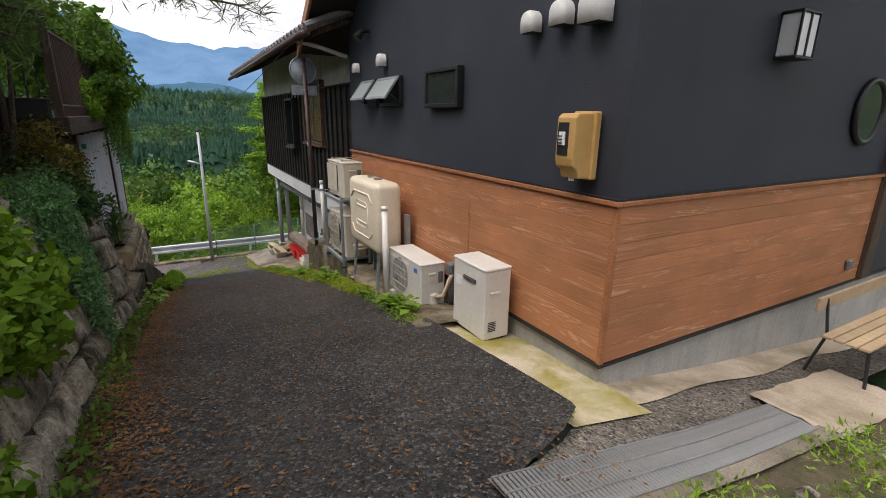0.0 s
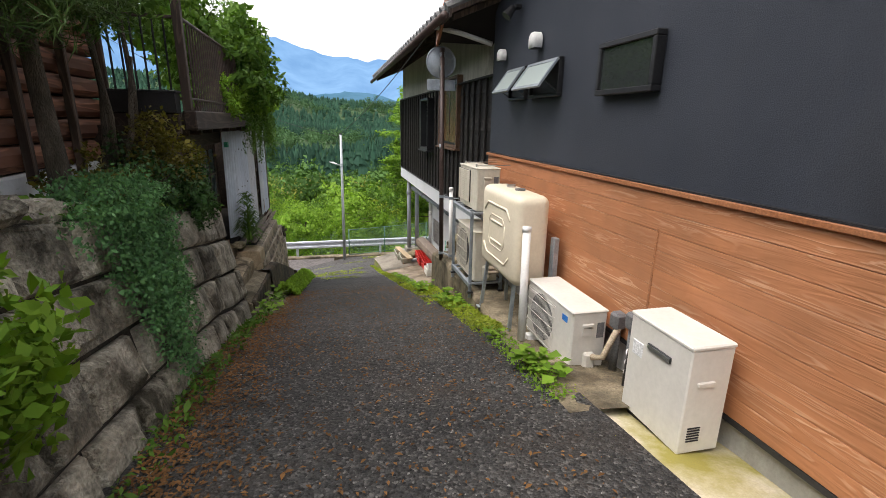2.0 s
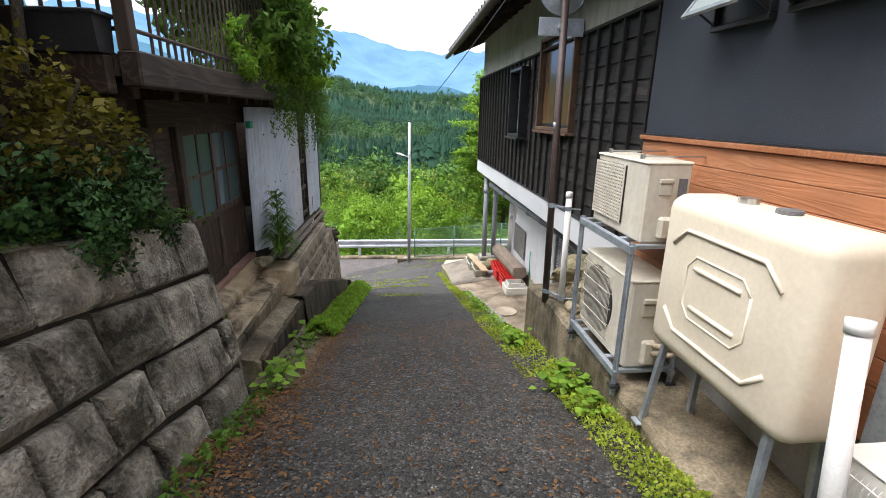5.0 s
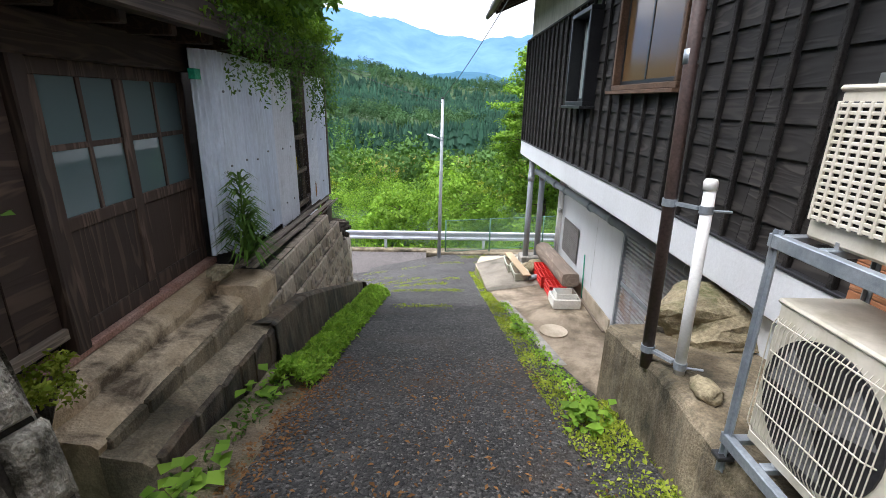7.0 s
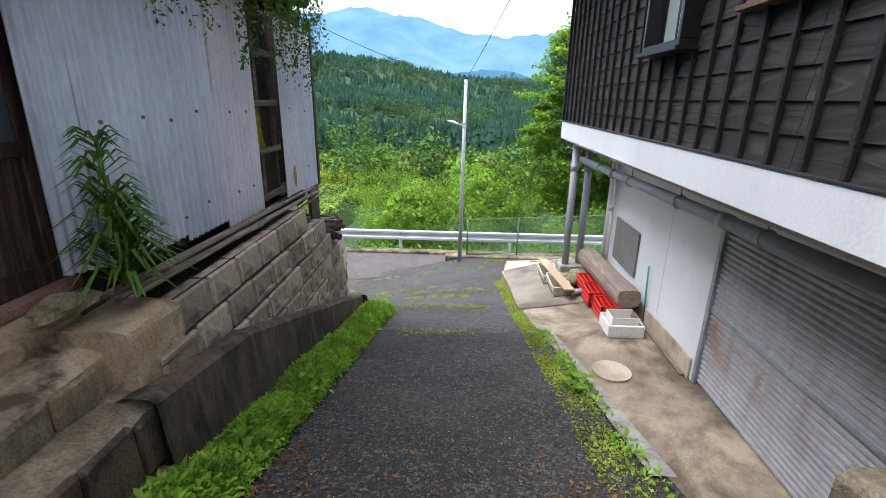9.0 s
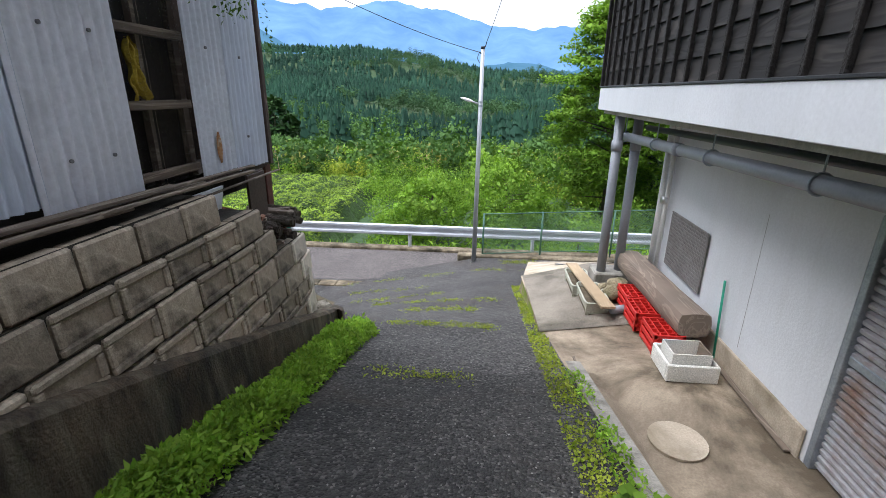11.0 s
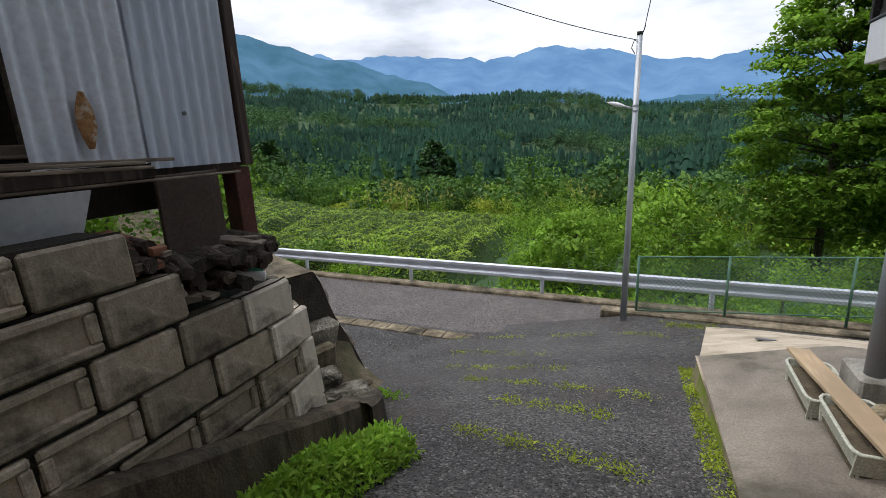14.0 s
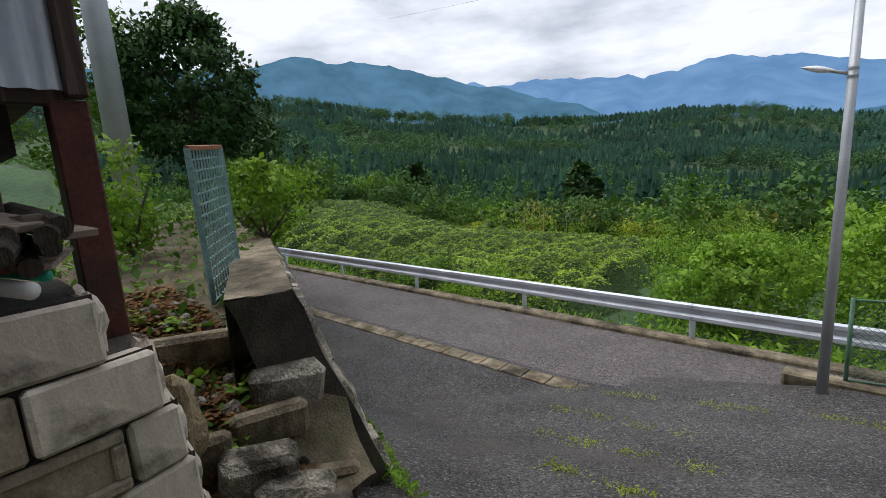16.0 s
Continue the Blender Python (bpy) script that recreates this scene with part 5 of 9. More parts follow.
    Geo().box(-1.30, -1.20, 13.45, 13.52, -0.75, 1.3, 0.006).obj("corner_post", OLD_WOOD, s, "splintered dark corner post")
    Geo().box(-1.30, -1.245, 9.4, 13.46, -0.78, -0.71, 0.006).obj("bottom_rail", OLD_WOOD, s)
    Geo().box(-1.30, -1.246, 9.34, 9.44, 0.98, 1.06, 0.004).obj("end_clip", GREEN_STICK, s, "scrap of green sheet")
    # railing on the deck
    for y0, y1 in ((6.9, 9.6),):
        y = y0
        while y < y1:
            Geo().tube([(-1.05, y, 1.50), (-1.05, y, 2.38)], 0.011, 6).obj("baluster", BROWN_STEEL, s)
            y += 0.105
    for x in np.arange(-1.7, -1.05, 0.10):
        Geo().tube([(x, 6.66, 1.50), (x, 6.66, 2.38)], 0.011, 6).obj("baluster", DARK_PLASTIC, s)
    Geo().tube([(-1.72, 6.66, 2.38), (-1.05, 6.66, 2.38), (-1.05, 9.6, 2.38)], 0.018, 8).obj("handrail", BROWN_STEEL, s)
    Geo().tube([(-1.72, 6.66, 1.62), (-1.05, 6.66, 1.62), (-1.05, 9.6, 1.62)], 0.014, 8).obj("bottom_bar", BROWN_STEEL, s)
    Geo().box(-1.10, -1.02, 6.60, 6.68, 1.50, 2.55, 0.006).obj("newel", OLD_WOOD, s)
    return s


RUST = surf("rust", (0.22, 0.10, 0.035), (0.36, 0.19, 0.08), 9, 60, 0.9, 0.4, (0.5, 0.42, 0.34), 14, 0.5, 0.6)
GLASS_CLEAR = bpy.data.materials.new("clear_plastic")
GLASS_CLEAR.use_nodes = True
_b = GLASS_CLEAR.node_tree.nodes["Principled BSDF"]
_b.inputs["Base Color"].default_value = (0.85, 0.86, 0.84, 1)
_b.inputs["Roughness"].default_value = 0.12
_b.inputs["Transmission Weight"].default_value = 1.0
_b.inputs["IOR"].default_value = 1.1
build_shed()

box_ = thing("flower_trough", (-1.4, 6.56, 1.47), "dark plastic flower trough on the deck edge", "planter")
Geo().prism([(6.46, 1.475), (6.44, 1.66), (6.62, 1.66), (6.60, 1.475)], "x", -1.70, -1.12).obj("trough", DARK_PLASTIC, box_)
Geo().box(-1.72, -1.10, 6.43, 6.63, 1.66, 1.685, 0.006).obj("rim", DARK_PLASTIC, box_)

cloth = Geo()
cloth.grid(24, 30, lambda u, v: (-1.325 + 0.022 * math.sin(u * 17 + 3 * v) + 0.012 * noise.noise(Vector((u * 5, v * 6, 2))), 11.95 + (0.05 + 0.13 * (1 - v) ** 0.7) * (u - 0.5) - 0.05 * v + 0.10 * max(0.0, 0.3 - v) * (1 if u > 0.6 else 0.2) + 0.015 * math.sin(v * 13 + u * 4), -0.14 + 0.36 * v + 0.05 * abs(math.sin(u * 5))))
solo(cloth, "work_cloth", YELLOW, "yellow cloth hanging from a rail inside the shed bay", "cloth", smooth=True)


def worn(outline, y0, y1, fall=0.0, wear=0.014):
    """A profile drawn out along y, its edges chipped and wavy, falling by so much to its far end."""
    n = max(8, int((y1 - y0) / 0.04))
    k = len(outline)
    g = Geo()
    vs = []
    for i in range(n + 1):
        y = y0 + (y1 - y0) * i / n
        for j, (x, z) in enumerate(outline):
            q = Vector((j * 3.1, y * 4.0, 1.0))
            vs.append((x + wear * noise.noise(q) + 0.5 * wear * noise.noise(q * 4), y, z - fall * i / n + 0.7 * wear * noise.noise(q + Vector((9, 0, 0)))))
    fs = [(i * k + j, i * k + (j + 1) % k, (i + 1) * k + (j + 1) % k, (i + 1) * k + j) for i in range(n) for j in range(k)]
    fs += [tuple(reversed(range(k))), tuple(n * k + j for j in range(k))]
    return g.add(vs, fs)


def build_steps():
    t = worn([(-1.62, -1.5), (-1.62, -0.66), (-1.42, -0.665), (-1.30, -0.69), (-1.275, -0.705), (-1.265, -0.74), (-1.26, -1.5)], 7.30, 9.62)
    solo(t, "step_landing", TAN_STEP, "worn concrete landing before the shed doors", "step", kind="structure")
    t = worn([(-1.28, -1.6), (-1.28, -0.80), (-1.12, -0.815), (-1.045, -0.83), (-1.02, -0.85), (-1.012, -0.90), (-1.01, -1.6)], 7.36, 9.22)
    solo(t, "step_upper", TAN_STEP, "worn concrete step with mossy face", "step", kind="structure")
    t = worn([(-1.02, -1.7), (-1.02, -0.90), (-0.86, -0.92), (-0.80, -0.935), (-0.77, -0.96), (-0.76, -1.7)], 7.36, 9.30, 0.15)
    solo(t, "step_lower", MOSSY, "mossy concrete lower step", "step", kind="structure")
    t = worn([(-0.78, -1.7), (-0.78, -1.08), (-0.66, -1.10), (-0.61, -1.13), (-0.59, -1.7)], 7.36, 9.10, 0.32, 0.025)
    solo(t, "step_foot", MOSSY, "dark mossy foot ledge beside the lane", "step", kind="structure")
    rnd = random.Random(17)
    for x0, z1, hgt, owner in ((-1.01, -0.845, 0.20, "step_upper"), (-0.76, None, 0.30, "step_lower")):
        y = 7.42
        while y < 9.05:
            ln = rnd.uniform(0.24, 0.42)
            zt = z1 if z1 is not None else -0.94 - 0.085 * (y - 7.4)
            g = Geo().box(x0 - 0.02, x0 + 0.028, y, min(y + ln, 9.12) - 0.012, zt - hgt, zt, 0.014)
            g.v = [tuple(Vector(q) + 0.012 * noise.noise_vector(Vector(q) * 9)) for q in g.v]
            g.obj("face_stone", MOSSY if owner == "step_upper" else KERB, bpy.data.objects[owner])
            y += ln
    t = worn([(-1.24, -1.8), (-1.24, -0.72), (-0.93, -0.72), (-0.89, -0.735), (-0.875, -0.77), (-0.86, -1.8)], 9.21, 9.62)
    solo(t, "wall_end_block", TAN_STEP, "plain concrete block ending the block wall", "wall", kind="structure")
    r = rock_geo((-1.20, 9.22, -0.60), (0.10, 0.14, 0.06), 5)
    solo(r, "rock", ROCK, "flat stone beside the shed door", "rock")
    k = Geo()
    def kerb_line(y):
        return piecewise(y, [9.1, 10.1, 10.8, 12, 13.0, 13.8, 14.3], [-1.02, -1.18, -1.42, -1.85, -2.20, -2.52, -2.68])
    ys = np.linspace(9.1, 13.9, 40)
    rows = []
    for y in ys:
        x = -0.74 - 0.10 * max(0, (y - 13.2)) ** 2
        z = kerb_line(y) + 0.012 * noise.noise(Vector((0, y * 3, 0)))
        rows.append([(x - 0.20, y, z - 0.03), (x - 0.14, y, z), (x - 0.02, y, z), (x + 0.015, y, z - 0.03), (x + 0.08, y, z - 0.75)])
    for a in np.linspace(0.15, 1.35, 12):
        cx, cy = -1.06, 13.75
        rr = 0.36
        x, y = cx + rr * math.cos(a), cy + rr * 1.5 * math.sin(a)
        z = kerb_line(min(y, 14.3))
        q = lambda d: (cx + (rr + d) * math.cos(a), cy + (rr + d) * 1.5 * math.sin(a))
        rows.append([(*q(-0.2), z - 0.03), (*q(-0.14), z), (*q(-0.02), z), (*q(0.015), z - 0.03), (*q(0.08), z - 0.75)])
    k.add([p for r_ in rows for p in r_], [(i * 5 + j, i * 5 + j + 1, (i + 1) * 5 + j + 1, (i + 1) * 5 + j) for i in range(len(rows) - 1) for j in range(4)])
    solo(k, "kerb_wall", KERB, "low mossy concrete wall along the lane", "wall", kind="structure", smooth=False)


build_steps()


def build_block_wall():
    back = Geo()

    def face_x(y, z):
        return piecewise(-z, [0.73, 0.95, 1.18, 1.42, 1.9, 2.6], [-0.892, -0.868, -0.832, -0.824, -0.808, -0.79]) - piecewise(y, [12.3, 12.7, 13.25, 13.65], [0.0, 0.02, 0.03, 0.12])

    hgt, ln, top = 0.232, 0.388, -0.725
    ends = [11.93, 12.466, 12.674, 13.37, 13.52, 13.57, 13.60, 13.62]
    for c in range(8):
        za, zb_ = top - hgt * c, top - hgt * (c + 1)
        back.grid(40, 1, lambda u, v: (face_x(9.62 + (ends[c] - 9.63) * u, (za + zb_) / 2) - 0.035, 9.62 + (ends[c] - 9.63) * u, za + (zb_ - za) * v))
        back.grid(40, 1, lambda u, v: (face_x(9.62 + (ends[c] - 9.63) * u, (za + zb_) / 2) - 0.035 - 0.6 * v, 9.62 + (ends[c] - 9.63) * u, za - 0.02))
    w = solo(back, "wall_blocks", JOINT, "retaining wall of stepped concrete blocks", "wall", kind="structure")
    rnd = random.Random(11)
    meshes = {}
    def block_mesh(kind, half, mat=BLOCK):
        key = (kind, half, mat.name)
        if key in meshes:
            return meshes[key]
        g = Geo()
        L = (ln / 2 if half else ln) - 0.014
        H = hgt - 0.014
        if kind == "plain":
            g.box(-0.14, 0.0, -L / 2, L / 2, -H / 2, H / 2, 0.014)
        else:
            g.box(-0.14, -0.020, -L / 2, L / 2, -H / 2, H / 2, 0.012)
            b = 0.048
            g.box(-0.03, 0.0, -L / 2 + 0.004, L / 2 - 0.004, H / 2 - b, H / 2 - 0.003, 0.011)
            g.box(-0.03, 0.0, -L / 2 + 0.004, L / 2 - 0.004, -H / 2 + 0.003, -H / 2 + b, 0.011)
            g.box(-0.03, -0.001, -L / 2 + 0.004, -L / 2 + b, -H / 2 + b, H / 2 - b, 0.008)
            g.box(-0.03, -0.001, L / 2 - b, L / 2 - 0.004, -H / 2 + b, H / 2 - b, 0.008)
        ob = g.obj("block", mat, w)
        meshes[key] = ob.data
        bpy.data.objects.remove(ob)
        return meshes[key]
    shift = [0.0, 0.0, 0.0, 0.0, 0.0, 0.19, 0.0, 0.19]
    for c in range(8):
        z = top - hgt * (c + 0.5)
        y1 = ends[c]
        i = 0
        while y1 > 9.7:
            half = i == 0 and shift[c] > 0
            L = ln / 2 if half else ln
            yc = y1 - L / 2
            if z + hgt / 2 > alley(-0.7, yc) - 0.1:
                kind = "plain" if (c == 0 or rnd.random() < 0.12 or i == 0 or (yc > 12.5 and c < 5)) else "panel"
                clean = i == 0 and c >= 3
                ob = new("block", block_mesh(kind, half, BLOCK_CLEAN if clean else BLOCK))
                ob.parent = w
                bend = math.degrees(math.atan2(face_x(yc - 0.19, z) - face_x(yc + 0.19, z), 0.38))
                ob.matrix_basis = pose(face_x(yc, z) + rnd.uniform(-0.006, 0.006), yc, z + rnd.uniform(-0.003, 0.003), rnd.uniform(-0.5, 0.5), rnd.uniform(-0.8, 0.8) - 4, rnd.uniform(-0.8, 0.8) + bend)
            y1 -= L
            i += 1
        # broken mortar behind the last block of a course
        if c >= 2:
            g = rock_geo((face_x(ends[c], z) - 0.16, ends[c] - 0.015, z), (0.15, 0.045, hgt * 0.5), 60 + c, 8)
            g.obj("mortar_lump", BLOCK_CLEAN, w, "rough broken mortar")


build_block_wall()


def lath(p0, p1, w, t, mat, parent, name="lath"):
    p0, p1 = Vector(p0), Vector(p1)
    d = (p1 - p0)
    L = d.length
    g = Geo().box(-w / 2, w / 2, -L / 2, L / 2, -t / 2, t / 2, 0.003)
    q = d.to_track_quat("Y", "Z").to_matrix()
    g.v = [tuple(q @ Vector(v) + (p0 + p1) / 2) for v in g.v]
    return g.obj(name, mat, parent)


# laths lying along the top of the block wall
laths = thing("lath_stack", (-1.08, 11.0, -0.72), "weathered grey timber laths lying along the wall top", "timber")
rnd = random.Random(21)
for k in range(11):
    y0 = 9.35 + rnd.uniform(0, 0.5)
    y1 = y0 + rnd.uniform(1.5, 3.4)
    x = -1.16 + 0.035 * (k % 6) + rnd.uniform(-0.01, 0.01)
    z = -0.645 + 0.02 * (k // 4)
    lath((x, y0, z + 0.0), (x + rnd.uniform(-0.06, 0.04), min(y1, 12.9), z - 0.07 + rnd.uniform(0, 0.02)), rnd.uniform(0.025, 0.05), 0.016, GREY_WOOD, laths)
lath((-1.02, 11.6, -0.77), (-1.04, 13.25, -0.775), 0.03, 0.012, GREY_WOOD, laths)


def build_corner():
    # red steel post, board and beam under the shed corner
    p = solo(Geo().box(-1.36, -1.24, 13.40, 13.52, -2.05, -0.76, 0.006), "steel_post", RED_STEEL, "dark red painted steel post carrying the shed corner", "post")
    b = thing("brown_board", (-1.12, 13.0, -1.3), "brown boards standing on edge under the shed", "board")
    Geo().box(-1.14, -1.115, 12.80, 13.12, -1.22, -0.76, 0.004).obj("panel", BOARD, b)
    Geo().box(-1.20, -1.175, 13.0, 13.22, -1.22, -0.76, 0.004).obj("panel", BOARD, b)
    Geo().box(-2.9, -1.2, 12.0, 13.2, -2.2, -1.50).obj("fill", DARK, b, "dark block filling the hollow under the shed")
    s = solo(Geo().prism([(11.95, -0.80), (12.55, -0.80), (12.42, -1.15), (12.2, -1.0)], "x", -1.22, -1.20), "sheet_scrap", SHEET_PALE, "scrap of pale painted sheet with dark stains", "scrap sheet")
    rnd = random.Random(31)
    j = thing("timber_pile", (-1.2, 13.0, -1.5), "pile of dark rotting timber offcuts and pipes", "timber pile")
    for k in range(74):
        y = rnd.uniform(12.45, 13.32)
        z = (-1.15 if y < 12.66 else -1.385) + rnd.uniform(0, 0.2 if y > 12.66 else 0.08)
        L = rnd.uniform(0.25, 0.45)
        a = rnd.uniform(-0.45, 0.30)
        d = Vector((math.cos(a), math.sin(a), rnd.uniform(-0.2, 0.05))) * L / 2
        c = Vector((-1.06 + rnd.uniform(-0.12, 0.06), y, z + 0.02))
        if rnd.random() < 0.68:
            Geo().tube([c - d, c, c + d], [0.03, rnd.uniform(0.03, 0.046), rnd.uniform(0.028, 0.042)], 9).obj("branch", BARK if rnd.random() < 0.55 else OLD_WOOD, j)
        else:
            lath(c - d, c + d, rnd.uniform(0.04, 0.09), rnd.uniform(0.015, 0.04), RED_TIMBER if rnd.random() < 0.6 else GREY_WOOD, j, "offcut")
    Geo().tube([(-1.35, 12.95, -1.32), (-0.92, 13.22, -1.38)], 0.028, 12).obj("pipe", WHITE_PVC, j, "grey plastic pipe end", smooth=True)
    Geo().tube([(-1.35, 13.02, -1.30), (-0.98, 13.27, -1.35)], 0.02, 12).obj("pipe", GREEN_STICK, j, "green plastic pipe end", smooth=True)
    lath((-1.32, 13.08, -1.13), (-0.93, 13.26, -1.19), 0.13, 0.025, GREY_WOOD, j, "offcut")
    lath((-1.36, 13.2, -1.17), (-0.98, 13.38, -1.23), 0.11, 0.025, GREY_WOOD, j, "offcut")
    # earth terraces with stone edging
    e = Geo()
    def earth(u, v):
        x = -1.0 - 6.5 * u
        y = 13.45 + (piecewise(-x, [1.0, 1.6, 2.05, 2.15, 4, 8], [14.5, 14.72, 14.72, 14.24, 15.1, 17.0]) - 13.45) * v
        z = piecewise(-x, [0.9, 1.35, 1.55, 2.0, 2.2, 3.2, 5, 8], [-2.78, -2.72, -2.42, -2.32, -2.06, -1.95, -1.85, -1.7])
        return (x, y, z + 0.05 * noise.noise(Vector((x * 4, y * 4, 0))))
    e.grid(70, 30, earth)
    solo(e, "ground_terrace", SOIL, "littered earth terraces climbing behind the shed", "ground", kind="structure", smooth=True)
    for k, (x, y, z, L, a) in enumerate(((-1.50, 13.78, -2.47, 0.30, 62), (-1.47, 14.15, -2.45, 0.42, 72), (-2.12, 14.05, -2.12, 0.62, 70), (-1.22, 14.3, -2.80, 0.40, 60))):
        g = Geo().box(-L / 2, L / 2, -0.06, 0.06, -0.13, 0.10, 0.03)
        m = turn(6, 3 * (k - 1), a)
        g.v = [tuple(m @ Vector(v) + Vector((x, y, z)) + 0.018 * noise.noise_vector(Vector(v) * 5 + Vector((k, 0, 0)))) for v in g.v]
        solo(g, "edging_stone", MOSSY, "rough stone edging an earth step", "edging stone", "stones of the earth steps")
    solo(rock_geo((-1.33, 13.66, -2.18), (0.10, 0.10, 0.22), 3), "rock", ORANGE_ROCK, "upright tan boulder beside the red post", "rock")
    rs = random.Random(44)
    level = lambda x: piecewise(-x, [0.9, 1.35, 1.55, 2.0, 2.2, 3.2, 5, 8], [-2.78, -2.72, -2.42, -2.32, -2.06, -1.95, -1.85, -1.7])
    rubble = Geo()
    for k in range(150):
        x, y, r = -rs.uniform(1.05, 2.9), rs.uniform(13.5, 14.25), rs.uniform(0.012, 0.045)
        m = turn(rs.uniform(0, 90), rs.uniform(0, 90), rs.uniform(0, 90))
        rubble.box(x - r, x + r, y - r * 0.8, y + r * 0.8, level(x) + r * 0.3, level(x) + r * 1.5, r * 0.5, m)
    solo(rubble, "rubble", STONE, "small loose stones on the earth terraces", "stones", kind="stuff")
    for x, y, z, w, d, hh, a in ((-1.30, 13.98, -2.62, 0.19, 0.10, 0.15, 66), (-1.60, 14.34, -2.36, 0.22, 0.09, 0.14, 74), (-1.85, 13.72, -2.30, 0.18, 0.10, 0.12, 58), (-1.12, 14.08, -2.74, 0.20, 0.09, 0.14, 48)):
        g = Geo().box(-w, w, -d, d, -hh, hh, 0.04)
        m = turn(8, 4, a)
        g.v = [tuple(m @ Vector(v) + Vector((x, y, z)) + 0.03 * noise.noise_vector(Vector(v) * 5 + Vector((x * 9, y, 0)))) for v in g.v]
        solo(g, "edging_stone", STONE, "rough pale stone edging an earth step", "edging stone", "stones of the earth steps")
    # wall along the lower road, leaning back, its top running up to the left
    top0, top1 = Vector((-1.65, 14.48, -1.78)), Vector((-18.0, 22.2, -1.86))
    foot0, foot1 = Vector((-1.32, 14.86, -3.15)), Vector((-15.2, 22.0, -4.75))
    wl_ = Geo()
    def face(u, v):
        f = foot0.lerp(foot1, u)
        f.z = min(f.z, -3.05 - 1.7 * min(1.0, u * 4.0))
        t = top0.lerp(top1, u)
        p = f.lerp(t, v)
        k = 0.02 * noise.noise(p * 2)
        return (p.x + k, p.y + k, p.z)
    wl_.grid(60, 10, face)
    cap = lambda u, v: tuple(Vector(face(u, 1)) + Vector((-0.13 * v, -0.37 * v, 0.01)))
    wl_.grid(60, 2, cap)
    wl_.grid(60, 1, lambda u, v: tuple(Vector(cap(u, 1)) + Vector((0, 0, -0.9 * v))))
    solo(wl_, "wall_road", MOSSY, "leaning stone and mortar retaining wall above the road", "wall", kind="structure")
    we = Geo()
    we.grid(12, 8, lambda u, v: tuple(Vector(face(0, u)) + Vector((-0.13, -0.37, 0)) * v + 0.03 * Vector((0.3, -1, 0)) * noise.noise(Vector((u * 5, v * 4, 3)))))
    solo(we, "wall_road_end", DARK_CONCRETE, "black end of the road wall", "wall", kind="structure", smooth=True)
    rnd = random.Random(5)
    wall_ob = bpy.data.objects["wall_road"]
    for c in range(5):
        for i in range(12):
            u0, u1 = (i + 0.5 * (c % 2)) * 0.02, (i + 0.5 * (c % 2)) * 0.02 + 0.0185
            v0, v1 = c * 0.19 + 0.02, c * 0.19 + 0.195
            g = Geo()
            ring = [(u0, v0), (u1, v0), (u1 + 0.003, v1), (u0 + 0.003, v1)]
            n = Vector((0.45, 0.85, 0.35)).normalized()
            a = [Vector(face(*q)) + n * 0.002 for q in ring]
            mid = sum(a, Vector()) / 4
            b = [q.lerp(mid, 0.16) + n * rnd.uniform(0.02, 0.05) for q in a]
            g.add(a + b, [(k, (k + 1) % 4, 4 + (k + 1) % 4, 4 + k) for k in range(4)] + [(4, 5, 6, 7)])
            g.obj("stone", STONE, wall_ob)
    # terrace of soil behind the wall, faded panel, pole
    pn = thing("lattice_panel", (-2.85, 14.6, -1.95), "faded teal lattice panel leaning on the wall top", "panel")
    fr = lambda a, b, r=0.022: Geo().tube([a, b], r, 4)
    P = [Vector((-2.61, 14.36, -1.98)), Vector((-2.52, 14.30, -0.85)), Vector((-3.15, 14.80, -0.80)), Vector((-3.15, 14.82, -1.93))]
    for a, b in ((0, 1), (1, 2), (2, 3), (3, 0)):
        fr(P[a], P[b]).obj("frame", TEAL_PANEL if a != 1 else TRIM_WOOD, pn)
    for k in range(1, 12):
        fr(P[0].lerp(P[3], k / 12), P[1].lerp(P[2], k / 12), 0.008).obj("lattice_bar", TEAL_PANEL, pn)
    for k in range(1, 14):
        fr(P[0].lerp(P[1], k / 14), P[3].lerp(P[2], k / 14), 0.008).obj("lattice_bar", TEAL_PANEL, pn)
    pole = Geo().tube([(-7.0, 15.05, -1.9), (-7.15, 15.05, 5.2)], [0.17, 0.15], 16)
    solo(pole, "utility_pole", POLE_GREY, "grey concrete utility pole behind the shed", "utility pole", smooth=True)


build_corner()


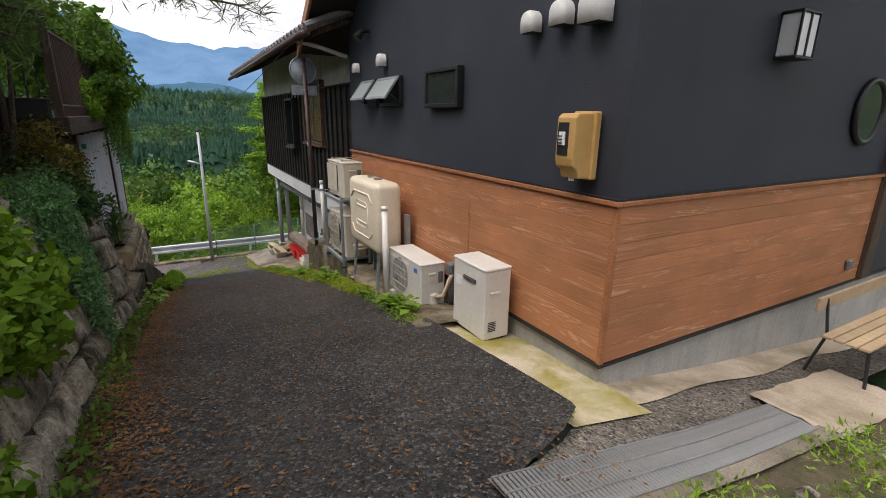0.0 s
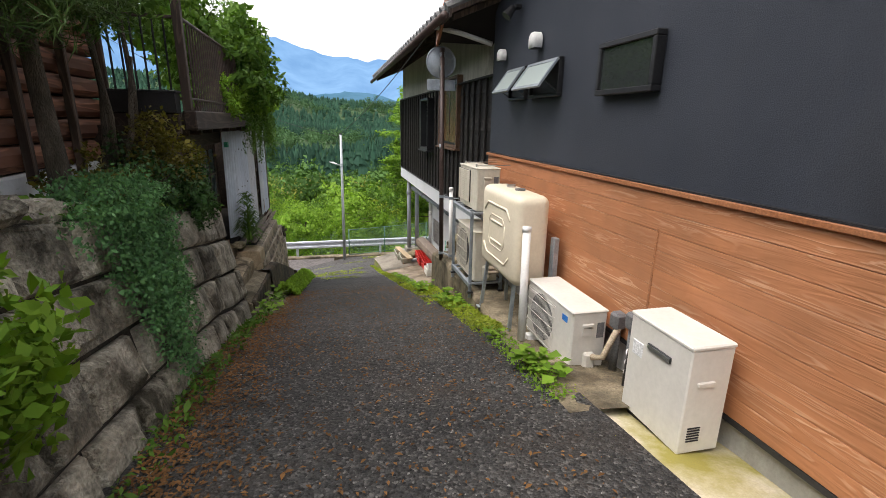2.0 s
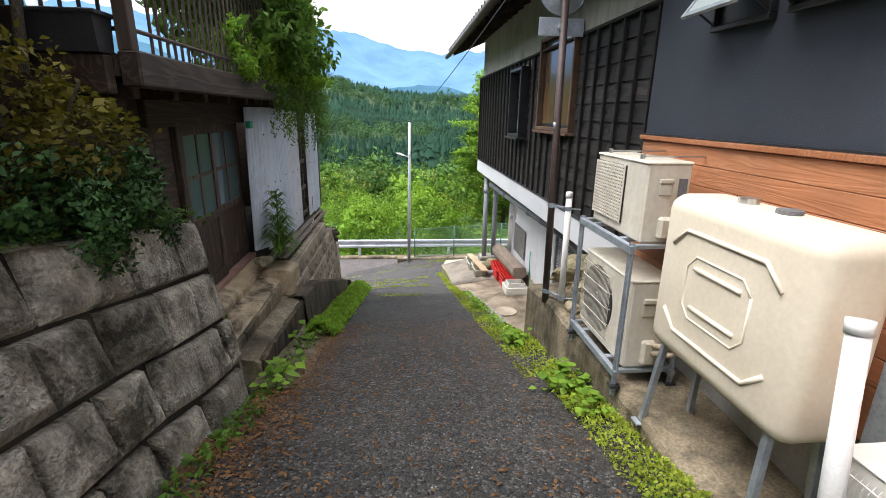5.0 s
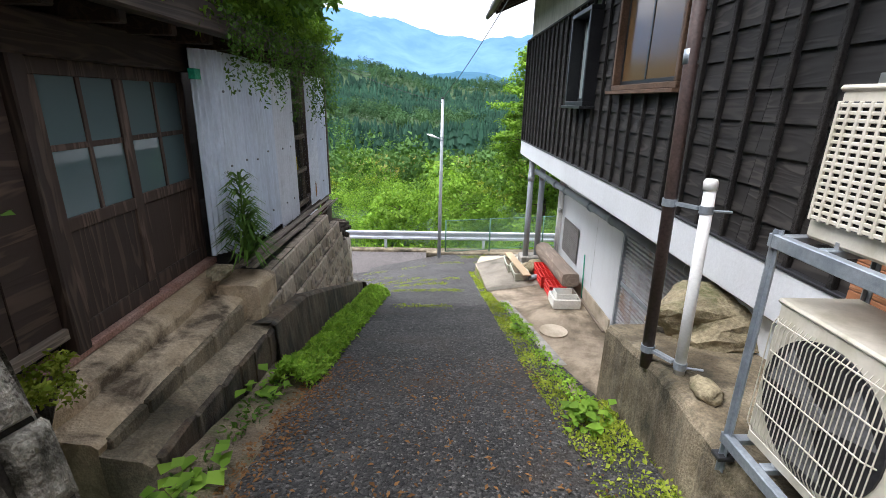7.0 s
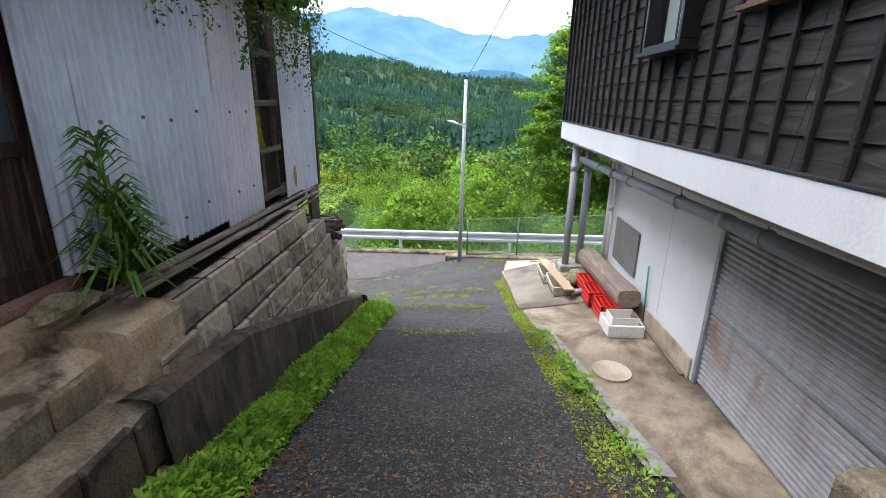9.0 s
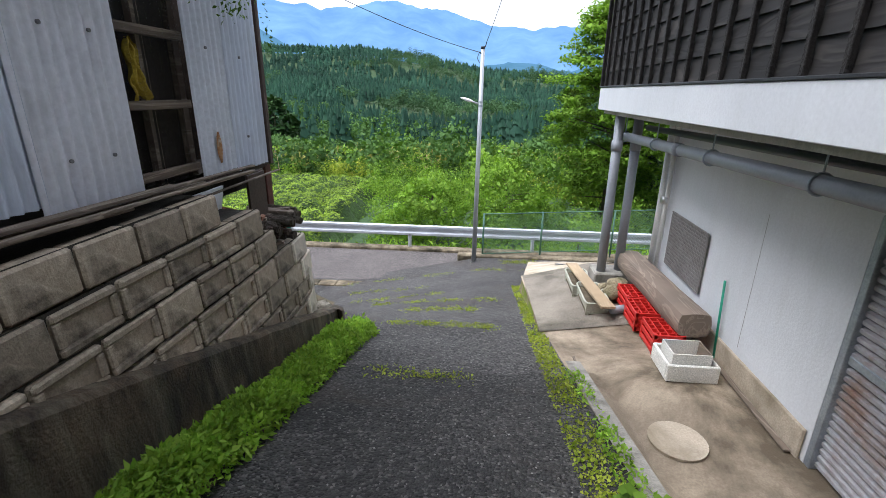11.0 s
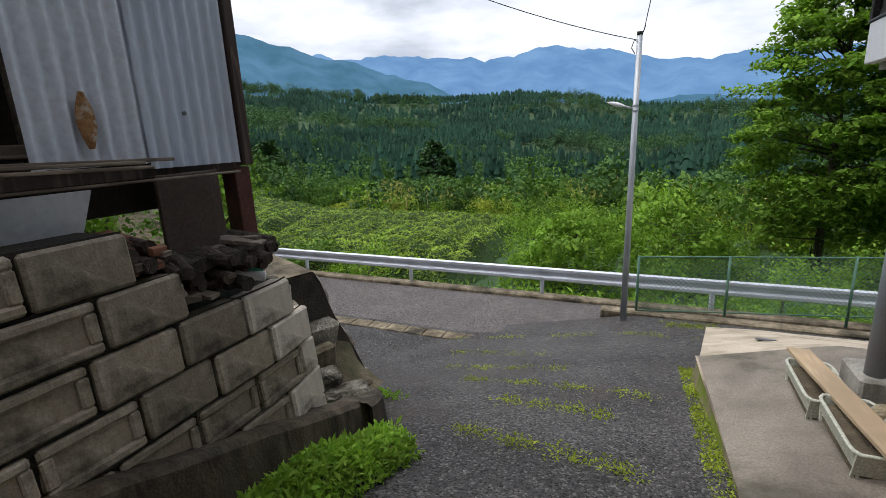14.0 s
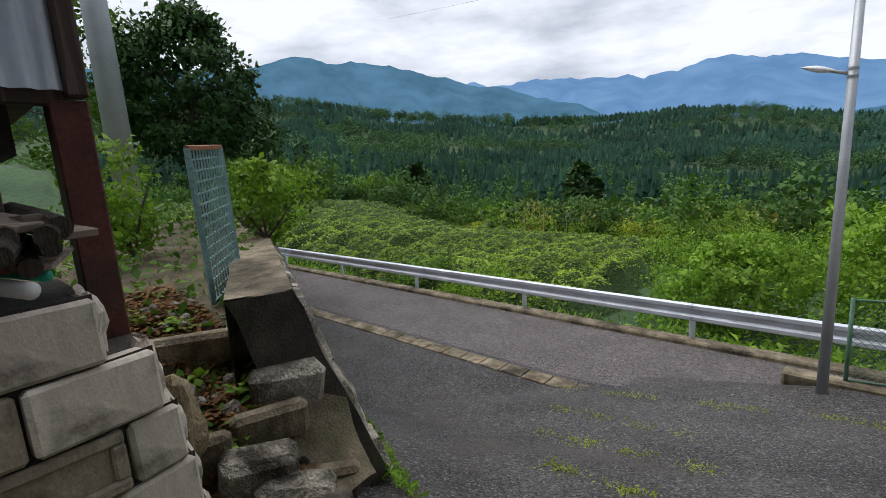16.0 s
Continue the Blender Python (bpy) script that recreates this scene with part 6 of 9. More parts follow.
# ---------------------------------------------------------------- appliances and fittings beside the dark house
def build_water_heater():
    t = thing("water_heater", (2.14, 3.12, -0.30), "white gas water heater standing on the pale concrete", "water heater")
    x0, x1, y0, y1, z0, z1 = 2.075, 2.34, 2.945, 3.445, -0.285, 0.355
    Geo().box(x0, x1, y0, y1, z0, z1 - 0.025, 0.008).obj("body", IVORY, t)
    Geo().box(x0 - 0.006, x1 + 0.004, y0 - 0.005, y1 + 0.005, z1 - 0.027, z1, 0.008).obj("lid", IVORY, t)
    ex = Geo().box(x0 - 0.010, x0 + 0.004, 3.08, 3.27, 0.19, 0.225, 0.004).obj("exhaust_slot", DARK_PLASTIC, t, "dark exhaust slot with chrome louvres")
    for z in (0.198, 0.207, 0.216):
        Geo().box(x0 - 0.014, x0 - 0.008, 3.085, 3.265, z - 0.003, z + 0.003).obj("louvre", STEEL, ex)
    Geo().box(x0 - 0.004, x0 + 0.002, 3.31, 3.40, 0.10, 0.19, 0.002).obj("notice", WHITE_LABEL, t)
    Geo().box(2.13, 2.24, y0 - 0.012, y0 + 0.002, 0.12, 0.15, 0.006).obj("grip", IVORY, t)
    for k in range(6):
        Geo().box(2.12, 2.20, y0 - 0.006, y0 + 0.002, -0.21 + 0.016 * k, -0.203 + 0.016 * k, 0.002).obj("vent_slot", DARK_PLASTIC, t)
    Geo().box(2.10, 2.32, 2.98, 3.41, -0.34, -0.282, 0.006).obj("plinth", DARK_PLASTIC, t)


build_water_heater()


def outdoor_unit(at, L, D, H, mat, label, square=False, badge=True):
    """An air conditioner's outdoor unit: fan side towards -x, pipe end towards -y."""
    t = thing("outdoor_unit", at, label, "air conditioner", "outdoor units")
    x, y, z = at
    Geo().box(x - D / 2, x + D / 2, y - L / 2, y + L / 2, z, z + H - 0.012, 0.012).obj("casing", mat, t)
    Geo().box(x - D / 2 - 0.008, x + D / 2 + 0.004, y - L / 2 - 0.006, y + L / 2 + 0.006, z + H - 0.02, z + H, 0.008).obj("top_plate", mat, t)
    fx = x - D / 2
    cy, cz, r = y + L * 0.14, z + H * 0.5, H * 0.40
    if square:
        yy0, yy1, z0, z1 = y - L * 0.14, y + L * 0.46, z + H * 0.14, z + H * 0.90
        gr = Geo().box(fx - 0.012, fx + 0.003, yy0, yy1, z0, z1, 0.004).obj("grille_recess", DARK_PLASTIC, t)
        n = 17
        for k in range(n):
            zz = z0 + (z1 - z0) * (k + 0.5) / n
            Geo().box(fx - 0.022, fx - 0.012, yy0, yy1, zz - 0.006, zz + 0.006, 0.002).obj("slat", mat, gr)
        for k in range(12):
            yy = yy0 + (yy1 - yy0) * k / 11
            Geo().box(fx - 0.024, fx - 0.014, yy - 0.006, yy + 0.006, z0, z1, 0.002).obj("rib", mat, gr)
    else:
        rec = Geo().disc((fx - 0.002, cy, cz), (1, 0, 0), r, 0.012, 36).obj("fan_opening", DARK_PLASTIC, t)
        for k in range(3):
            a = k * 2.1 + 0.4
            g = Geo()
            g.add([(fx - 0.010, cy + r * 0.15 * math.cos(a), cz + r * 0.15 * math.sin(a)), (fx - 0.012, cy + r * 0.9 * math.cos(a - 0.35), cz + r * 0.9 * math.sin(a - 0.35)), (fx - 0.009, cy + r * 0.92 * math.cos(a + 0.45), cz + r * 0.92 * math.sin(a + 0.45)), (fx - 0.009, cy + r * 0.2 * math.cos(a + 0.9), cz + r * 0.2 * math.sin(a + 0.9))], [(0, 1, 2, 3)])
            g.obj("blade", GREY_PLASTIC, rec)
        Geo().disc((fx - 0.014, cy, cz), (1, 0, 0), r * 0.18, 0.012, 20).obj("hub", GREY_PLASTIC, rec)
        # wire guard: many upright wires, a few level ones, bowed out
        gd = Geo()
        yy0, yy1 = y - L * 0.17, y + L * 0.47
        for k in range(26):
            yy = yy0 + (yy1 - yy0) * k / 25
            gd.tube([(fx - 0.006, yy, z + H * 0.10), (fx - 0.026, yy, z + H * 0.16), (fx - 0.026, yy, z + H * 0.84), (fx - 0.006, yy, z + H * 0.90)], 0.0022, 4)
        for k in range(5):
            zz = z + H * (0.12 + 0.19 * k)
            gd.tube([(fx - 0.010, yy0, zz), (fx - 0.028, yy0 + 0.03, zz), (fx - 0.028, yy1 - 0.03, zz), (fx - 0.010, yy1, zz)], 0.003, 4)
        tagged(gd.obj("wire_guard", mat, t), kind="stuff")
    if badge:
        Geo().box(fx - 0.004, fx + 0.001, y - L * 0.40, y - L * 0.30, z + H * 0.76, z + H * 0.86, 0.001).obj("badge", BLUE, t, "blue badge")
    ye = y - L / 2
    Geo().box(x - D * 0.22, x + D * 0.10, ye - 0.018, ye + 0.002, z + H * 0.74, z + H * 0.80, 0.007).obj("grip", mat, t)
    Geo().box(x - D * 0.20, x + D * 0.08, ye - 0.010, ye + 0.002, z + H * 0.60, z + H * 0.73, 0.004).obj("hand_recess", mat, t)
    Geo().box(x - D * 0.16, x + D * 0.16, ye - 0.05, ye + 0.002, z + H * 0.06, z + H * 0.34, 0.016).obj("valve_cover", mat, t)
    Geo().box(x + D * 0.22, x + D * 0.42, ye - 0.003, ye + 0.001, z + H * 0.55, z + H * 0.80, 0.001).obj("rating_label", GREY_PLASTIC, t, "grey rating label")
    return t


u1 = outdoor_unit((2.19, 4.46, -0.42), 0.80, 0.29, 0.50, IVORY, "ivory air conditioner outdoor unit on white plastic feet")
for y in (4.18, 4.76):
    for x in (2.06, 2.31):
        Geo().prism([(y - 0.05, -0.50), (y - 0.035, -0.42), (y + 0.035, -0.42), (y + 0.05, -0.50)], "x", x - 0.06, x + 0.06).obj("foot", WHITE_PVC, u1, "white plastic foot")
Geo().tube([(2.20, 4.02, -0.28), (2.26, 3.96, -0.26), (2.33, 3.95, -0.08), (2.38, 3.96, 0.0)], 0.024, 8).obj("pipe_lagging", TAPE, u1, "taped pipe bundle", smooth=True)

rack = thing("unit_rack", (2.09, 6.61, -0.62), "galvanised steel rack carrying two outdoor units", "rack")
for x in (1.90, 2.29):
    for y in (6.22, 7.02):
        leg = Geo().box(x - 0.02, x + 0.02, y - 0.002, y + 0.002, -0.62, 0.44)
        leg.box(x - 0.002 if x < 2 else x - 0.002, x + 0.002, y - 0.02, y + 0.02, -0.62, 0.44)
        lo = leg.obj("leg", GALV, rack)
        Geo().box(x - 0.035, x + 0.035, y - 0.03, y + 0.03, -0.557, -0.535, 0.004).obj("foot_plate", DARK_PLASTIC, lo)
for z in (-0.46, 0.40):
    for x in (1.90, 2.29):
        Geo().box(x - 0.018, x + 0.018, 6.20, 7.04, z - 0.025, z + 0.025, 0.003).obj("side_rail", GALV, rack)
    for y in (6.24, 6.42, 6.84, 7.0):
        Geo().box(1.92, 2.27, y - 0.02, y + 0.02, z + 0.0, z + 0.026, 0.003).obj("cross_rail", GALV, rack)
    for y in (6.42, 6.84):
        Geo().tube([(1.97, y, z + 0.026), (1.97, y, z + 0.050)], 0.014, 6).obj("bolt", STEEL, rack)
outdoor_unit((2.10, 6.62, 0.428), 0.72, 0.28, 0.50, IVORY_DIRTY, "aged ivory outdoor unit on the rack's upper level", True, False)
u3 = outdoor_unit((2.10, 6.62, -0.432), 0.76, 0.29, 0.62, IVORY_DIRTY, "mossy ivory outdoor unit on the rack's lower level", False, False)
for dz in (0.0, 0.05):
    Geo().tube([(2.12, 6.20, -0.30 + dz), (2.2, 6.12, -0.28 + dz), (2.30, 6.1, -0.2 + dz), (2.41, 6.1, -0.1)], 0.02, 8).obj("pipe_lagging", TAPE, u3, "taped pipe", smooth=True)
br = thing("wall_bracket", (2.30, 6.6, 0.94), "thin steel stay holding the upper unit to the wall", "bracket")
for y in (6.42, 6.88):
    Geo().tube([(2.0, y, 0.945), (2.42, y, 0.945)], 0.006, 6).obj("stay_rod", STEEL, br)
    Geo().box(1.99, 2.01, y - 0.015, y + 0.015, 0.90, 0.96, 0.002).obj("clip", STEEL, br)


def build_tank():
    t = thing("oil_tank", (2.10, 5.48, -0.60), "cream steel heating oil tank on short legs", "oil tank")
    x0, x1, y0, y1, z0, z1 = 1.93, 2.27, 4.98, 5.98, -0.06, 0.80
    bm = bmesh.new()
    bmesh.ops.create_cube(bm, size=1.0)
    for v in bm.verts:
        v.co = Vector(((x0 + x1) / 2 + v.co.x * (x1 - x0), (y0 + y1) / 2 + v.co.y * (y1 - y0), (z0 + z1) / 2 + v.co.z * (z1 - z0)))
    bmesh.ops.bevel(bm, geom=bm.edges[:], offset=0.085, segments=5, profile=0.5, affect="EDGES")
    me = bpy.data.meshes.new("shell")
    bm.to_mesh(me)
    bm.free()
    me.transform(Matrix.Translation(-Vector(t.location)))
    me.materials.append(TANK)
    me.shade_smooth()
    ob = new("shell", me)
    ob.parent = t
    fx = x0 - 0.004
    yc, zc = (y0 + y1) / 2, (z0 + z1) / 2
    def rib(pts, r=0.012):
        Geo().tube([(fx + 0.004, yc + a, zc + b) for a, b in pts], r, 8).obj("pressed_rib", TANK, t, smooth=True)
    rib([(-0.36, 0.18), (-0.26, 0.27), (0.26, 0.27), (0.36, 0.18)])
    rib([(-0.36, -0.18), (-0.26, -0.27), (0.26, -0.27), (0.36, -0.18)])
    rib([(-0.16, 0.10), (0.16, 0.10)])
    rib([(-0.16, -0.10), (0.16, -0.10)])
    rib([(-0.22, 0.10), (-0.16, 0.16), (0.16, 0.16), (0.22, 0.10), (0.22, -0.10), (0.16, -0.16), (-0.16, -0.16), (-0.22, -0.10), (-0.22, 0.10)], 0.006)
    Geo().disc((2.12, 5.62, 0.812), (0, 0, 1), 0.045, 0.03, 16).obj("filler_cap", STEEL, t)
    Geo().disc((2.12, 5.38, 0.808), (0, 0, 1), 0.05, 0.02, 16).obj("gauge", GREY_PLASTIC, t)
    for y, dy in ((5.10, -0.04), (5.86, 0.06)):
        for x, dx in ((2.0, -0.05), (2.22, 0.03)):
            l = Geo().tube([(x, y, 0.05), (x + dx, y + dy, -0.60)], 0.022, 4).obj("leg", GALV, t)
            Geo().box(x + dx - 0.05, x + dx + 0.05, y + dy - 0.04, y + dy + 0.04, -0.615, -0.60, 0.003).obj("foot_plate", GALV, l)
    Geo().box(2.29, 2.34, 4.92, 5.00, -0.55, 0.42, 0.004).obj("side_bracket", GALV, t, "galvanised side bracket")


build_tank()

p1 = thing("bollard_pipe", (1.94, 4.74, -0.42), "white plastic pipe standing beside the lane", "pipe", "white pipes by the lane")
Geo().tube([(1.925, 4.70, -0.44), (1.985, 4.86, 0.53)], 0.036, 14).obj("shaft", WHITE_PVC, p1, smooth=True)
Geo().tube([(1.984, 4.857, 0.51), (1.988, 4.867, 0.56)], 0.041, 14).obj("cap", WHITE_PVC, p1, smooth=True)
p2 = thing("bollard_pipe", (2.02, 7.64, -0.62), "white plastic pipe strapped to the mirror pole", "pipe", "white pipes by the lane")
Geo().tube([(2.02, 7.64, -0.62), (2.03, 7.70, 0.47)], 0.029, 14).obj("shaft", WHITE_PVC, p2, smooth=True)
Geo().tube([(2.03, 7.70, 0.455), (2.03, 7.705, 0.50), (2.03, 7.705, 0.512)], [0.034, 0.034, 0.026], 14).obj("cap", WHITE_PVC, p2, smooth=True)

mp_ = thing("traffic_mirror", (1.93, 7.85, -0.62), "round traffic mirror on a brown pole, seen from behind", "traffic mirror")
Geo().tube([(1.925, 7.83, -0.62), (1.925, 7.95, 2.42)], 0.033, 14).obj("pole", BROWN_STEEL, mp_, smooth=True)
Geo().tube([(1.925, 7.90, 1.05), (1.925, 7.903, 1.12)], 0.036, 14).obj("sleeve", GALV, mp_, smooth=True)
bk = Geo()
bk.grid(32, 6, lambda u, v: (1.925 + 0.20 * v * math.cos(2 * math.pi * u), 8.02 - 0.04 * (1 - v * v), 2.24 + 0.20 * v * math.sin(2 * math.pi * u)))
bk.obj("mirror_back", GALV, mp_, "grey metal mirror back", smooth=True)
Geo().tube([(1.925 + 0.205 * math.cos(a), 8.02, 2.24 + 0.205 * math.sin(a)) for a in np.linspace(0, 2 * math.pi, 33)], 0.012, 6, False).obj("rim", GALV, mp_, smooth=True)
Geo().box(1.72, 2.13, 7.995, 8.005, 1.86, 2.01, 0.003).obj("notice_plate", GALV, mp_, "plain metal plate seen from behind")
for z in (1.93, 2.16, 2.33):
    Geo().tube([(1.925, 7.92, z), (1.925, 8.0, z)], 0.04, 10).obj("clamp", GALV, mp_)
for z, y, px, py in ((-0.50, 7.835, 2.022, 7.647), (0.36, 7.868, 2.028, 7.695)):
    g = Geo().tube([(1.925, y, z - 0.02), (1.925, y, z + 0.02)], 0.039, 14)
    g.tube([(px, py, z - 0.02), (px, py, z + 0.02)], 0.034, 14)
    dx, dy = px - 1.925, py - y
    for w in (-0.4, 0.4):
        ox, oy = -dy * w * 0.12, dx * w * 0.12
        g.tube([(1.925 + ox + 0.2 * dx, y + oy + 0.2 * dy, z), (px + ox - 0.2 * dx, py + oy - 0.2 * dy, z)], 0.012, 4)
    g.tube([(px + 0.02, py - 0.03, z), (px + 0.10, py - 0.05, z)], 0.007, 6)
    g.obj("strap", GALV, mp_, "galvanised clamp strap")
solo(rock_geo((2.85, 8.22, -0.50), (0.66, 0.34, 0.26), 2, 18), "rock", ROCK, "big mossy brown rock on the concrete ledge", "rock", smooth=False)
solo(rock_geo((2.06, 7.45, -0.52), (0.07, 0.10, 0.05), 9), "rock", ROCK, "small stone at the foot of the white pipe", "rock", smooth=True)

for y, z in ((3.98, 0.03), (3.80, 0.10)):
    b = thing("pipe_cover", (2.39, y, z - 0.08), "grey plastic pipe entry cover on the siding", "pipe cover", "pipe covers")
    Geo().box(2.32, 2.42, y - 0.05, y + 0.05, z - 0.07, z + 0.06, 0.02).obj("hood", GREY_PLASTIC, b)
    Geo().tube([(2.37, y, z - 0.06), (2.37, y, -0.42)], 0.03, 10).obj("conduit", GREY_PLASTIC, b, smooth=True)
hose = Geo().tube([(2.30 + 0.05 * math.cos(a * 1.0), 3.66 + 0.06 * math.sin(a), -0.05 - 0.012 * a) for a in np.linspace(0, 20, 60)], 0.006, 6)
solo(hose, "cable_coil", WHITE_PVC, "loose coil of thin white cable by the heater", "cable", smooth=True)
hose = Geo().tube([(2.22, 3.40, -0.12), (2.22, 3.52, -0.02), (2.24, 3.62, 0.0), (2.26, 3.66, -0.15), (2.26, 3.67, -0.40)], 0.022, 10)
solo(hose, "black_hose", DARK_PLASTIC, "black lagged pipe bending into the ground", "pipe", smooth=True)


def build_meter():
    t = thing("meter_box", (2.32, 2.32, 1.18), "ochre plastic electricity meter box on the black wall", "meter box")
    body = Geo()
    body.prism([(2.415, 1.17), (2.27, 1.17), (2.255, 1.22), (2.215, 1.25), (2.205, 1.30), (2.205, 1.56), (2.235, 1.585), (2.415, 1.59)], "y", 2.22, 2.385)
    o = body.obj("case", OCHRE, t)
    m = o.modifiers.new("round", "BEVEL")
    m.width, m.segments, m.limit_method = 0.012, 3, "ANGLE"
    w = Geo().box(2.196, 2.208, 2.27, 2.365, 1.32, 1.53, 0.004).obj("window", DARK_PLASTIC, t, "dark viewing window")
    Geo().box(2.188, 2.197, 2.29, 2.345, 1.385, 1.47, 0.002).obj("dial_plate", WHITE_LABEL, w)
    for k in range(3):
        Geo().box(2.183, 2.189, 2.31, 2.35, 1.395 + 0.022 * k, 1.402 + 0.022 * k).obj("mark", DARK_PLASTIC, w)
    Geo().disc((2.30, 2.31, 1.165), (0, 0, 1), 0.02, 0.03, 10).obj("cable_gland", WHITE_PVC, t)
    Geo().box(2.36, 2.419, 2.20, 2.405, 1.16, 1.60, 0.01).obj("back_plate", OCHRE, t)


build_meter()


def vent_hood(y, z, r):
    t = thing("vent_hood", (2.40, y, z), "white metal vent hood on the black wall", "vent", "wall vents")
    def arch(k):
        return [(y + k * r * math.cos(q), z + k * r * math.sin(q)) for q in np.linspace(0, math.pi, 13)] + [(y - k * r, z - r), (y + k * r, z - r)]
    g = Geo()
    rows = [(2.419, 1.0), (2.418 - 0.8 * r, 1.0), (2.418 - 1.15 * r, 0.86), (2.418 - 1.3 * r, 0.55)]
    n = 15
    g.add([(xx, *q) for xx, k in rows for q in arch(k)], [(i * n + j, i * n + (j + 1) % n, (i + 1) * n + (j + 1) % n, (i + 1) * n + j) for i in range(3) for j in range(n)] + [tuple(3 * n + j for j in range(n))])
    g.obj("hood", WHITE_PVC, t, smooth=True)
    Geo().box(2.418 - 1.0 * r, 2.41, y - r * 0.85, y + r * 0.85, z - 1.06 * r, z - 1.0 * r).obj("grille", DARK_PLASTIC, t)


for y, z, r in ((6.80, 2.21, 0.065), (5.83, 2.23, 0.075), (2.93, 2.23, 0.075), (2.61, 2.24, 0.08), (2.30, 2.23, 0.10)):
    vent_hood(y, z, r)

wl2 = thing("wall_lamp", (4.14, 1.95, 2.0), "square wall lamp with milk glass and black frame", "wall lamp")
Geo().box(3.94, 4.18, 1.88, 2.015, 2.01, 2.30, 0.008).obj("shade", MILK, wl2)
for x in (3.935, 4.06, 4.185):
    Geo().box(x - 0.008, x + 0.008, 1.868, 1.884, 2.0, 2.31, 0.003).obj("bar", FRAME_BLACK, wl2)
for z in (2.002, 2.308):
    Geo().box(3.925, 4.195, 1.866, 2.015, z - 0.008, z + 0.008, 0.003).obj("frame_edge", FRAME_BLACK, wl2)
sp = thing("security_light", (2.38, 6.38, 2.62), "small black security light under the verge", "lamp")
Geo().box(2.34, 2.42, 6.33, 6.43, 2.62, 2.66, 0.006).obj("arm", FRAME_BLACK, sp)
Geo().tube([(2.34, 6.38, 2.64), (2.26, 6.38, 2.54)], [0.035, 0.06], 12).obj("head", FRAME_BLACK, sp)
so_ = solo(Geo().box(6.05, 6.16, 1.95, 1.996, 0.04, 0.15, 0.015), "socket_cover", GREY_PLASTIC, "grey weatherproof socket on the siding", "socket")


def build_bench():
    t = thing("bench", (5.2, 1.4, -0.62), "wooden slat bench with black steel frame by the house", "bench")
    zt = -0.17
    for k in range(4):
        y = 1.20 + 0.085 * k
        Geo().box(4.55, 6.1, y, y + 0.075, zt - 0.025, zt, 0.006).obj("seat_slat", PALE_WOOD, t)
    Geo().box(4.52, 6.1, 1.58, 1.605, 0.02, 0.14, 0.006).obj("back_slat", PALE_WOOD, t)
    for x in (4.67, 6.0):
        g = front_ground(x, 1.4)
        Geo().tube([(x, 1.24, zt - 0.03), (x, 1.20, g)], 0.013, 6).obj("leg", DARK_PLASTIC, t)
        Geo().tube([(x, 1.59, 0.12), (x, 1.53, zt - 0.03), (x, 1.63, g)], 0.013, 6).obj("leg", DARK_PLASTIC, t)
        Geo().tube([(x, 1.23, zt - 0.035), (x, 1.54, zt - 0.035)], 0.013, 6).obj("bearer", DARK_PLASTIC, t)


build_bench()


# ---------------------------------------------------------------- yard clutter
def build_crate(x, y, z):
    t = thing("bottle_crate", (x, y, z), "red plastic bottle crate lying in the yard", "crate", "red crates")
    L, W, H = 0.42, 0.32, 0.24
    for s in (-1, 1):
        for k in range(3):
            zz = z + 0.015 + k * 0.085
            Geo().box(x - W / 2, x + W / 2, y + s * (L / 2 - 0.008) - 0.008, y + s * (L / 2 - 0.008) + 0.008, zz, zz + 0.05, 0.004).obj("side_bar", CRATE, t)
            Geo().box(x + s * (W / 2 - 0.008) - 0.008, x + s * (W / 2 - 0.008) + 0.008, y - L / 2 + 0.016, y + L / 2 - 0.016, zz, zz + 0.05, 0.004).obj("side_bar", CRATE, t)
        for s2 in (-1, 1):
            Geo().box(x + s * (W / 2 - 0.02) - 0.02, x + s * (W / 2 - 0.02) + 0.02, y + s2 * (L / 2 - 0.02) - 0.02, y + s2 * (L / 2 - 0.02) + 0.02, z, z + H, 0.006).obj("corner_post", CRATE, t)
    for k in range(1, 5):
        Geo().box(x - W / 2 + 0.016, x + W / 2 - 0.016, y - L / 2 + L * k / 5 - 0.005, y - L / 2 + L * k / 5 + 0.005, z + 0.10, z + H - 0.015).obj("divider", CRATE, t)
    for k in range(1, 4):
        Geo().box(x - W / 2 + W * k / 4 - 0.005, x - W / 2 + W * k / 4 + 0.005, y - L / 2 + 0.016, y + L / 2 - 0.016, z + 0.10, z + H - 0.015).obj("divider", CRATE, t)
    Geo().box(x - W / 2 + 0.01, x + W / 2 - 0.01, y - L / 2 + 0.01, y + L / 2 - 0.01, z + 0.005, z + 0.02).obj("base", CRATE, t)


for x, y in ((2.92, 13.55), (2.88, 14.05), (2.90, 14.50)):
    build_crate(x, y, -2.62)

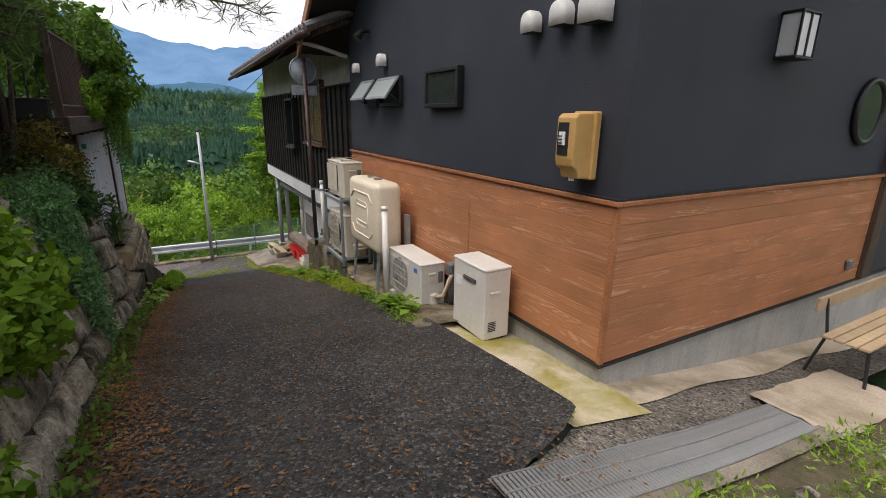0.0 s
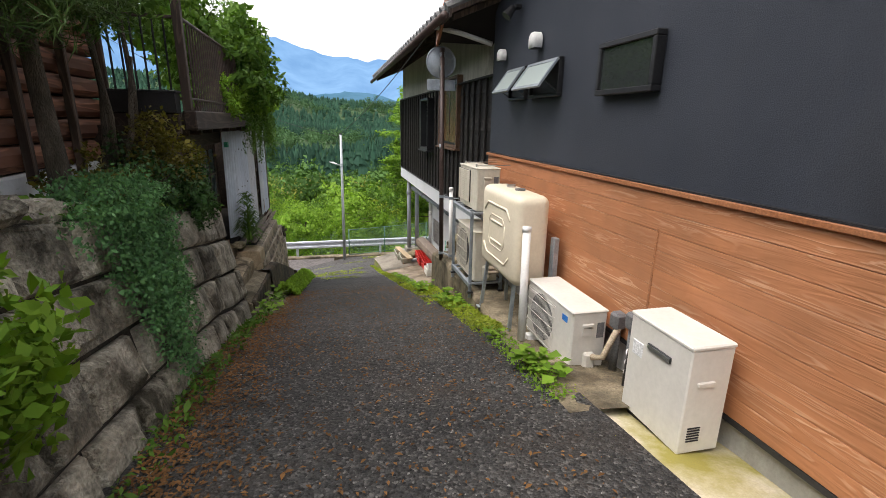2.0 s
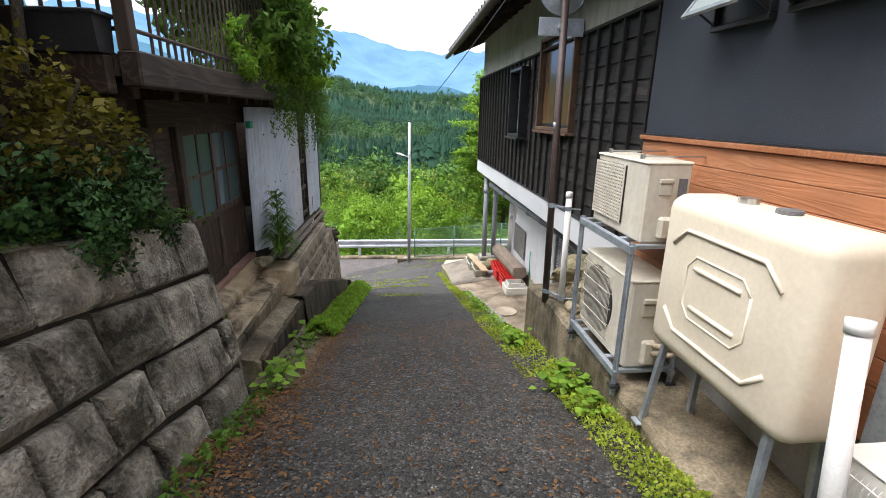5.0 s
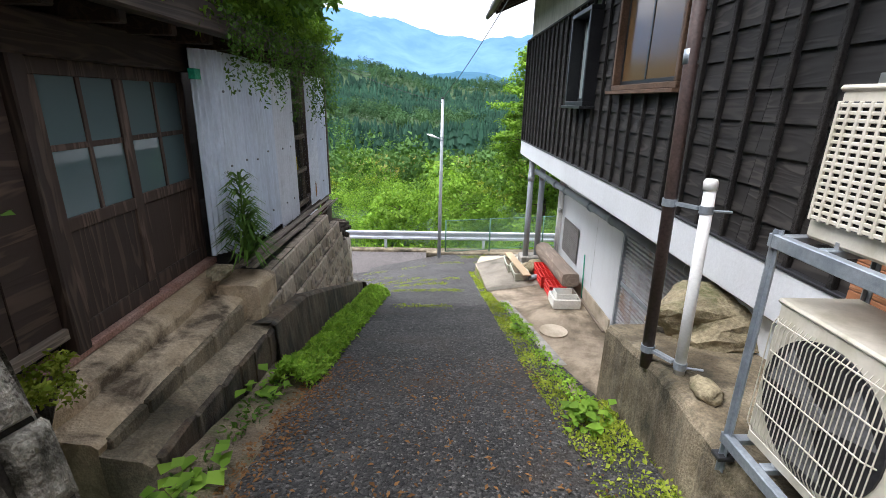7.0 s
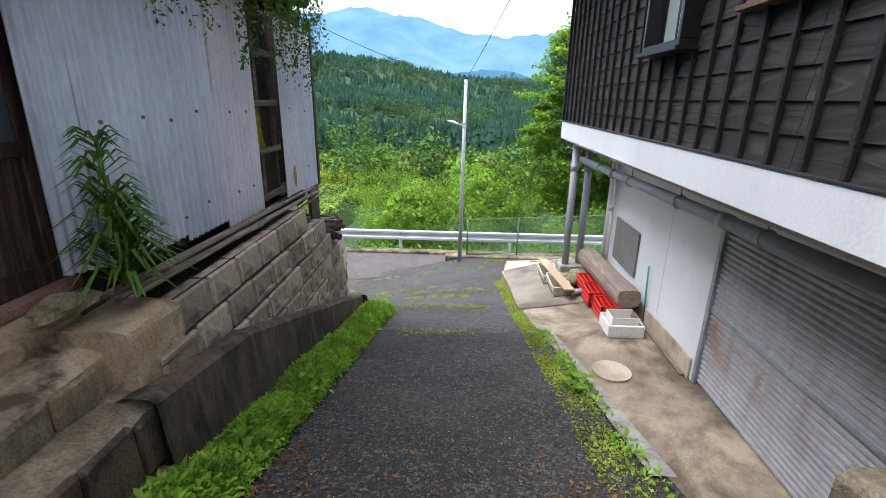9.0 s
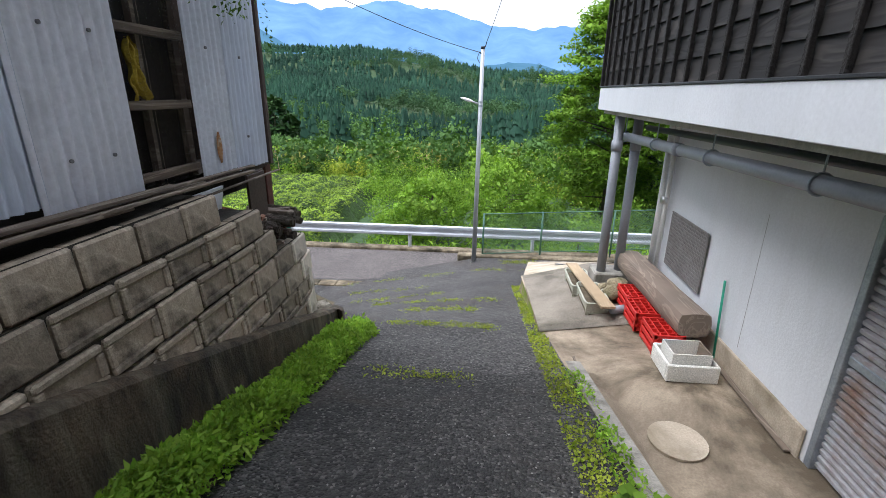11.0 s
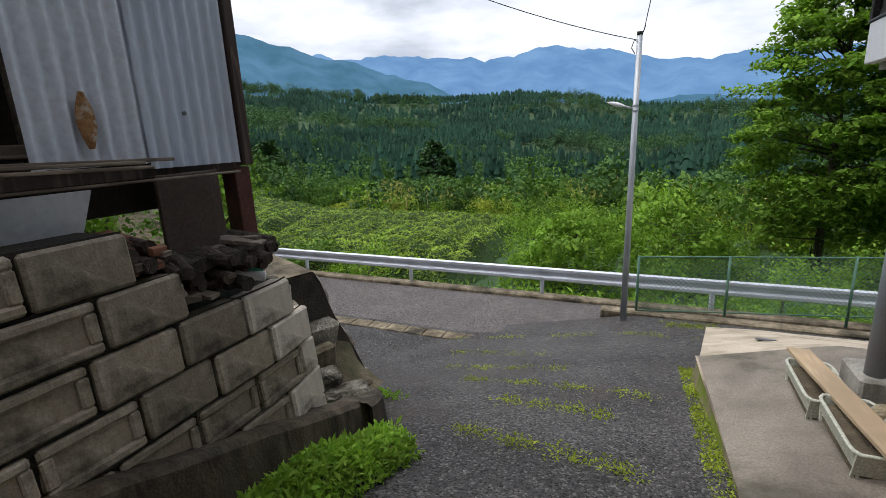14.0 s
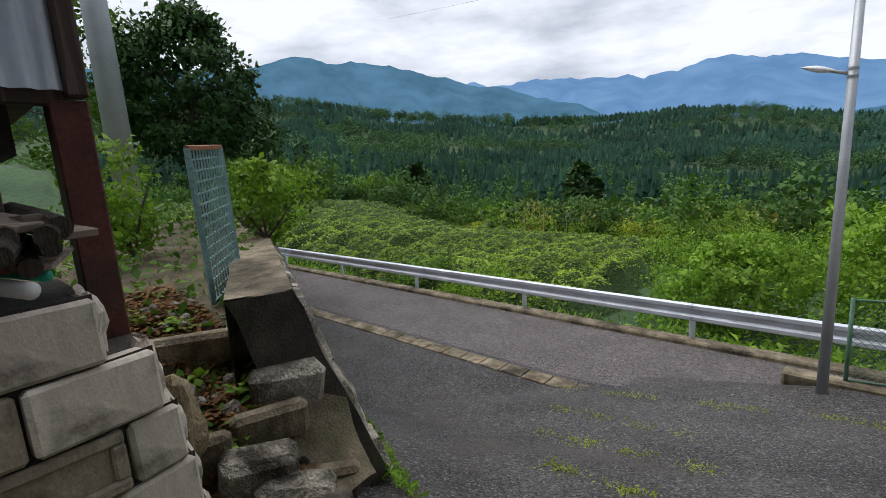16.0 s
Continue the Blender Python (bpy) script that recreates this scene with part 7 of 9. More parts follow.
fb = thing("foam_box", (2.98, 13.08, -2.62), "white styrofoam box holding a carton of oddments", "box")
for a, b, c, d in ((2.74, 3.22, 12.87, 12.90), (2.74, 3.22, 13.27, 13.30), (2.74, 2.77, 12.90, 13.27), (3.19, 3.22, 12.90, 13.27)):
    Geo().box(a, b, c, d, -2.62, -2.44, 0.01).obj("side", STYRO, fb)
Geo().box(2.77, 3.19, 12.90, 13.27, -2.62, -2.59).obj("base", STYRO, fb)
ct = thing("carton", (3.0, 13.12, -2.59), "grey open carton with scraps in the foam box", "carton")
for a, b, c, d in ((2.80, 3.16, 12.94, 12.95), (2.80, 3.16, 13.22, 13.23), (2.80, 2.81, 12.95, 13.22), (3.15, 3.16, 12.95, 13.22)):
    Geo().box(a, b, c, d, -2.59, -2.36).obj("flap", GREY_WOOD if a != 2.80 else STYRO, ct)
Geo().box(2.82, 3.14, 12.96, 13.21, -2.585, -2.50, 0.02).obj("scraps", TAPE, ct, "brown scraps")
Geo().box(2.9, 3.0, 12.98, 13.05, -2.50, -2.42, 0.01, turn(0, 10, 30)).obj("packet", BLUE, ct, "small blue packet")

lg = Geo()
def log_at(u, v):
    y = 13.35 + 2.05 * v
    a = 2 * math.pi * u
    sq = 1.0 / max(abs(math.cos(a)) ** 1.0, abs(math.sin(a)) ** 1.0) ** 0.55
    r = 0.13 * sq * (1 + 0.06 * noise.noise(Vector((math.cos(a), math.sin(a), v * 3))))
    return (3.14 - 0.10 * v + 1.25 * r * math.cos(a), y, -2.26 - 0.02 * v + r * math.sin(a))
lg.grid(24, 20, log_at)
lg.add([log_at(k / 24, 0) for k in range(24)], [tuple(range(24))])
lg.add([log_at(k / 24, 1) for k in range(24)], [tuple(range(24))])
solo(lg, "log", LOG_WOOD, "thick squared log lying along the garage wall", "log", smooth=False)
for y in (13.75, 15.25):
    solo(Geo().box(3.0, 3.3, y - 0.1, y + 0.1, -2.62, -2.385, 0.015), "support_block", CONCRETE, "rough concrete block under the log", "block", "blocks under the log")
solo(Geo().box(2.55, 3.05, 15.18, 15.58, -2.95, -2.44, 0.02), "support_block", CONCRETE, "square concrete block round the pipe feet", "block")
solo(Geo().tube([(3.36, 13.30, -2.62), (3.37, 13.42, -1.78)], 0.012, 8), "green_stake", GREEN_STICK, "green plastic garden stake leaning on the wall", "stake", smooth=True)
for k, (x, y, r) in enumerate(((2.70, 14.75, 0.12), (2.82, 14.95, 0.14), (2.62, 14.92, 0.09))):
    solo(rock_geo((x, y, -2.62 + r * 0.7), (r, r, r * 0.85), k + 12), "rock", ROCK, "brown field stone beside the log", "rock", "field stones", smooth=True)
solo(Geo().tube([(2.58, 14.30, -2.585), (2.80, 14.38, -2.575)], 0.05, 14), "pipe_offcut", PVC, "short grey pipe offcut on the yard", "pipe", smooth=True)

for x, y in ((2.44, 14.72), (2.40, 15.45)):
    zg = yard(x, y) + 0.012
    t = thing("planter_trough", (x, y, zg), "pale green plastic planter trough with dry soil", "planter", "planter troughs")
    for sx, sy in ((-1, 0), (1, 0), (0, -1), (0, 1)):
        g = Geo()
        if sx:
            g.prism([(x + sx * 0.10, zg), (x + sx * 0.14, zg + 0.18), (x + sx * 0.155, zg + 0.18), (x + sx * 0.115, zg)], "y", y - 0.32, y + 0.32)
        else:
            g.prism([(y + sy * 0.29, zg), (y + sy * 0.33, zg + 0.18), (y + sy * 0.345, zg + 0.18), (y + sy * 0.305, zg)], "x", x - 0.14, x + 0.14)
        g.obj("side", PLANTER, t)
    rim = [(x + 0.155 * max(-1, min(1, 1.35 * math.cos(b))), y + 0.345 * max(-1, min(1, 1.25 * math.sin(b))), zg + 0.18) for b in np.linspace(0, 2 * math.pi, 41)]
    Geo().tube(rim, 0.013, 6, False).obj("rim", PLANTER, t, smooth=True)
    Geo().box(x - 0.125, x + 0.125, y - 0.31, y + 0.31, zg + 0.01, zg + 0.135).obj("soil", SOIL, t, "dry brown soil")
pa, pb = Vector((2.50, 14.13, -2.475)), Vector((2.375, 15.98, -2.60))
pl = Geo().box(-0.085, 0.085, -0.925, 0.925, -0.016, 0.016, 0.004)
q_ = (pb - pa).to_track_quat("Y", "Z").to_matrix()
pl.v = [tuple(q_ @ Vector(v) + (pa + pb) / 2) for v in pl.v]
solo(pl, "plank", PALE_WOOD, "pale sawn plank lying across the planters", "plank")

mesh_panel = thing("mesh_panel", (3.36, 14.6, -2.4), "grey plastic mesh panel leaning on the white wall", "mesh panel")
Geo().box(3.372, 3.38, 13.92, 14.95, -2.15, -1.45).obj("sheet", surf("grey_mesh_sheet", (0.23, 0.21, 0.20), (0.32, 0.30, 0.28), 3, 90, 0.7, 0.3, grain_amt=0.2), mesh_panel)
for k in range(26):
    y = 13.94 + 1.0 * k / 25
    Geo().box(3.366, 3.372, y - 0.006, y + 0.006, -2.15, -1.45).obj("strand", MESH_GREY, mesh_panel)
for k in range(18):
    z = -2.14 + 0.68 * k / 17
    Geo().box(3.362, 3.366, 13.92, 14.95, z - 0.006, z + 0.006).obj("strand", MESH_GREY, mesh_panel)

deb = thing("timber_strips", (2.0, 11.5, -2.5), "old splintered timber strips along the yard edge", "timber")
rnd = random.Random(3)
for a, b, w in (((2.02, 12.6, -2.56), (1.98, 10.4, -2.36), 0.05), ((2.08, 12.1, -2.58), (2.16, 10.2, -2.45), 0.07), ((1.92, 13.1, -2.55), (1.95, 11.6, -2.44), 0.02), ((3.33, 12.0, -2.59), (3.34, 13.4, -2.59), 0.05)):
    lath(a, b, w, 0.02, GREY_WOOD, deb, "strip")
gut_c = Geo()
gut_c.grid(2, 30, lambda u, v: (1.80 + 0.14 * u, 9.3 + 3.6 * v, alley(1.75, 9.3 + 3.6 * v) + 0.02))
solo(gut_c, "kerb_gutter_lid", CONCRETE, "dark concrete edging slabs beside the lane", "kerb", kind="structure")


# ---------------------------------------------------------------- by the lower road
def build_guardrail():
    t = thing("guardrail", (-5, 22.45, -4.62), "pale steel guardrail on posts along the road", "guardrail")
    prof = [(0.0, -4.24), (-0.05, -4.21), (-0.05, -4.15), (0.0, -4.11), (0.0, -4.03), (-0.05, -3.99), (-0.05, -3.93), (0.0, -3.90)]
    x = -38.8
    while x < 30:
        g = Geo()
        g.grid(1, 7, lambda u, v: (x + 3.77 * u, 22.40 + prof[round(v * 7)][0], prof[round(v * 7)][1]))
        g.grid(1, 7, lambda u, v: (x + 3.77 * u, 22.405 + prof[round(v * 7)][0], prof[round(v * 7)][1]))
        g.obj("rail", RAIL, t, recalc=False)
        p = Geo().tube([(x, 22.47, -4.9), (x, 22.47, -4.02)], 0.055, 12).obj("post", RAIL, t, smooth=True)
        Geo().box(x - 0.04, x + 0.04, 22.405, 22.43, -4.15, -3.99, 0.004).obj("bolt_plate", RAIL, p)
        x += 3.75


build_guardrail()


def build_lamp():
    t = thing("street_lamp", (0.74, 20.3, -4.2), "slim grey lamp pole with a small street light", "street lamp")
    Geo().tube([(0.74, 20.3, -4.3), (0.78, 20.3, 0.88)], [0.062, 0.045], 14).obj("pole", POLE_GREY, t, smooth=True)
    Geo().tube([(0.78, 20.3, 0.88), (0.78, 20.3, 0.93)], 0.05, 12).obj("pole_cap", DARK_PLASTIC, t, smooth=True)
    Geo().tube([(0.77, 20.3, -0.32), (0.62, 20.28, -0.27), (0.55, 20.28, -0.24)], 0.02, 8).obj("arm", POLE_GREY, t, smooth=True)
    hd = Geo()
    hd.grid(12, 8, lambda u, v: (0.60 - 0.36 * v, 20.28 + 0.07 * math.sin(math.pi * min(1, v + 0.12)) * math.cos(2 * math.pi * u), -0.255 + 0.10 * v + 0.04 * math.sin(math.pi * min(1, v + 0.12)) * math.sin(2 * math.pi * u)))
    hd.obj("lamp_head", WHITE_LABEL, t, "white lamp head", smooth=True)
    for z in (-0.36, -0.27):
        Geo().tube([(0.77, 20.3, z), (0.77, 20.3, z + 0.03)], 0.056, 12).obj("band", GALV, t)
    Geo().tube([(0.78, 20.28, 0.75), (0.70, 20.26, 0.80), (0.66, 20.26, 0.68), (0.72, 20.26, 0.58)], 0.008, 6).obj("cable_loop", DARK_PLASTIC, t)
    Geo().tube([(0.78, 20.3, 0.80), (0.84, 20.3, 0.95), (0.86, 20.3, 1.02)], 0.01, 6).obj("insulator_pin", DARK_PLASTIC, t)


build_lamp()


def wire(a, b, sag, name, label):
    a, b = Vector(a), Vector(b)
    pts = [a.lerp(b, k / 24) - Vector((0, 0, sag * 4 * (k / 24) * (1 - k / 24))) for k in range(25)]
    solo(Geo().tube(pts, 0.007, 5), name, DARK_PLASTIC, label, "wire")


wire((0.74, 20.28, 0.80), (-7.12, 15.05, 4.8), 0.6, "overhead_wire", "thin black wire from the lamp pole to the utility pole")
wire((0.85, 20.3, 1.0), (1.85, 7.5, 2.78), 0.15, "overhead_wire", "thin black wire from the lamp pole to the eaves")
wire((-30, 42, 11.6), (24, 41.6, 6.9), 0.4, "overhead_wire", "thin black wire crossing the valley")


def build_fence():
    t = thing("wire_fence", (4, 20.65, -4.15), "green chain-link fence on slim posts", "fence")
    ln_ = lambda x: 20.62 + 0.16 * (x - 0.96)
    posts = [0.96, 2.49, 4.40, 6.3, 8.2, 10.1]
    zb = lambda x: -4.17 + 0.02 * (x - 1)
    for x in posts:
        Geo().tube([(x, ln_(x), zb(x) - 0.15), (x, ln_(x), zb(x) + 1.16)], 0.024, 8).obj("post", GREEN_PAINT, t, smooth=True)
    for h_ in (1.14, 0.06):
        Geo().tube([(x, ln_(x), zb(x) + h_) for x in posts], 0.014, 8).obj("rail", GREEN_PAINT, t, smooth=True)
    g = Geo()
    step, top = 0.085, 1.12
    x = posts[0] - top
    while x < posts[-1]:
        for sgn in (1, -1):
            xa, xb = (x, x + top) if sgn > 0 else (x + top, x)
            za, zc = 0.06, top
            pts = []
            for q in (0.0, 1.0):
                pts.append((xa + (xb - xa) * q, za + (zc - za) * q))
            (p0, h0), (p1, h1) = pts
            lo, hi = posts[0], posts[-1]
            def clip(p, h, p2, h2):
                if p < lo:
                    return lo, h + (h2 - h) * (lo - p) / (p2 - p)
                if p > hi:
                    return hi, h + (h2 - h) * (hi - p) / (p2 - p)
                return p, h
            if (p0 < lo and p1 < lo) or (p0 > hi and p1 > hi):
                continue
            a0, a1 = clip(p0, h0, p1, h1), clip(p1, h1, p0, h0)
            g.tube([(a0[0], ln_(a0[0]), zb(a0[0]) + a0[1]), (a1[0], ln_(a1[0]), zb(a1[0]) + a1[1])], 0.0035, 3, False)
        x += step
    tagged(g.obj("wire_mesh", GREEN_PAINT, t), kind="stuff")


build_fence()

gl = thing("gutter_covers", (-4.5, 19.4, -4.66), "row of concrete gutter lids along the road", "gutter cover")
for k in range(26):
    x = -13.0 + 0.45 * k
    Geo().box(x, x + 0.43, 19.22, 19.55, -4.75, -4.612, 0.012).obj("lid", MOSSY, gl)


# ---------------------------------------------------------------- plants
RNG = np.random.default_rng(7)


def leaf_object(name, pts, size, material, parent=None, aspect=1.7, flat=0.0, hang=0.0, jitter=0.35):
    """Many small bent leaves, one island each. flat: how level they lie; hang: how much they point down."""
    pts = np.asarray(pts, dtype=float)
    swell = pts[:, 3:6] if pts.shape[1] == 6 else None
    pts = pts[:, :3]
    n = len(pts)
    off = np.zeros(3)
    p = parent
    while p is not None:
        off += np.array(p.location)
        p = p.parent
    pts = pts - off
    d = RNG.normal(size=(n, 3))
    d[:, 2] = d[:, 2] * (1 - flat) - hang * 1.5
    d /= np.linalg.norm(d, axis=1, keepdims=True) + 1e-9
    up = RNG.normal(size=(n, 3)) * (1 - flat) + np.array([0, 0, 1.0]) * (0.35 + flat * 2)
    side = np.cross(d, up)
    side /= np.linalg.norm(side, axis=1, keepdims=True) + 1e-9
    nrm = np.cross(side, d)
    s = (size * (1 + jitter * RNG.normal(size=n)).clip(0.4, 2.0))[:, None]
    w = s / aspect
    v = np.empty((n, 4, 3))
    v[:, 0] = pts
    v[:, 1] = pts + d * s * 0.5 + side * w * 0.5 + nrm * s * 0.10
    v[:, 2] = pts + d * s - nrm * s * 0.06
    v[:, 3] = pts + d * s * 0.5 - side * w * 0.5 + nrm * s * 0.10
    soft = None
    if swell is not None:
        flip = (nrm * swell).sum(axis=1) < 0
        v[flip] = v[flip][:, ::-1]
        nrm[flip] *= -1
        soft = 0.75 * swell + 0.25 * nrm
    return quads(name, v.reshape(-1, 3), material, parent, soft)


def quads(name, v, material, parent=None, soft=None):
    n = len(v) // 4
    me = bpy.data.meshes.new(name)
    me.vertices.add(4 * n)
    me.vertices.foreach_set("co", np.ascontiguousarray(v, dtype=np.float32).ravel())
    me.loops.add(4 * n)
    me.loops.foreach_set("vertex_index", np.arange(4 * n, dtype=np.int32))
    me.polygons.add(n)
    me.polygons.foreach_set("loop_start", np.arange(0, 4 * n, 4, dtype=np.int32))
    me.update(calc_edges=True)
    me.validate()
    if soft is not None:
        me.shade_smooth()
        k = np.repeat(soft / (np.linalg.norm(soft, axis=1, keepdims=True) + 1e-9), 4, axis=0)
        me.normals_split_custom_set_from_vertices(k.tolist())
    me.materials.append(material)
    ob = new(name, me)
    ob.parent = parent
    return ob


def blob(c, r, n, shell=0.55):
    """Points in an uneven clump, thicker towards its outside."""
    d = RNG.normal(size=(n, 3))
    d /= np.linalg.norm(d, axis=1, keepdims=True)
    k = shell + (1 - shell) * RNG.random(n) ** 0.6
    lump = 1 + 0.22 * np.sin(d[:, 0] * 5 + c[0] * 3) * np.sin(d[:, 1] * 4 + c[1] * 5) + 0.15 * np.sin(d[:, 2] * 7 + c[2])
    return np.array(c) + d * (k * lump)[:, None] * np.array(r)


def clumps(c, r, count, per, small=0.35, shell=0.5):
    """A crown made of many small clumps with gaps between."""
    cs = blob(c, r, count, 0.35)
    return np.concatenate([swelled(blob(q, np.array(r) * small * RNG.uniform(0.7, 1.25), per, shell), q, np.array(r) * small, c, r) for q in cs])


def swelled(pts, q, rq, c, r):
    """Adds to each point the way its clump and its crown face there."""
    a, b = (pts - np.array(q)) / np.array(rq), (pts - np.array(c)) / np.array(r)
    return np.hstack([pts, 0.6 * a + 0.5 * b + np.array([0, 0, 0.15])])


def stems(base, tips, r0, parent, material=None, name="stem"):
    for tip in tips:
        b, t = Vector(base), Vector(tip)
        m = b.lerp(t, 0.5) + Vector((RNG.normal() * 0.03, RNG.normal() * 0.03, 0.02))
        Geo().tube([b, m, t], [r0, r0 * 0.7, r0 * 0.3], 6).obj(name, material or BARK, parent, smooth=True)


def shrub(name, base, crown, r, count, per, size, mat, label, category="shrub", aspect=1.7, small=0.35, flat=0.0, hang=0.0):
    t = thing(name, base, label, category)
    stems(base, [np.array(crown) + RNG.normal(size=3) * np.array(r) * 0.4 for _ in range(5)], 0.018, t)
    leaf_object("foliage", clumps(crown, r, count, per, small), size, mat, t, aspect, flat, hang)
    return t


tw = top_of_wall
shrub("bush", (-1.0, 2.75, tw(2.75)), (-0.80, 2.72, 0.74), (0.20, 0.36, 0.42), 36, 75, 0.055, LEAF_BRIGHT, "fresh green bush spilling over the stone wall", small=0.32)
shrub("bush", (-1.0, 2.3, tw(2.3)), (-0.82, 2.35, 0.85), (0.22, 0.40, 0.40), 26, 75, 0.055, LEAF_BRIGHT, "light green bush spilling over the stone wall", small=0.32)
shrub("bush", (-0.8, 2.0, 0.0), (-0.72, 1.9, 0.10), (0.10, 0.30, 0.18), 14, 60, 0.05, LEAF_BRIGHT, "low bright leaves at the foot of the stone wall", small=0.4)

# creeper hanging down the wall face
cr = thing("creeper", (-1.0, 4.4, tw(4.4)), "dark blue-green creeper hanging down the stone wall", "creeper")
pts = []
for k in range(150):
    y0 = RNG.normal(4.35, 0.26)
    L = RNG.uniform(0.35, 1.15) * max(0.25, 1 - ((y0 - 4.3) / 0.75) ** 2)
    n = int(46 * L) + 8
    ss = np.sort(RNG.random(n))
    drift = RNG.normal(0.0, 0.10)
    for s_ in ss:
        p = wall_point(min(max(y0 + drift * s_, 2.5), 7.2), 1 - s_ * L / 1.25)
        o = 0.05 + 0.11 * RNG.random() * (1 - 0.3 * s_)
        pts.append((p.x + o, p.y, p.z + 0.04))
pts += list(blob((-1.0, 4.4, tw(4.4) + 0.10), (0.28, 0.60, 0.16), 2600))
pts = np.concatenate([pts, pts + RNG.normal(0, 0.025, np.shape(pts))])
leaf_object("foliage", pts, 0.025, LEAF_BLUE, cr, 1.8, 0.0, 0.5)
stems((-1.0, 4.4, tw(4.4)), [(-0.80, 4.1, 0.55), (-0.76, 4.5, 0.45), (-0.78, 4.7, 0.6), (-0.72, 4.35, 0.2)], 0.008, cr, TWIG)

shrub("shrub", (-1.25, 5.9, tw(5.9)), (-1.15, 5.9, 1.12), (0.34, 0.50, 0.30), 46, 60, 0.040, LEAF_RUST, "yellow-brown leaved shrub on the planted bed", small=0.30, flat=0.4)
shrub("shrub", (-1.2, 5.6, tw(5.6)), (-1.18, 5.5, 0.90), (0.30, 0.40, 0.26), 30, 70, 0.032, LEAF_DARK, "dense dark shrub on the planted bed", small=0.35)
shrub("shrub", (-1.05, 5.85, tw(5.85)), (-0.95, 5.82, 0.66), (0.20, 0.32, 0.24), 30, 80, 0.034, LEAF_DARK, "glossy dark green shrub overhanging the wall", small=0.35)
shrub("shrub", (-1.05, 6.35, tw(6.35)), (-0.98, 6.32, 0.66), (0.22, 0.30, 0.30), 30, 80, 0.034, LEAF_DARK, "glossy dark green shrub at the wall's end", small=0.35)
shrub("shrub", (-1.4, 5.0, tw(5.0)), (-1.35, 5.1, 0.95), (0.25, 0.35, 0.18), 18, 60, 0.035, LEAF_RUST, "sparse brownish shrub by the plank wall", small=0.35)
bc = np.column_stack([RNG.uniform(-1.7, -0.95, 2600), RNG.uniform(2.0, 7.2, 2600), np.zeros(2600)])
bc[:, 2] = [tw(y) - 0.02 + 0.10 * (-x - 0.93) / 0.95 + abs(RNG.normal(0, 0.04)) for x, y in bc[:, :2]]
tagged(leaf_object("ground_cover", bc, 0.045, LEAF_MID, None, 1.5, 0.4), "low leafy plants covering the earth bed", "plants", kind="stuff")


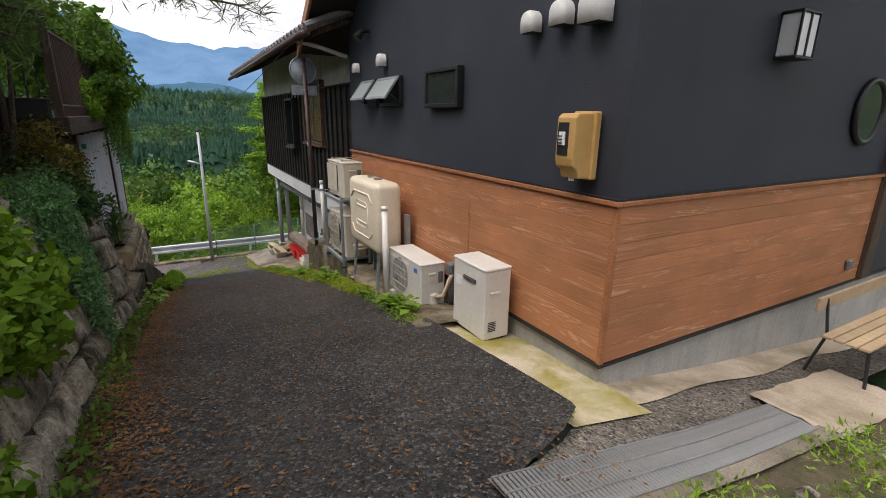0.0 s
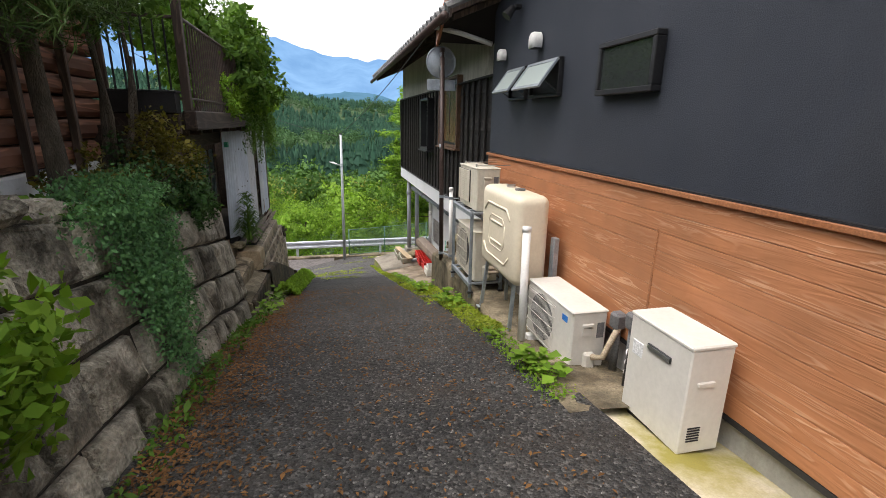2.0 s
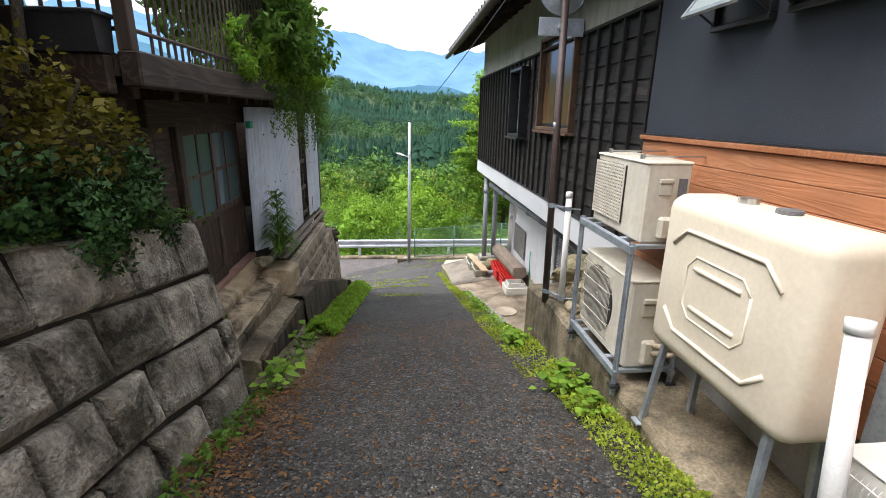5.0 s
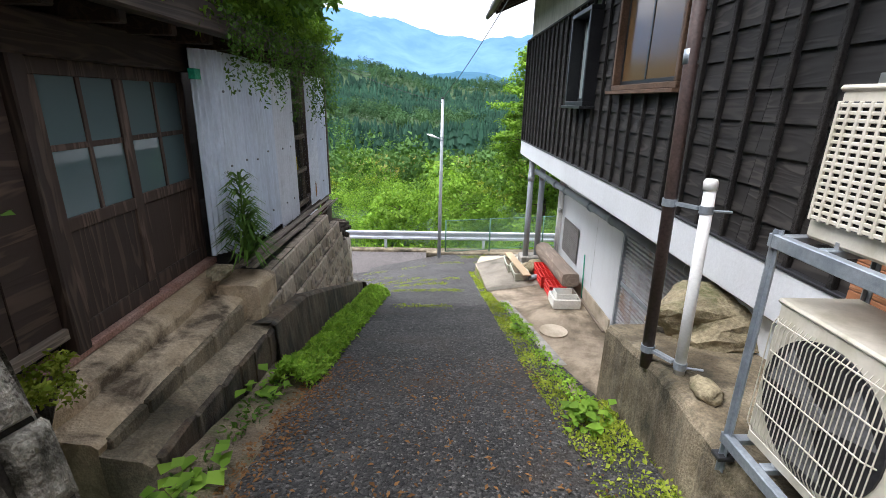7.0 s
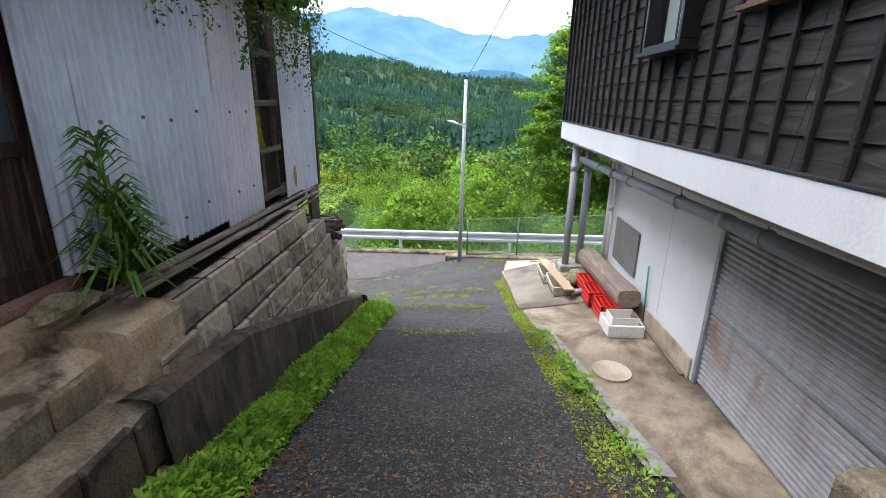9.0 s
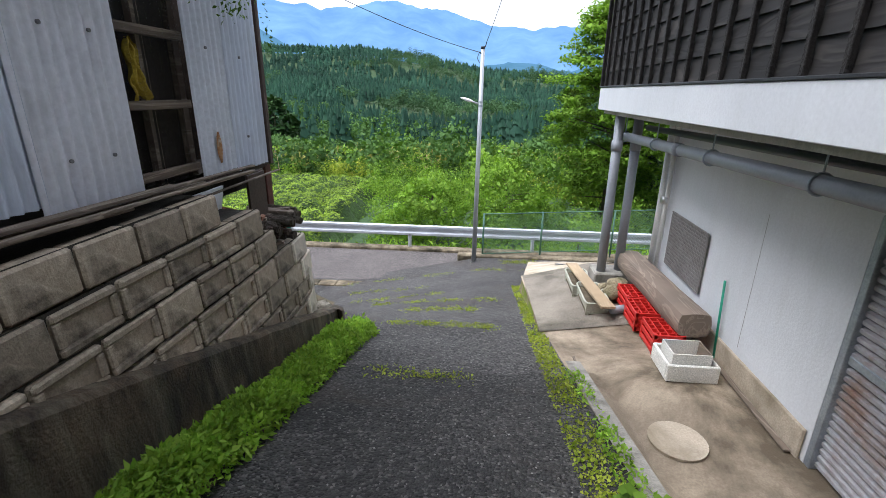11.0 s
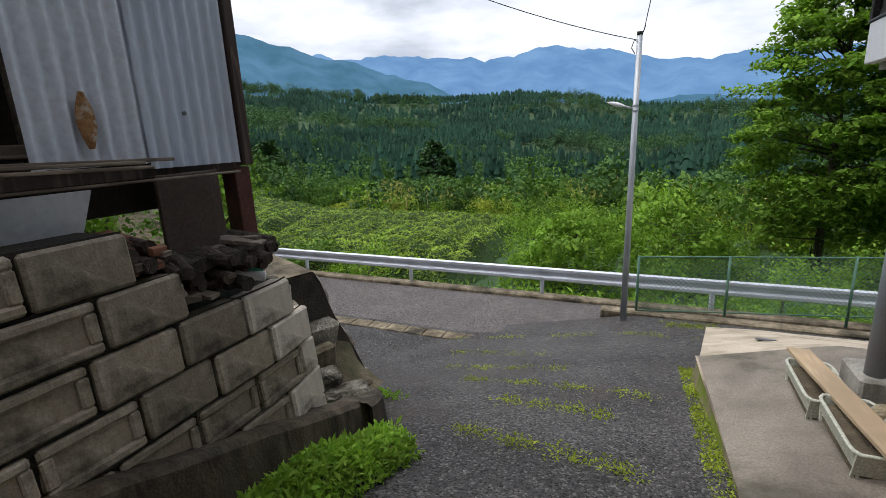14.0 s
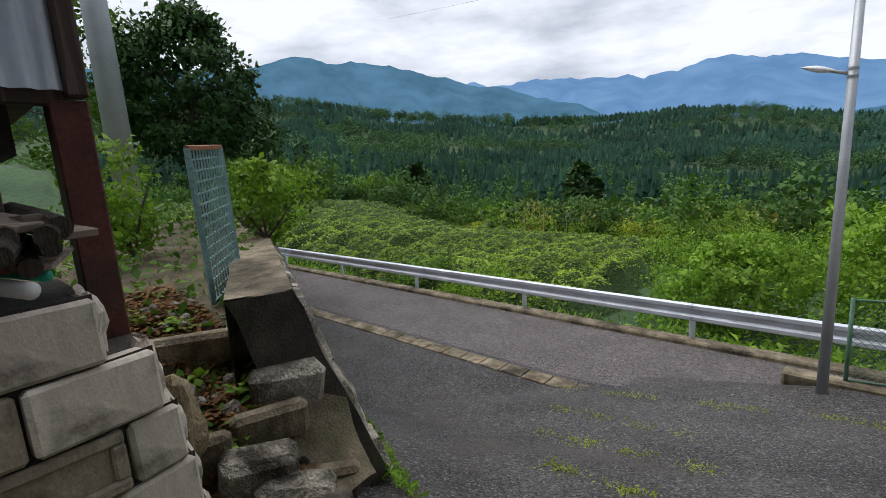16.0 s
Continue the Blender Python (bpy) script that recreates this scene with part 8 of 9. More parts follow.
# pine with a leaning trunk before the plank wall, its boughs reaching over the lane
def build_pine():
    t = thing("pine_tree", (-1.42, 4.80, tw(4.8)), "leaning pine with grey trunk and dark needle tufts", "tree")
    trunk = [(-1.42, 4.80, tw(4.8) - 0.1), (-1.40, 4.75, 1.15), (-1.47, 4.86, 1.55), (-1.46, 4.80, 2.1), (-1.25, 4.6, 2.7), (-1.0, 4.3, 3.2)]
    Geo().tube(trunk, [0.075, 0.065, 0.058, 0.05, 0.04, 0.025], 10).obj("trunk", BARK, t, smooth=True)
    tips = []
    boughs = [((-1.46, 4.80, 2.1), (-0.85, 4.3, 2.05)), ((-1.46, 4.8, 1.95), (-1.0, 3.6, 2.0)), ((-1.25, 4.6, 2.7), (-0.5, 4.2, 2.55)), ((-1.25, 4.6, 2.6), (-1.0, 5.6, 2.4)), ((-1.0, 4.3, 3.2), (-0.3, 4.0, 2.75)),
              ((-1.46, 4.8, 1.9), (-1.3, 3.4, 1.85)), ((-1.0, 4.3, 3.2), (-1.0, 3.2, 2.6)), ((-1.4, 4.8, 2.2), (-1.1, 5.4, 2.1)), ((-1.2, 4.5, 2.8), (-1.5, 3.0, 2.4)), ((-1.3, 4.7, 2.4), (-0.75, 4.9, 2.25)),
              ((-1.46, 4.8, 2.1), (-0.72, 3.6, 1.95)), ((-1.4, 4.8, 2.2), (-0.62, 3.9, 2.12)), ((-1.46, 4.8, 1.95), (-1.05, 3.1, 1.85)), ((-1.2, 4.5, 2.7), (-0.9, 2.8, 2.05)), ((-1.1, 4.4, 2.9), (-0.55, 3.3, 2.3))]
    for a, b in boughs:
        a, b = Vector(a), Vector(b)
        Geo().tube([a, a.lerp(b, 0.5) + Vector((0, 0, 0.08)), b], [0.03, 0.02, 0.008], 6).obj("bough", BARK, t, smooth=True)
        for k in range(12):
            q = a.lerp(b, RNG.uniform(0.3, 1.05)) + Vector(RNG.normal(size=3) * np.array([0.18, 0.22, 0.10]))
            tips.append(q)
    # one long bough reaching over the lane
    lb = [Vector((-1.0, 4.3, 3.1)), Vector((-0.5, 3.9, 2.75)), Vector((-0.1, 3.6, 2.40)), Vector((0.2, 3.5, 2.24)), Vector((0.48, 3.5, 2.22))]
    Geo().tube(lb, [0.02, 0.016, 0.012, 0.009, 0.005], 6).obj("bough", BARK, t, smooth=True)
    twigs = Geo()
    for k in range(30):
        i = int(RNG.integers(1, 4))
        a = lb[i].lerp(lb[i + 1], float(RNG.random()))
        b = a + Vector((RNG.normal(0.03, 0.07), RNG.normal(0, 0.12), RNG.normal(-0.02, 0.06)))
        twigs.tube([a, b], [0.005, 0.003], 5)
        tips.append(b)
        if k % 4 == 0:
            cone = Geo().tube([b, b + Vector((0, 0, -0.018)), b + Vector((0, 0, -0.036))], [0.010, 0.014, 0.004], 7)
            cone.obj("cone", TWIG, t)
    tagged(twigs.obj("twigs", BARK, t), kind="stuff")
    tips = np.array([tuple(q) for q in tips])
    n = 46
    pts = np.repeat(tips, n, axis=0) + RNG.normal(size=(len(tips) * n, 3)) * 0.02
    leaf_object("needles", pts, 0.085, LEAF_PINE, t, 16.0, 0.0, -0.25)
    leaf_object("needle_mass", clumps((-1.2, 4.5, 2.45), (0.45, 1.1, 0.55), 60, 160, 0.3), 0.08, LEAF_PINE, t, 12.0, 0.0, -0.2)


build_pine()
st = thing("sapling", (-1.45, 5.55, tw(5.55)), "bare thin multi-stemmed sapling on the bed", "tree")
for a, b in (((-1.45, 5.5, tw(5.5)), (-1.55, 5.85, 2.6)), ((-1.42, 5.6, tw(5.6)), (-1.40, 5.45, 2.2)), ((-1.5, 6.3, tw(6.3)), (-1.52, 6.45, 2.8)), ((-1.44, 5.55, tw(5.5)), (-1.2, 5.7, 1.9))):
    m = Vector(a).lerp(Vector(b), 0.5) + Vector((0.05, 0.04, 0))
    Geo().tube([a, m, b], [0.032, 0.026, 0.016], 8).obj("stem", BARK, st, smooth=True)
leaf_object("foliage", clumps((-1.35, 5.6, 2.5), (0.35, 0.9, 0.35), 30, 40, 0.3), 0.06, LEAF_MID, st, 1.8)

# growth over the deck
dv_ = thing("deck_bush", (-1.4, 10.0, 1.48), "bright green bush tumbling over the deck edge", "bush")
stems((-1.4, 10.0, 1.48), [(-1.1, 9.2, 1.8), (-1.0, 10.2, 1.8), (-0.95, 11.2, 1.7), (-1.0, 12.2, 1.7)], 0.02, dv_)
pp = np.concatenate([clumps((-1.05, y, 1.68), (0.22, 0.42, 0.24), 16, 110, 0.4) for y in (8.5, 9.2, 9.9, 10.6, 11.3, 12.0, 12.6)])
leaf_object("foliage", pp, 0.05, LEAF_BRIGHT, dv_, 2.4, 0.0, 0.2)
hp = []
for k in range(190):
    y0, x0 = RNG.uniform(9.2, 13.0), RNG.uniform(-1.02, -0.86)
    L = RNG.uniform(0.1, 1.15) ** 1.3 * (0.55 + 0.45 * (y0 - 9.2) / 3.8)
    for s_ in np.arange(0, L, 0.016):
        hp.append((x0 + RNG.normal(0, 0.02), y0 + RNG.normal(0, 0.025), 1.50 - s_))
leaf_object("strand_foliage", hp, 0.036, LEAF_MID, dv_, 2.0, 0.0, 0.5)
vi = thing("vine_tree", (-2.2, 11.5, 1.48), "tall large-leaved vine heaped above the deck", "tree")
stems((-2.2, 11.5, 1.48), [(-1.8, 10.6, 2.6), (-1.6, 12.0, 2.8), (-2.2, 12.4, 3.0), (-1.4, 11.4, 2.5)], 0.04, vi)
leaf_object("foliage", np.concatenate([clumps((-1.9, 11.2, 2.35), (0.75, 1.5, 0.75), 60, 42, 0.30), clumps((-1.35, 12.2, 2.2), (0.45, 0.9, 0.6), 30, 40, 0.3), clumps((-1.6, 9.2, 2.5), (0.5, 1.2, 0.45), 26, 34, 0.3)]), 0.13, LEAF_MID, vi, 1.9, 0.1, 0.35)
leaf_object("foliage", np.concatenate([clumps((-0.85, 10.3, 2.0), (0.46, 1.4, 0.34), 40, 64, 0.32), clumps((-1.15, 10.4, 2.75), (0.5, 1.3, 0.5), 44, 60, 0.3), clumps((-1.2, 9.6, 2.45), (0.55, 1.4, 0.45), 44, 60, 0.30), clumps((-1.75, 8.8, 2.95), (0.65, 1.7, 0.5), 50, 60, 0.28)]), 0.10, LEAF_MID, vi, 2.2, 0.1, 0.35)
leaf_object("foliage", np.concatenate([clumps((-1.6, 7.6, 2.75), (0.6, 1.3, 0.5), 44, 46, 0.28), clumps((-2.0, 6.2, 2.9), (0.6, 1.0, 0.4), 26, 46, 0.28)]), 0.09, LEAF_MID, vi, 1.9, 0.1, 0.25)

# plants along the lane
def strip_cover(name, xs, ys, n, hgt, size, mat, label, aspect=1.8, edge=0.25):
    y = RNG.uniform(ys[0], ys[1], n)
    cl = 0.5 + 0.5 * np.sin(y * 5.1 + 1.3) * np.sin(y * 2.3)
    x0, x1 = np.interp(y, ys, [xs[0][0], xs[1][0]]), np.interp(y, ys, [xs[0][1], xs[1][1]])
    u = RNG.random(n)
    x = x0 + (x1 - x0) * u
    dome = np.sin(np.pi * u.clip(0, 1)) ** 0.5
    z = np.array([alley(a, b) for a, b in zip(x, y)]) + hgt * dome * (0.55 + 0.45 * cl) * (0.35 + 0.65 * RNG.random(n) ** 0.5)
    keep = RNG.random(n) < (1 - edge + edge * 2 * cl)
    return tagged(leaf_object(name, np.column_stack([x, y, z])[keep], size, mat, None, aspect, 0.1, -0.1), label, "plants", kind="stuff")


strip_cover("fern_strip", ((-0.62, -0.30), (-0.66, -0.22)), (8.6, 13.7), 30000, 0.26, 0.042, LEAF_FERN, "bright feathery groundcover along the low wall", 2.6, 0.15)
strip_cover("weed_strip", ((-0.66, -0.48), (-0.64, -0.45)), (0.8, 8.6), 1700, 0.09, 0.045, LEAF_MID, "scattered weeds at the foot of the stone wall", 2.2, 0.6)
strip_cover("groundcover_strip", ((1.62, 1.95), (1.68, 1.97)), (5.0, 8.3), 7500, 0.09, 0.024, LEAF_YELLOW, "yellow-green stonecrop along the lane edge", 2.0, 0.95)
strip_cover("weed_strip", ((1.58, 1.80), (1.66, 1.90)), (3.5, 5.4), 1100, 0.05, 0.028, LEAF_BRIGHT, "sparse weeds along the lane edge", 2.0, 0.6)
strip_cover("weed_strip", ((1.68, 1.86), (1.74, 1.88)), (8.3, 12.6), 1500, 0.08, 0.036, LEAF_FERN, "bright weeds between the lane and the yard", 2.2, 0.95)
strip_cover("weed_strip", ((-1.45, -0.95), (-8.9, -8.1)), (14.8, 18.6), 4200, 0.14, 0.06, LEAF_BRIGHT, "grass tufts at the foot of the road wall", 3.5, 0.3)
strip_cover("moss_strip", ((1.50, 1.78), (1.56, 1.74)), (7.0, 17.5), 12000, 0.012, 0.020, LEAF_YELLOW, "bright moss along the edge of the lane", 1.3, 0.8)


def big_leaf_plant(x, y, z, n, size, r, mat, label):
    t = thing("leafy_weed", (x, y, z), label, "weed")
    c = blob((x, y, z + r * 0.55), (r, r, r * 0.6), n, 0.4)
    stems((x, y, z), [c[k] for k in range(5)], 0.004, t, TWIG)
    leaf_object("leaves", c, size, mat, t, 1.25, 0.75)


for x, y, n, s_, r in ((1.72, 4.05, 60, 0.075, 0.16), (1.80, 3.88, 40, 0.07, 0.12), (1.75, 4.9, 26, 0.06, 0.10), (1.74, 6.65, 90, 0.075, 0.20), (1.78, 6.25, 60, 0.06, 0.16), (1.70, 8.0, 70, 0.07, 0.17), (1.72, 10.6, 50, 0.06, 0.13)):
    big_leaf_plant(x, y, alley(x, y), n, s_, r, LEAF_BRIGHT, "broad-leaved green weed at the lane edge")
for x, y in ((-0.52, 7.0), (-0.50, 7.35), (-0.55, 8.4)):
    big_leaf_plant(x, y, alley(x, y), 26, 0.085, 0.16, LEAF_BRIGHT, "broad-leaved green weed by the steps")
shrub("moss_clump", (-1.12, 7.25, -0.62), (-1.12, 7.3, -0.42), (0.14, 0.18, 0.12), 18, 70, 0.025, LEAF_YELLOW, "mossy fern clump at the end of the landing", "plant")


def lily(x, y, z, h):
    t = thing("lily_plant", (x, y, z), "tall lily with narrow arching leaves beside the shed", "plant")
    Geo().tube([(x, y, z), (x + 0.02, y, z + h)], [0.012, 0.006], 6).obj("stem", LEAF_MID, t)
    v = []
    for k in range(120):
        hh = z + h * (0.05 + 0.95 * RNG.random() ** 0.8)
        a = RNG.random() * 2 * math.pi
        L = 0.15 + 0.24 * (1 - (hh - z) / h)
        o = np.array([math.cos(a), math.sin(a), 0])
        sd = np.array([-math.sin(a), math.cos(a), 0]) * 0.011
        p0 = np.array([x + 0.01, y, hh])
        p1 = p0 + o * L * 0.55 + np.array([0, 0, L * 0.35])
        p2 = p0 + o * L * 1.0 + np.array([0, 0, L * 0.05])
        v += [p0 - sd * 0.5, p0 + sd * 0.5, p1 + sd, p1 - sd, p1 - sd, p1 + sd, p2 + sd * 0.1, p2 - sd * 0.1]
    quads("leaves", np.array(v) - np.array([x, y, z]), LEAF_MID, t)


lily(-1.08, 9.50, -0.66, 0.85)
lily(-1.12, 9.62, -0.66, 0.55)

for x, y, z in ((-1.45, 13.95, -2.56), (-1.75, 14.15, -2.36), (-2.3, 14.0, -2.04), (-1.15, 13.85, -2.74), (-2.6, 13.8, -2.0), (-1.95, 13.9, -2.32)):
    big_leaf_plant(x, y, z, 34, 0.05, 0.10, LEAF_BRIGHT, "small leafy seedling on the earth terrace")

# fallen leaves and needles on the lane, grass and moss in its cracks
n = 13000
ly = RNG.uniform(0.8, 9.5, n)
lx = np.where(RNG.random(n) < 0.72, -0.64 + np.abs(RNG.normal(0, 0.24, n)), RNG.uniform(-0.6, 1.6, n))
lz = np.array([alley(a, b) for a, b in zip(lx, ly)]) + 0.012
tagged(leaf_object("leaf_litter", np.column_stack([lx, ly, lz]), 0.028, LITTER, None, 2.2, 0.96), "brown fallen leaves and needles on the lane", "leaves", kind="stuff")
n = 5000
ly, lx = RNG.uniform(0.6, 15.5, n), RNG.uniform(-0.6, 1.65, n)
lz = np.array([alley(a, b) for a, b in zip(lx, ly)]) + 0.006
tagged(leaf_object("loose_chippings", np.column_stack([lx, ly, lz]), 0.012, CHIP, None, 1.2, 0.9), "loose pale stone chippings on the lane", "gravel", kind="stuff")
n = 4200
ly = RNG.uniform(13.45, 14.25, n)
lx = RNG.uniform(-3.2, -1.0, n)
lz = np.array([piecewise(-a, [0.9, 1.35, 1.55, 2.0, 2.2, 3.2, 5], [-2.78, -2.72, -2.42, -2.32, -2.06, -1.92, -1.6]) for a in lx]) + 0.03
tagged(leaf_object("leaf_litter", np.column_stack([lx, ly, lz]), 0.05, LITTER, None, 1.6, 0.8), "dry leaves on the earth terraces", "leaves", kind="stuff")
n = 3000
ly, lx = RNG.uniform(13.6, 17.5, n), RNG.uniform(-6.5, -1.5, n)
lz = np.array([piecewise(-a, [0.9, 1.35, 1.55, 2.0, 2.2, 3.2, 5, 8], [-2.78, -2.72, -2.42, -2.32, -2.06, -1.92, -1.6, -1.1]) for a in lx]) + 0.03
ok = ly < 13.45 + 0.7 + 0.42 * (-lx - 1.0)
tagged(leaf_object("ground_cover", np.column_stack([lx, ly, lz])[ok], 0.07, LEAF_MID, None, 1.6, 0.4, -0.2), "weeds growing on the earth terraces", "plants", kind="stuff")
cracks = []
for (x0, y0), (x1, y1), k in (((-0.3, 14.35), (1.1, 14.1), 500), ((-0.9, 16.2), (1.3, 15.8), 420), ((-0.2, 15.3), (0.9, 15.1), 350), ((-1.6, 17.3), (0.4, 17.0), 300), ((-2.0, 18.3), (-0.2, 18.0), 260), ((0.1, 12.3), (0.9, 12.25), 260), ((-2.4, 19.2), (2.0, 19.6), 500), ((1.4, 20.15), (2.3, 20.3), 500)):
    k *= 2
    s_ = RNG.random(k)
    clus = (np.sin(s_ * 23 + x0 * 7) > -0.3)
    q = np.column_stack([x0 + (x1 - x0) * s_, y0 + (y1 - y0) * s_, np.zeros(k)]) + RNG.normal(size=(k, 3)) * np.array([0.06, 0.075, 0])
    cracks.append(q[clus])
cracks = np.concatenate(cracks)
cracks[:, 2] = [alley(a, b) + 0.004 + 0.03 * RNG.random() for a, b in cracks[:, :2]]
tagged(leaf_object("crack_weeds", cracks, 0.028, LEAF_YELLOW, None, 2.4, 0.2, -0.3), "moss and grass growing in the asphalt cracks", "weeds", kind="stuff")
n = 9000
gx, gy = RNG.uniform(1.6, 6.0, n), RNG.uniform(-0.8, 0.72, n)
ok = np.sin(gx * 3.1) + np.sin(gy * 5 + gx) + RNG.normal(0, 0.5, n) > 0.2
gz = np.array([front_ground(a, b) for a, b in zip(gx, gy)])
tagged(leaf_object("lawn_grass", np.column_stack([gx, gy, gz])[ok], 0.05, LEAF_BRIGHT, None, 5.0, 0.0, -0.5), "short patchy grass beside the drain", "grass", kind="stuff")


# ---------------------------------------------------------------- beyond the road
def tree(name, base, height, crown_r, mat, label, count=70, per=60, size=0.16, layered=False, trunk_r=0.12, low=0.3, aspect=1.7):
    t = thing(name, base, label, "tree")
    b = Vector(base)
    top = b + Vector((0.1, 0, height))
    Geo().tube([b - Vector((0, 0, 0.4)), b.lerp(top, 0.35) + Vector((0.05, 0.05, 0)), b.lerp(top, 0.7), top], [trunk_r, trunk_r * 0.75, trunk_r * 0.45, trunk_r * 0.1], 9).obj("trunk", BARK, t, smooth=True)
    pts = []
    for k in range(count):
        h_ = low + (1 - low) * (k + RNG.random()) / count
        prof = math.sin(math.pi * min(1, max(0.05, (h_ - low) / (1 - low) * 0.85 + 0.15))) ** 0.7
        a = RNG.random() * 2 * math.pi
        rr = crown_r * prof * (0.35 + 0.65 * RNG.random() ** 0.5)
        c = np.array([b.x + rr * math.cos(a), b.y + rr * math.sin(a), b.z + height * h_])
        q = crown_r * RNG.uniform(0.16, 0.32)
        flatter = 0.28 if layered else 0.75
        pts.append(swelled(blob(c, (q, q, q * flatter), per, 0.3), c, (q, q, q * flatter), (b.x, b.y, b.z + height * 0.55), (crown_r, crown_r, height * 0.5)))
        if k % 4 == 0:
            m = b.lerp(top, h_ * 0.85)
            Geo().tube([m, Vector(c)], [trunk_r * 0.28, trunk_r * 0.06], 5).obj("limb", BARK, t, smooth=True)
    leaf_object("crown", np.concatenate(pts), size, mat, t, aspect, 0.5 if layered else 0.1)
    return t


tree("maple_tree", (7.2, 33.5, terrain(7.2, 33.5)), 4.6 - terrain(7.2, 33.5), 3.3, LEAF_BRIGHT, "tall light green tree with layered boughs below the road", 210, 240, 0.18, True, 0.16, 0.12)
tree("maple_tree", (9.6, 31.0, terrain(9.6, 31)), 7.4 - terrain(9.6, 31), 3.2, LEAF_BRIGHT, "tall light green tree behind the fence", 180, 220, 0.18, True, 0.16, 0.15)
tree("cedar_tree", (10.5, 37.0, terrain(10.5, 37)), 16, 2.6, LEAF_DARK, "dark cedar behind the light green trees", 130, 90, 0.26, True, 0.2, 0.1)
tree("cedar_tree", (13.5, 33.0, terrain(13.5, 33)), 15, 2.8, LEAF_DARK, "dark cedar behind the light green trees", 130, 90, 0.26, True, 0.2, 0.1)
tree("young_tree", (-1.2, 27.0, terrain(-1.2, 27)), -4.0 - terrain(-1.2, 27) + 0.6, 1.5, LEAF_BRIGHT, "young light green tree just below the road", 70, 90, 0.12, False, 0.06, 0.2)
tree("young_tree", (1.8, 29.0, terrain(1.8, 29)), 3.2, 1.7, LEAF_BRIGHT, "young light green tree just below the road", 70, 90, 0.13, False, 0.06, 0.2)
tree("garden_tree", (-8.8, 16.75, -1.75), 3.8, 1.35, LEAF_DARK, "dense dark evergreen tree with rounded crown", 110, 150, 0.10, False, 0.12, 0.32)
tree("garden_tree", (-10.5, 15.2, -1.7), 5.0, 1.6, LEAF_MID, "loose green tree behind the utility pole", 60, 60, 0.12, False, 0.10, 0.25)
tree("garden_tree", (-11.5, 19.5, -2.2), 2.6, 1.4, LEAF_DARK, "dark shrubby tree above the road wall", 60, 90, 0.11, False, 0.08, 0.1)
shrub("bush", (-4.3, 15.7, -1.8), (-4.4, 15.8, -1.35), (0.5, 0.6, 0.45), 26, 70, 0.07, LEAF_BRIGHT, "light green bush behind the lattice panel")
shrub("bush", (-5.6, 16.6, -1.8), (-5.7, 16.6, -1.3), (0.8, 0.7, 0.55), 26, 70, 0.08, LEAF_MID, "leafy bush above the road wall")
shrub("bush", (-4.6, 14.4, -1.8), (-4.7, 14.3, -1.2), (0.4, 0.5, 0.6), 22, 60, 0.07, LEAF_BRIGHT, "light green bush by the utility pole")


# tea rows
def tea_rows():
    for row in range(11):
        y0 = 25.0 + row * 2.5
        x1 = -4.2 - 0.4 * row
        x0 = -46
        t = thing("tea_row", ((x0 + x1) / 2, y0, terrain((x0 + x1) / 2, y0)), "clipped rounded row of tea bushes", "tea row", "tea field")
        g = Geo()

        def at(u, v):
            x = x0 + (x1 - x0) * u
            a = math.pi * v
            lump = 1 + 0.34 * noise.noise(Vector((x * 1.3, row * 3.0, 0))) + 0.12 * noise.noise(Vector((x * 4.1, v * 3, row)))
            y = y0 + 0.95 * lump * math.cos(a) + 0.25 * math.sin(x * 0.14)
            return (x, y, terrain(x, y0) - 0.1 + 1.25 * lump * math.sin(a) ** 0.6 * min(1.0, (1 - u) * 50 + 0.02))
        g.grid(260, 9, at)
        # dark flanks paint the furrow shade; pale leaves cover only the top
        g.obj("hedge_body", TEA_SHADED_BODY, t, smooth=True)
        n = int(24000 / (1 + row * 0.12))
        u, v = 0.985 * RNG.random(n) ** 0.7, 0.5 + 0.30 * (2 * RNG.random(n) - 1)
        pts = np.array([at(a, b) for a, b in zip(u, v)])
        up = np.column_stack([RNG.normal(0, 0.25, n), np.cos(np.pi * v), np.sin(np.pi * v)])
        leaf_object("leaves", np.hstack([pts, up]), 0.09, LEAF_TEA, t, 1.7, 0.5, -0.1)


tea_rows()


def scatter(n, r0, r1, a0, a1, skip=None):
    out = []
    while len(out) < n:
        r = math.sqrt(RNG.uniform(r0 * r0, r1 * r1))
        a = radians(RNG.uniform(a0, a1))
        x, y = 1.0 + r * math.sin(a), 10.0 + r * math.cos(a)
        if y < 23.6 or (skip and skip(x, y)):
            continue
        out.append((x, y, terrain(x, y)))
    return out


def in_tea(x, y):
    return x < -3.4 - 0.2 * (y - 25) and 24.3 < y < 48


# bushes on the slope under the road
for mat, lab, n, (q0, q1), size in ((LEAF_BRIGHT, "light green bush on the slope below the road", 52, (15, 46), 0.13), (LEAF_MID, "green bush on the slope below the road", 56, (17, 62), 0.16), (LEAF_YELLOW, "yellow-green bush on the slope below the road", 22, (20, 60), 0.15)):
    for x, y, z in scatter(n, q0, q1, -58, 24, in_tea):
        d = math.hypot(x, y - 10)
        r = RNG.uniform(0.6, 1.35) * (0.7 + d / 38)
        t = thing("bush", (x, y, z), lab, "bush", "bushes below the road")
        Geo().tube([(x, y, z - 0.2), (x, y, z + r * 0.6)], [0.05, 0.02], 6).obj("stem", BARK, t)
        leaf_object("foliage", clumps((x, y, z + r * 0.55), (r * 1.15, r * 1.15, r * 0.75), 26, 100, 0.34, 0.4), size * (0.5 + d / 85), mat, t, 1.8, 0.2)

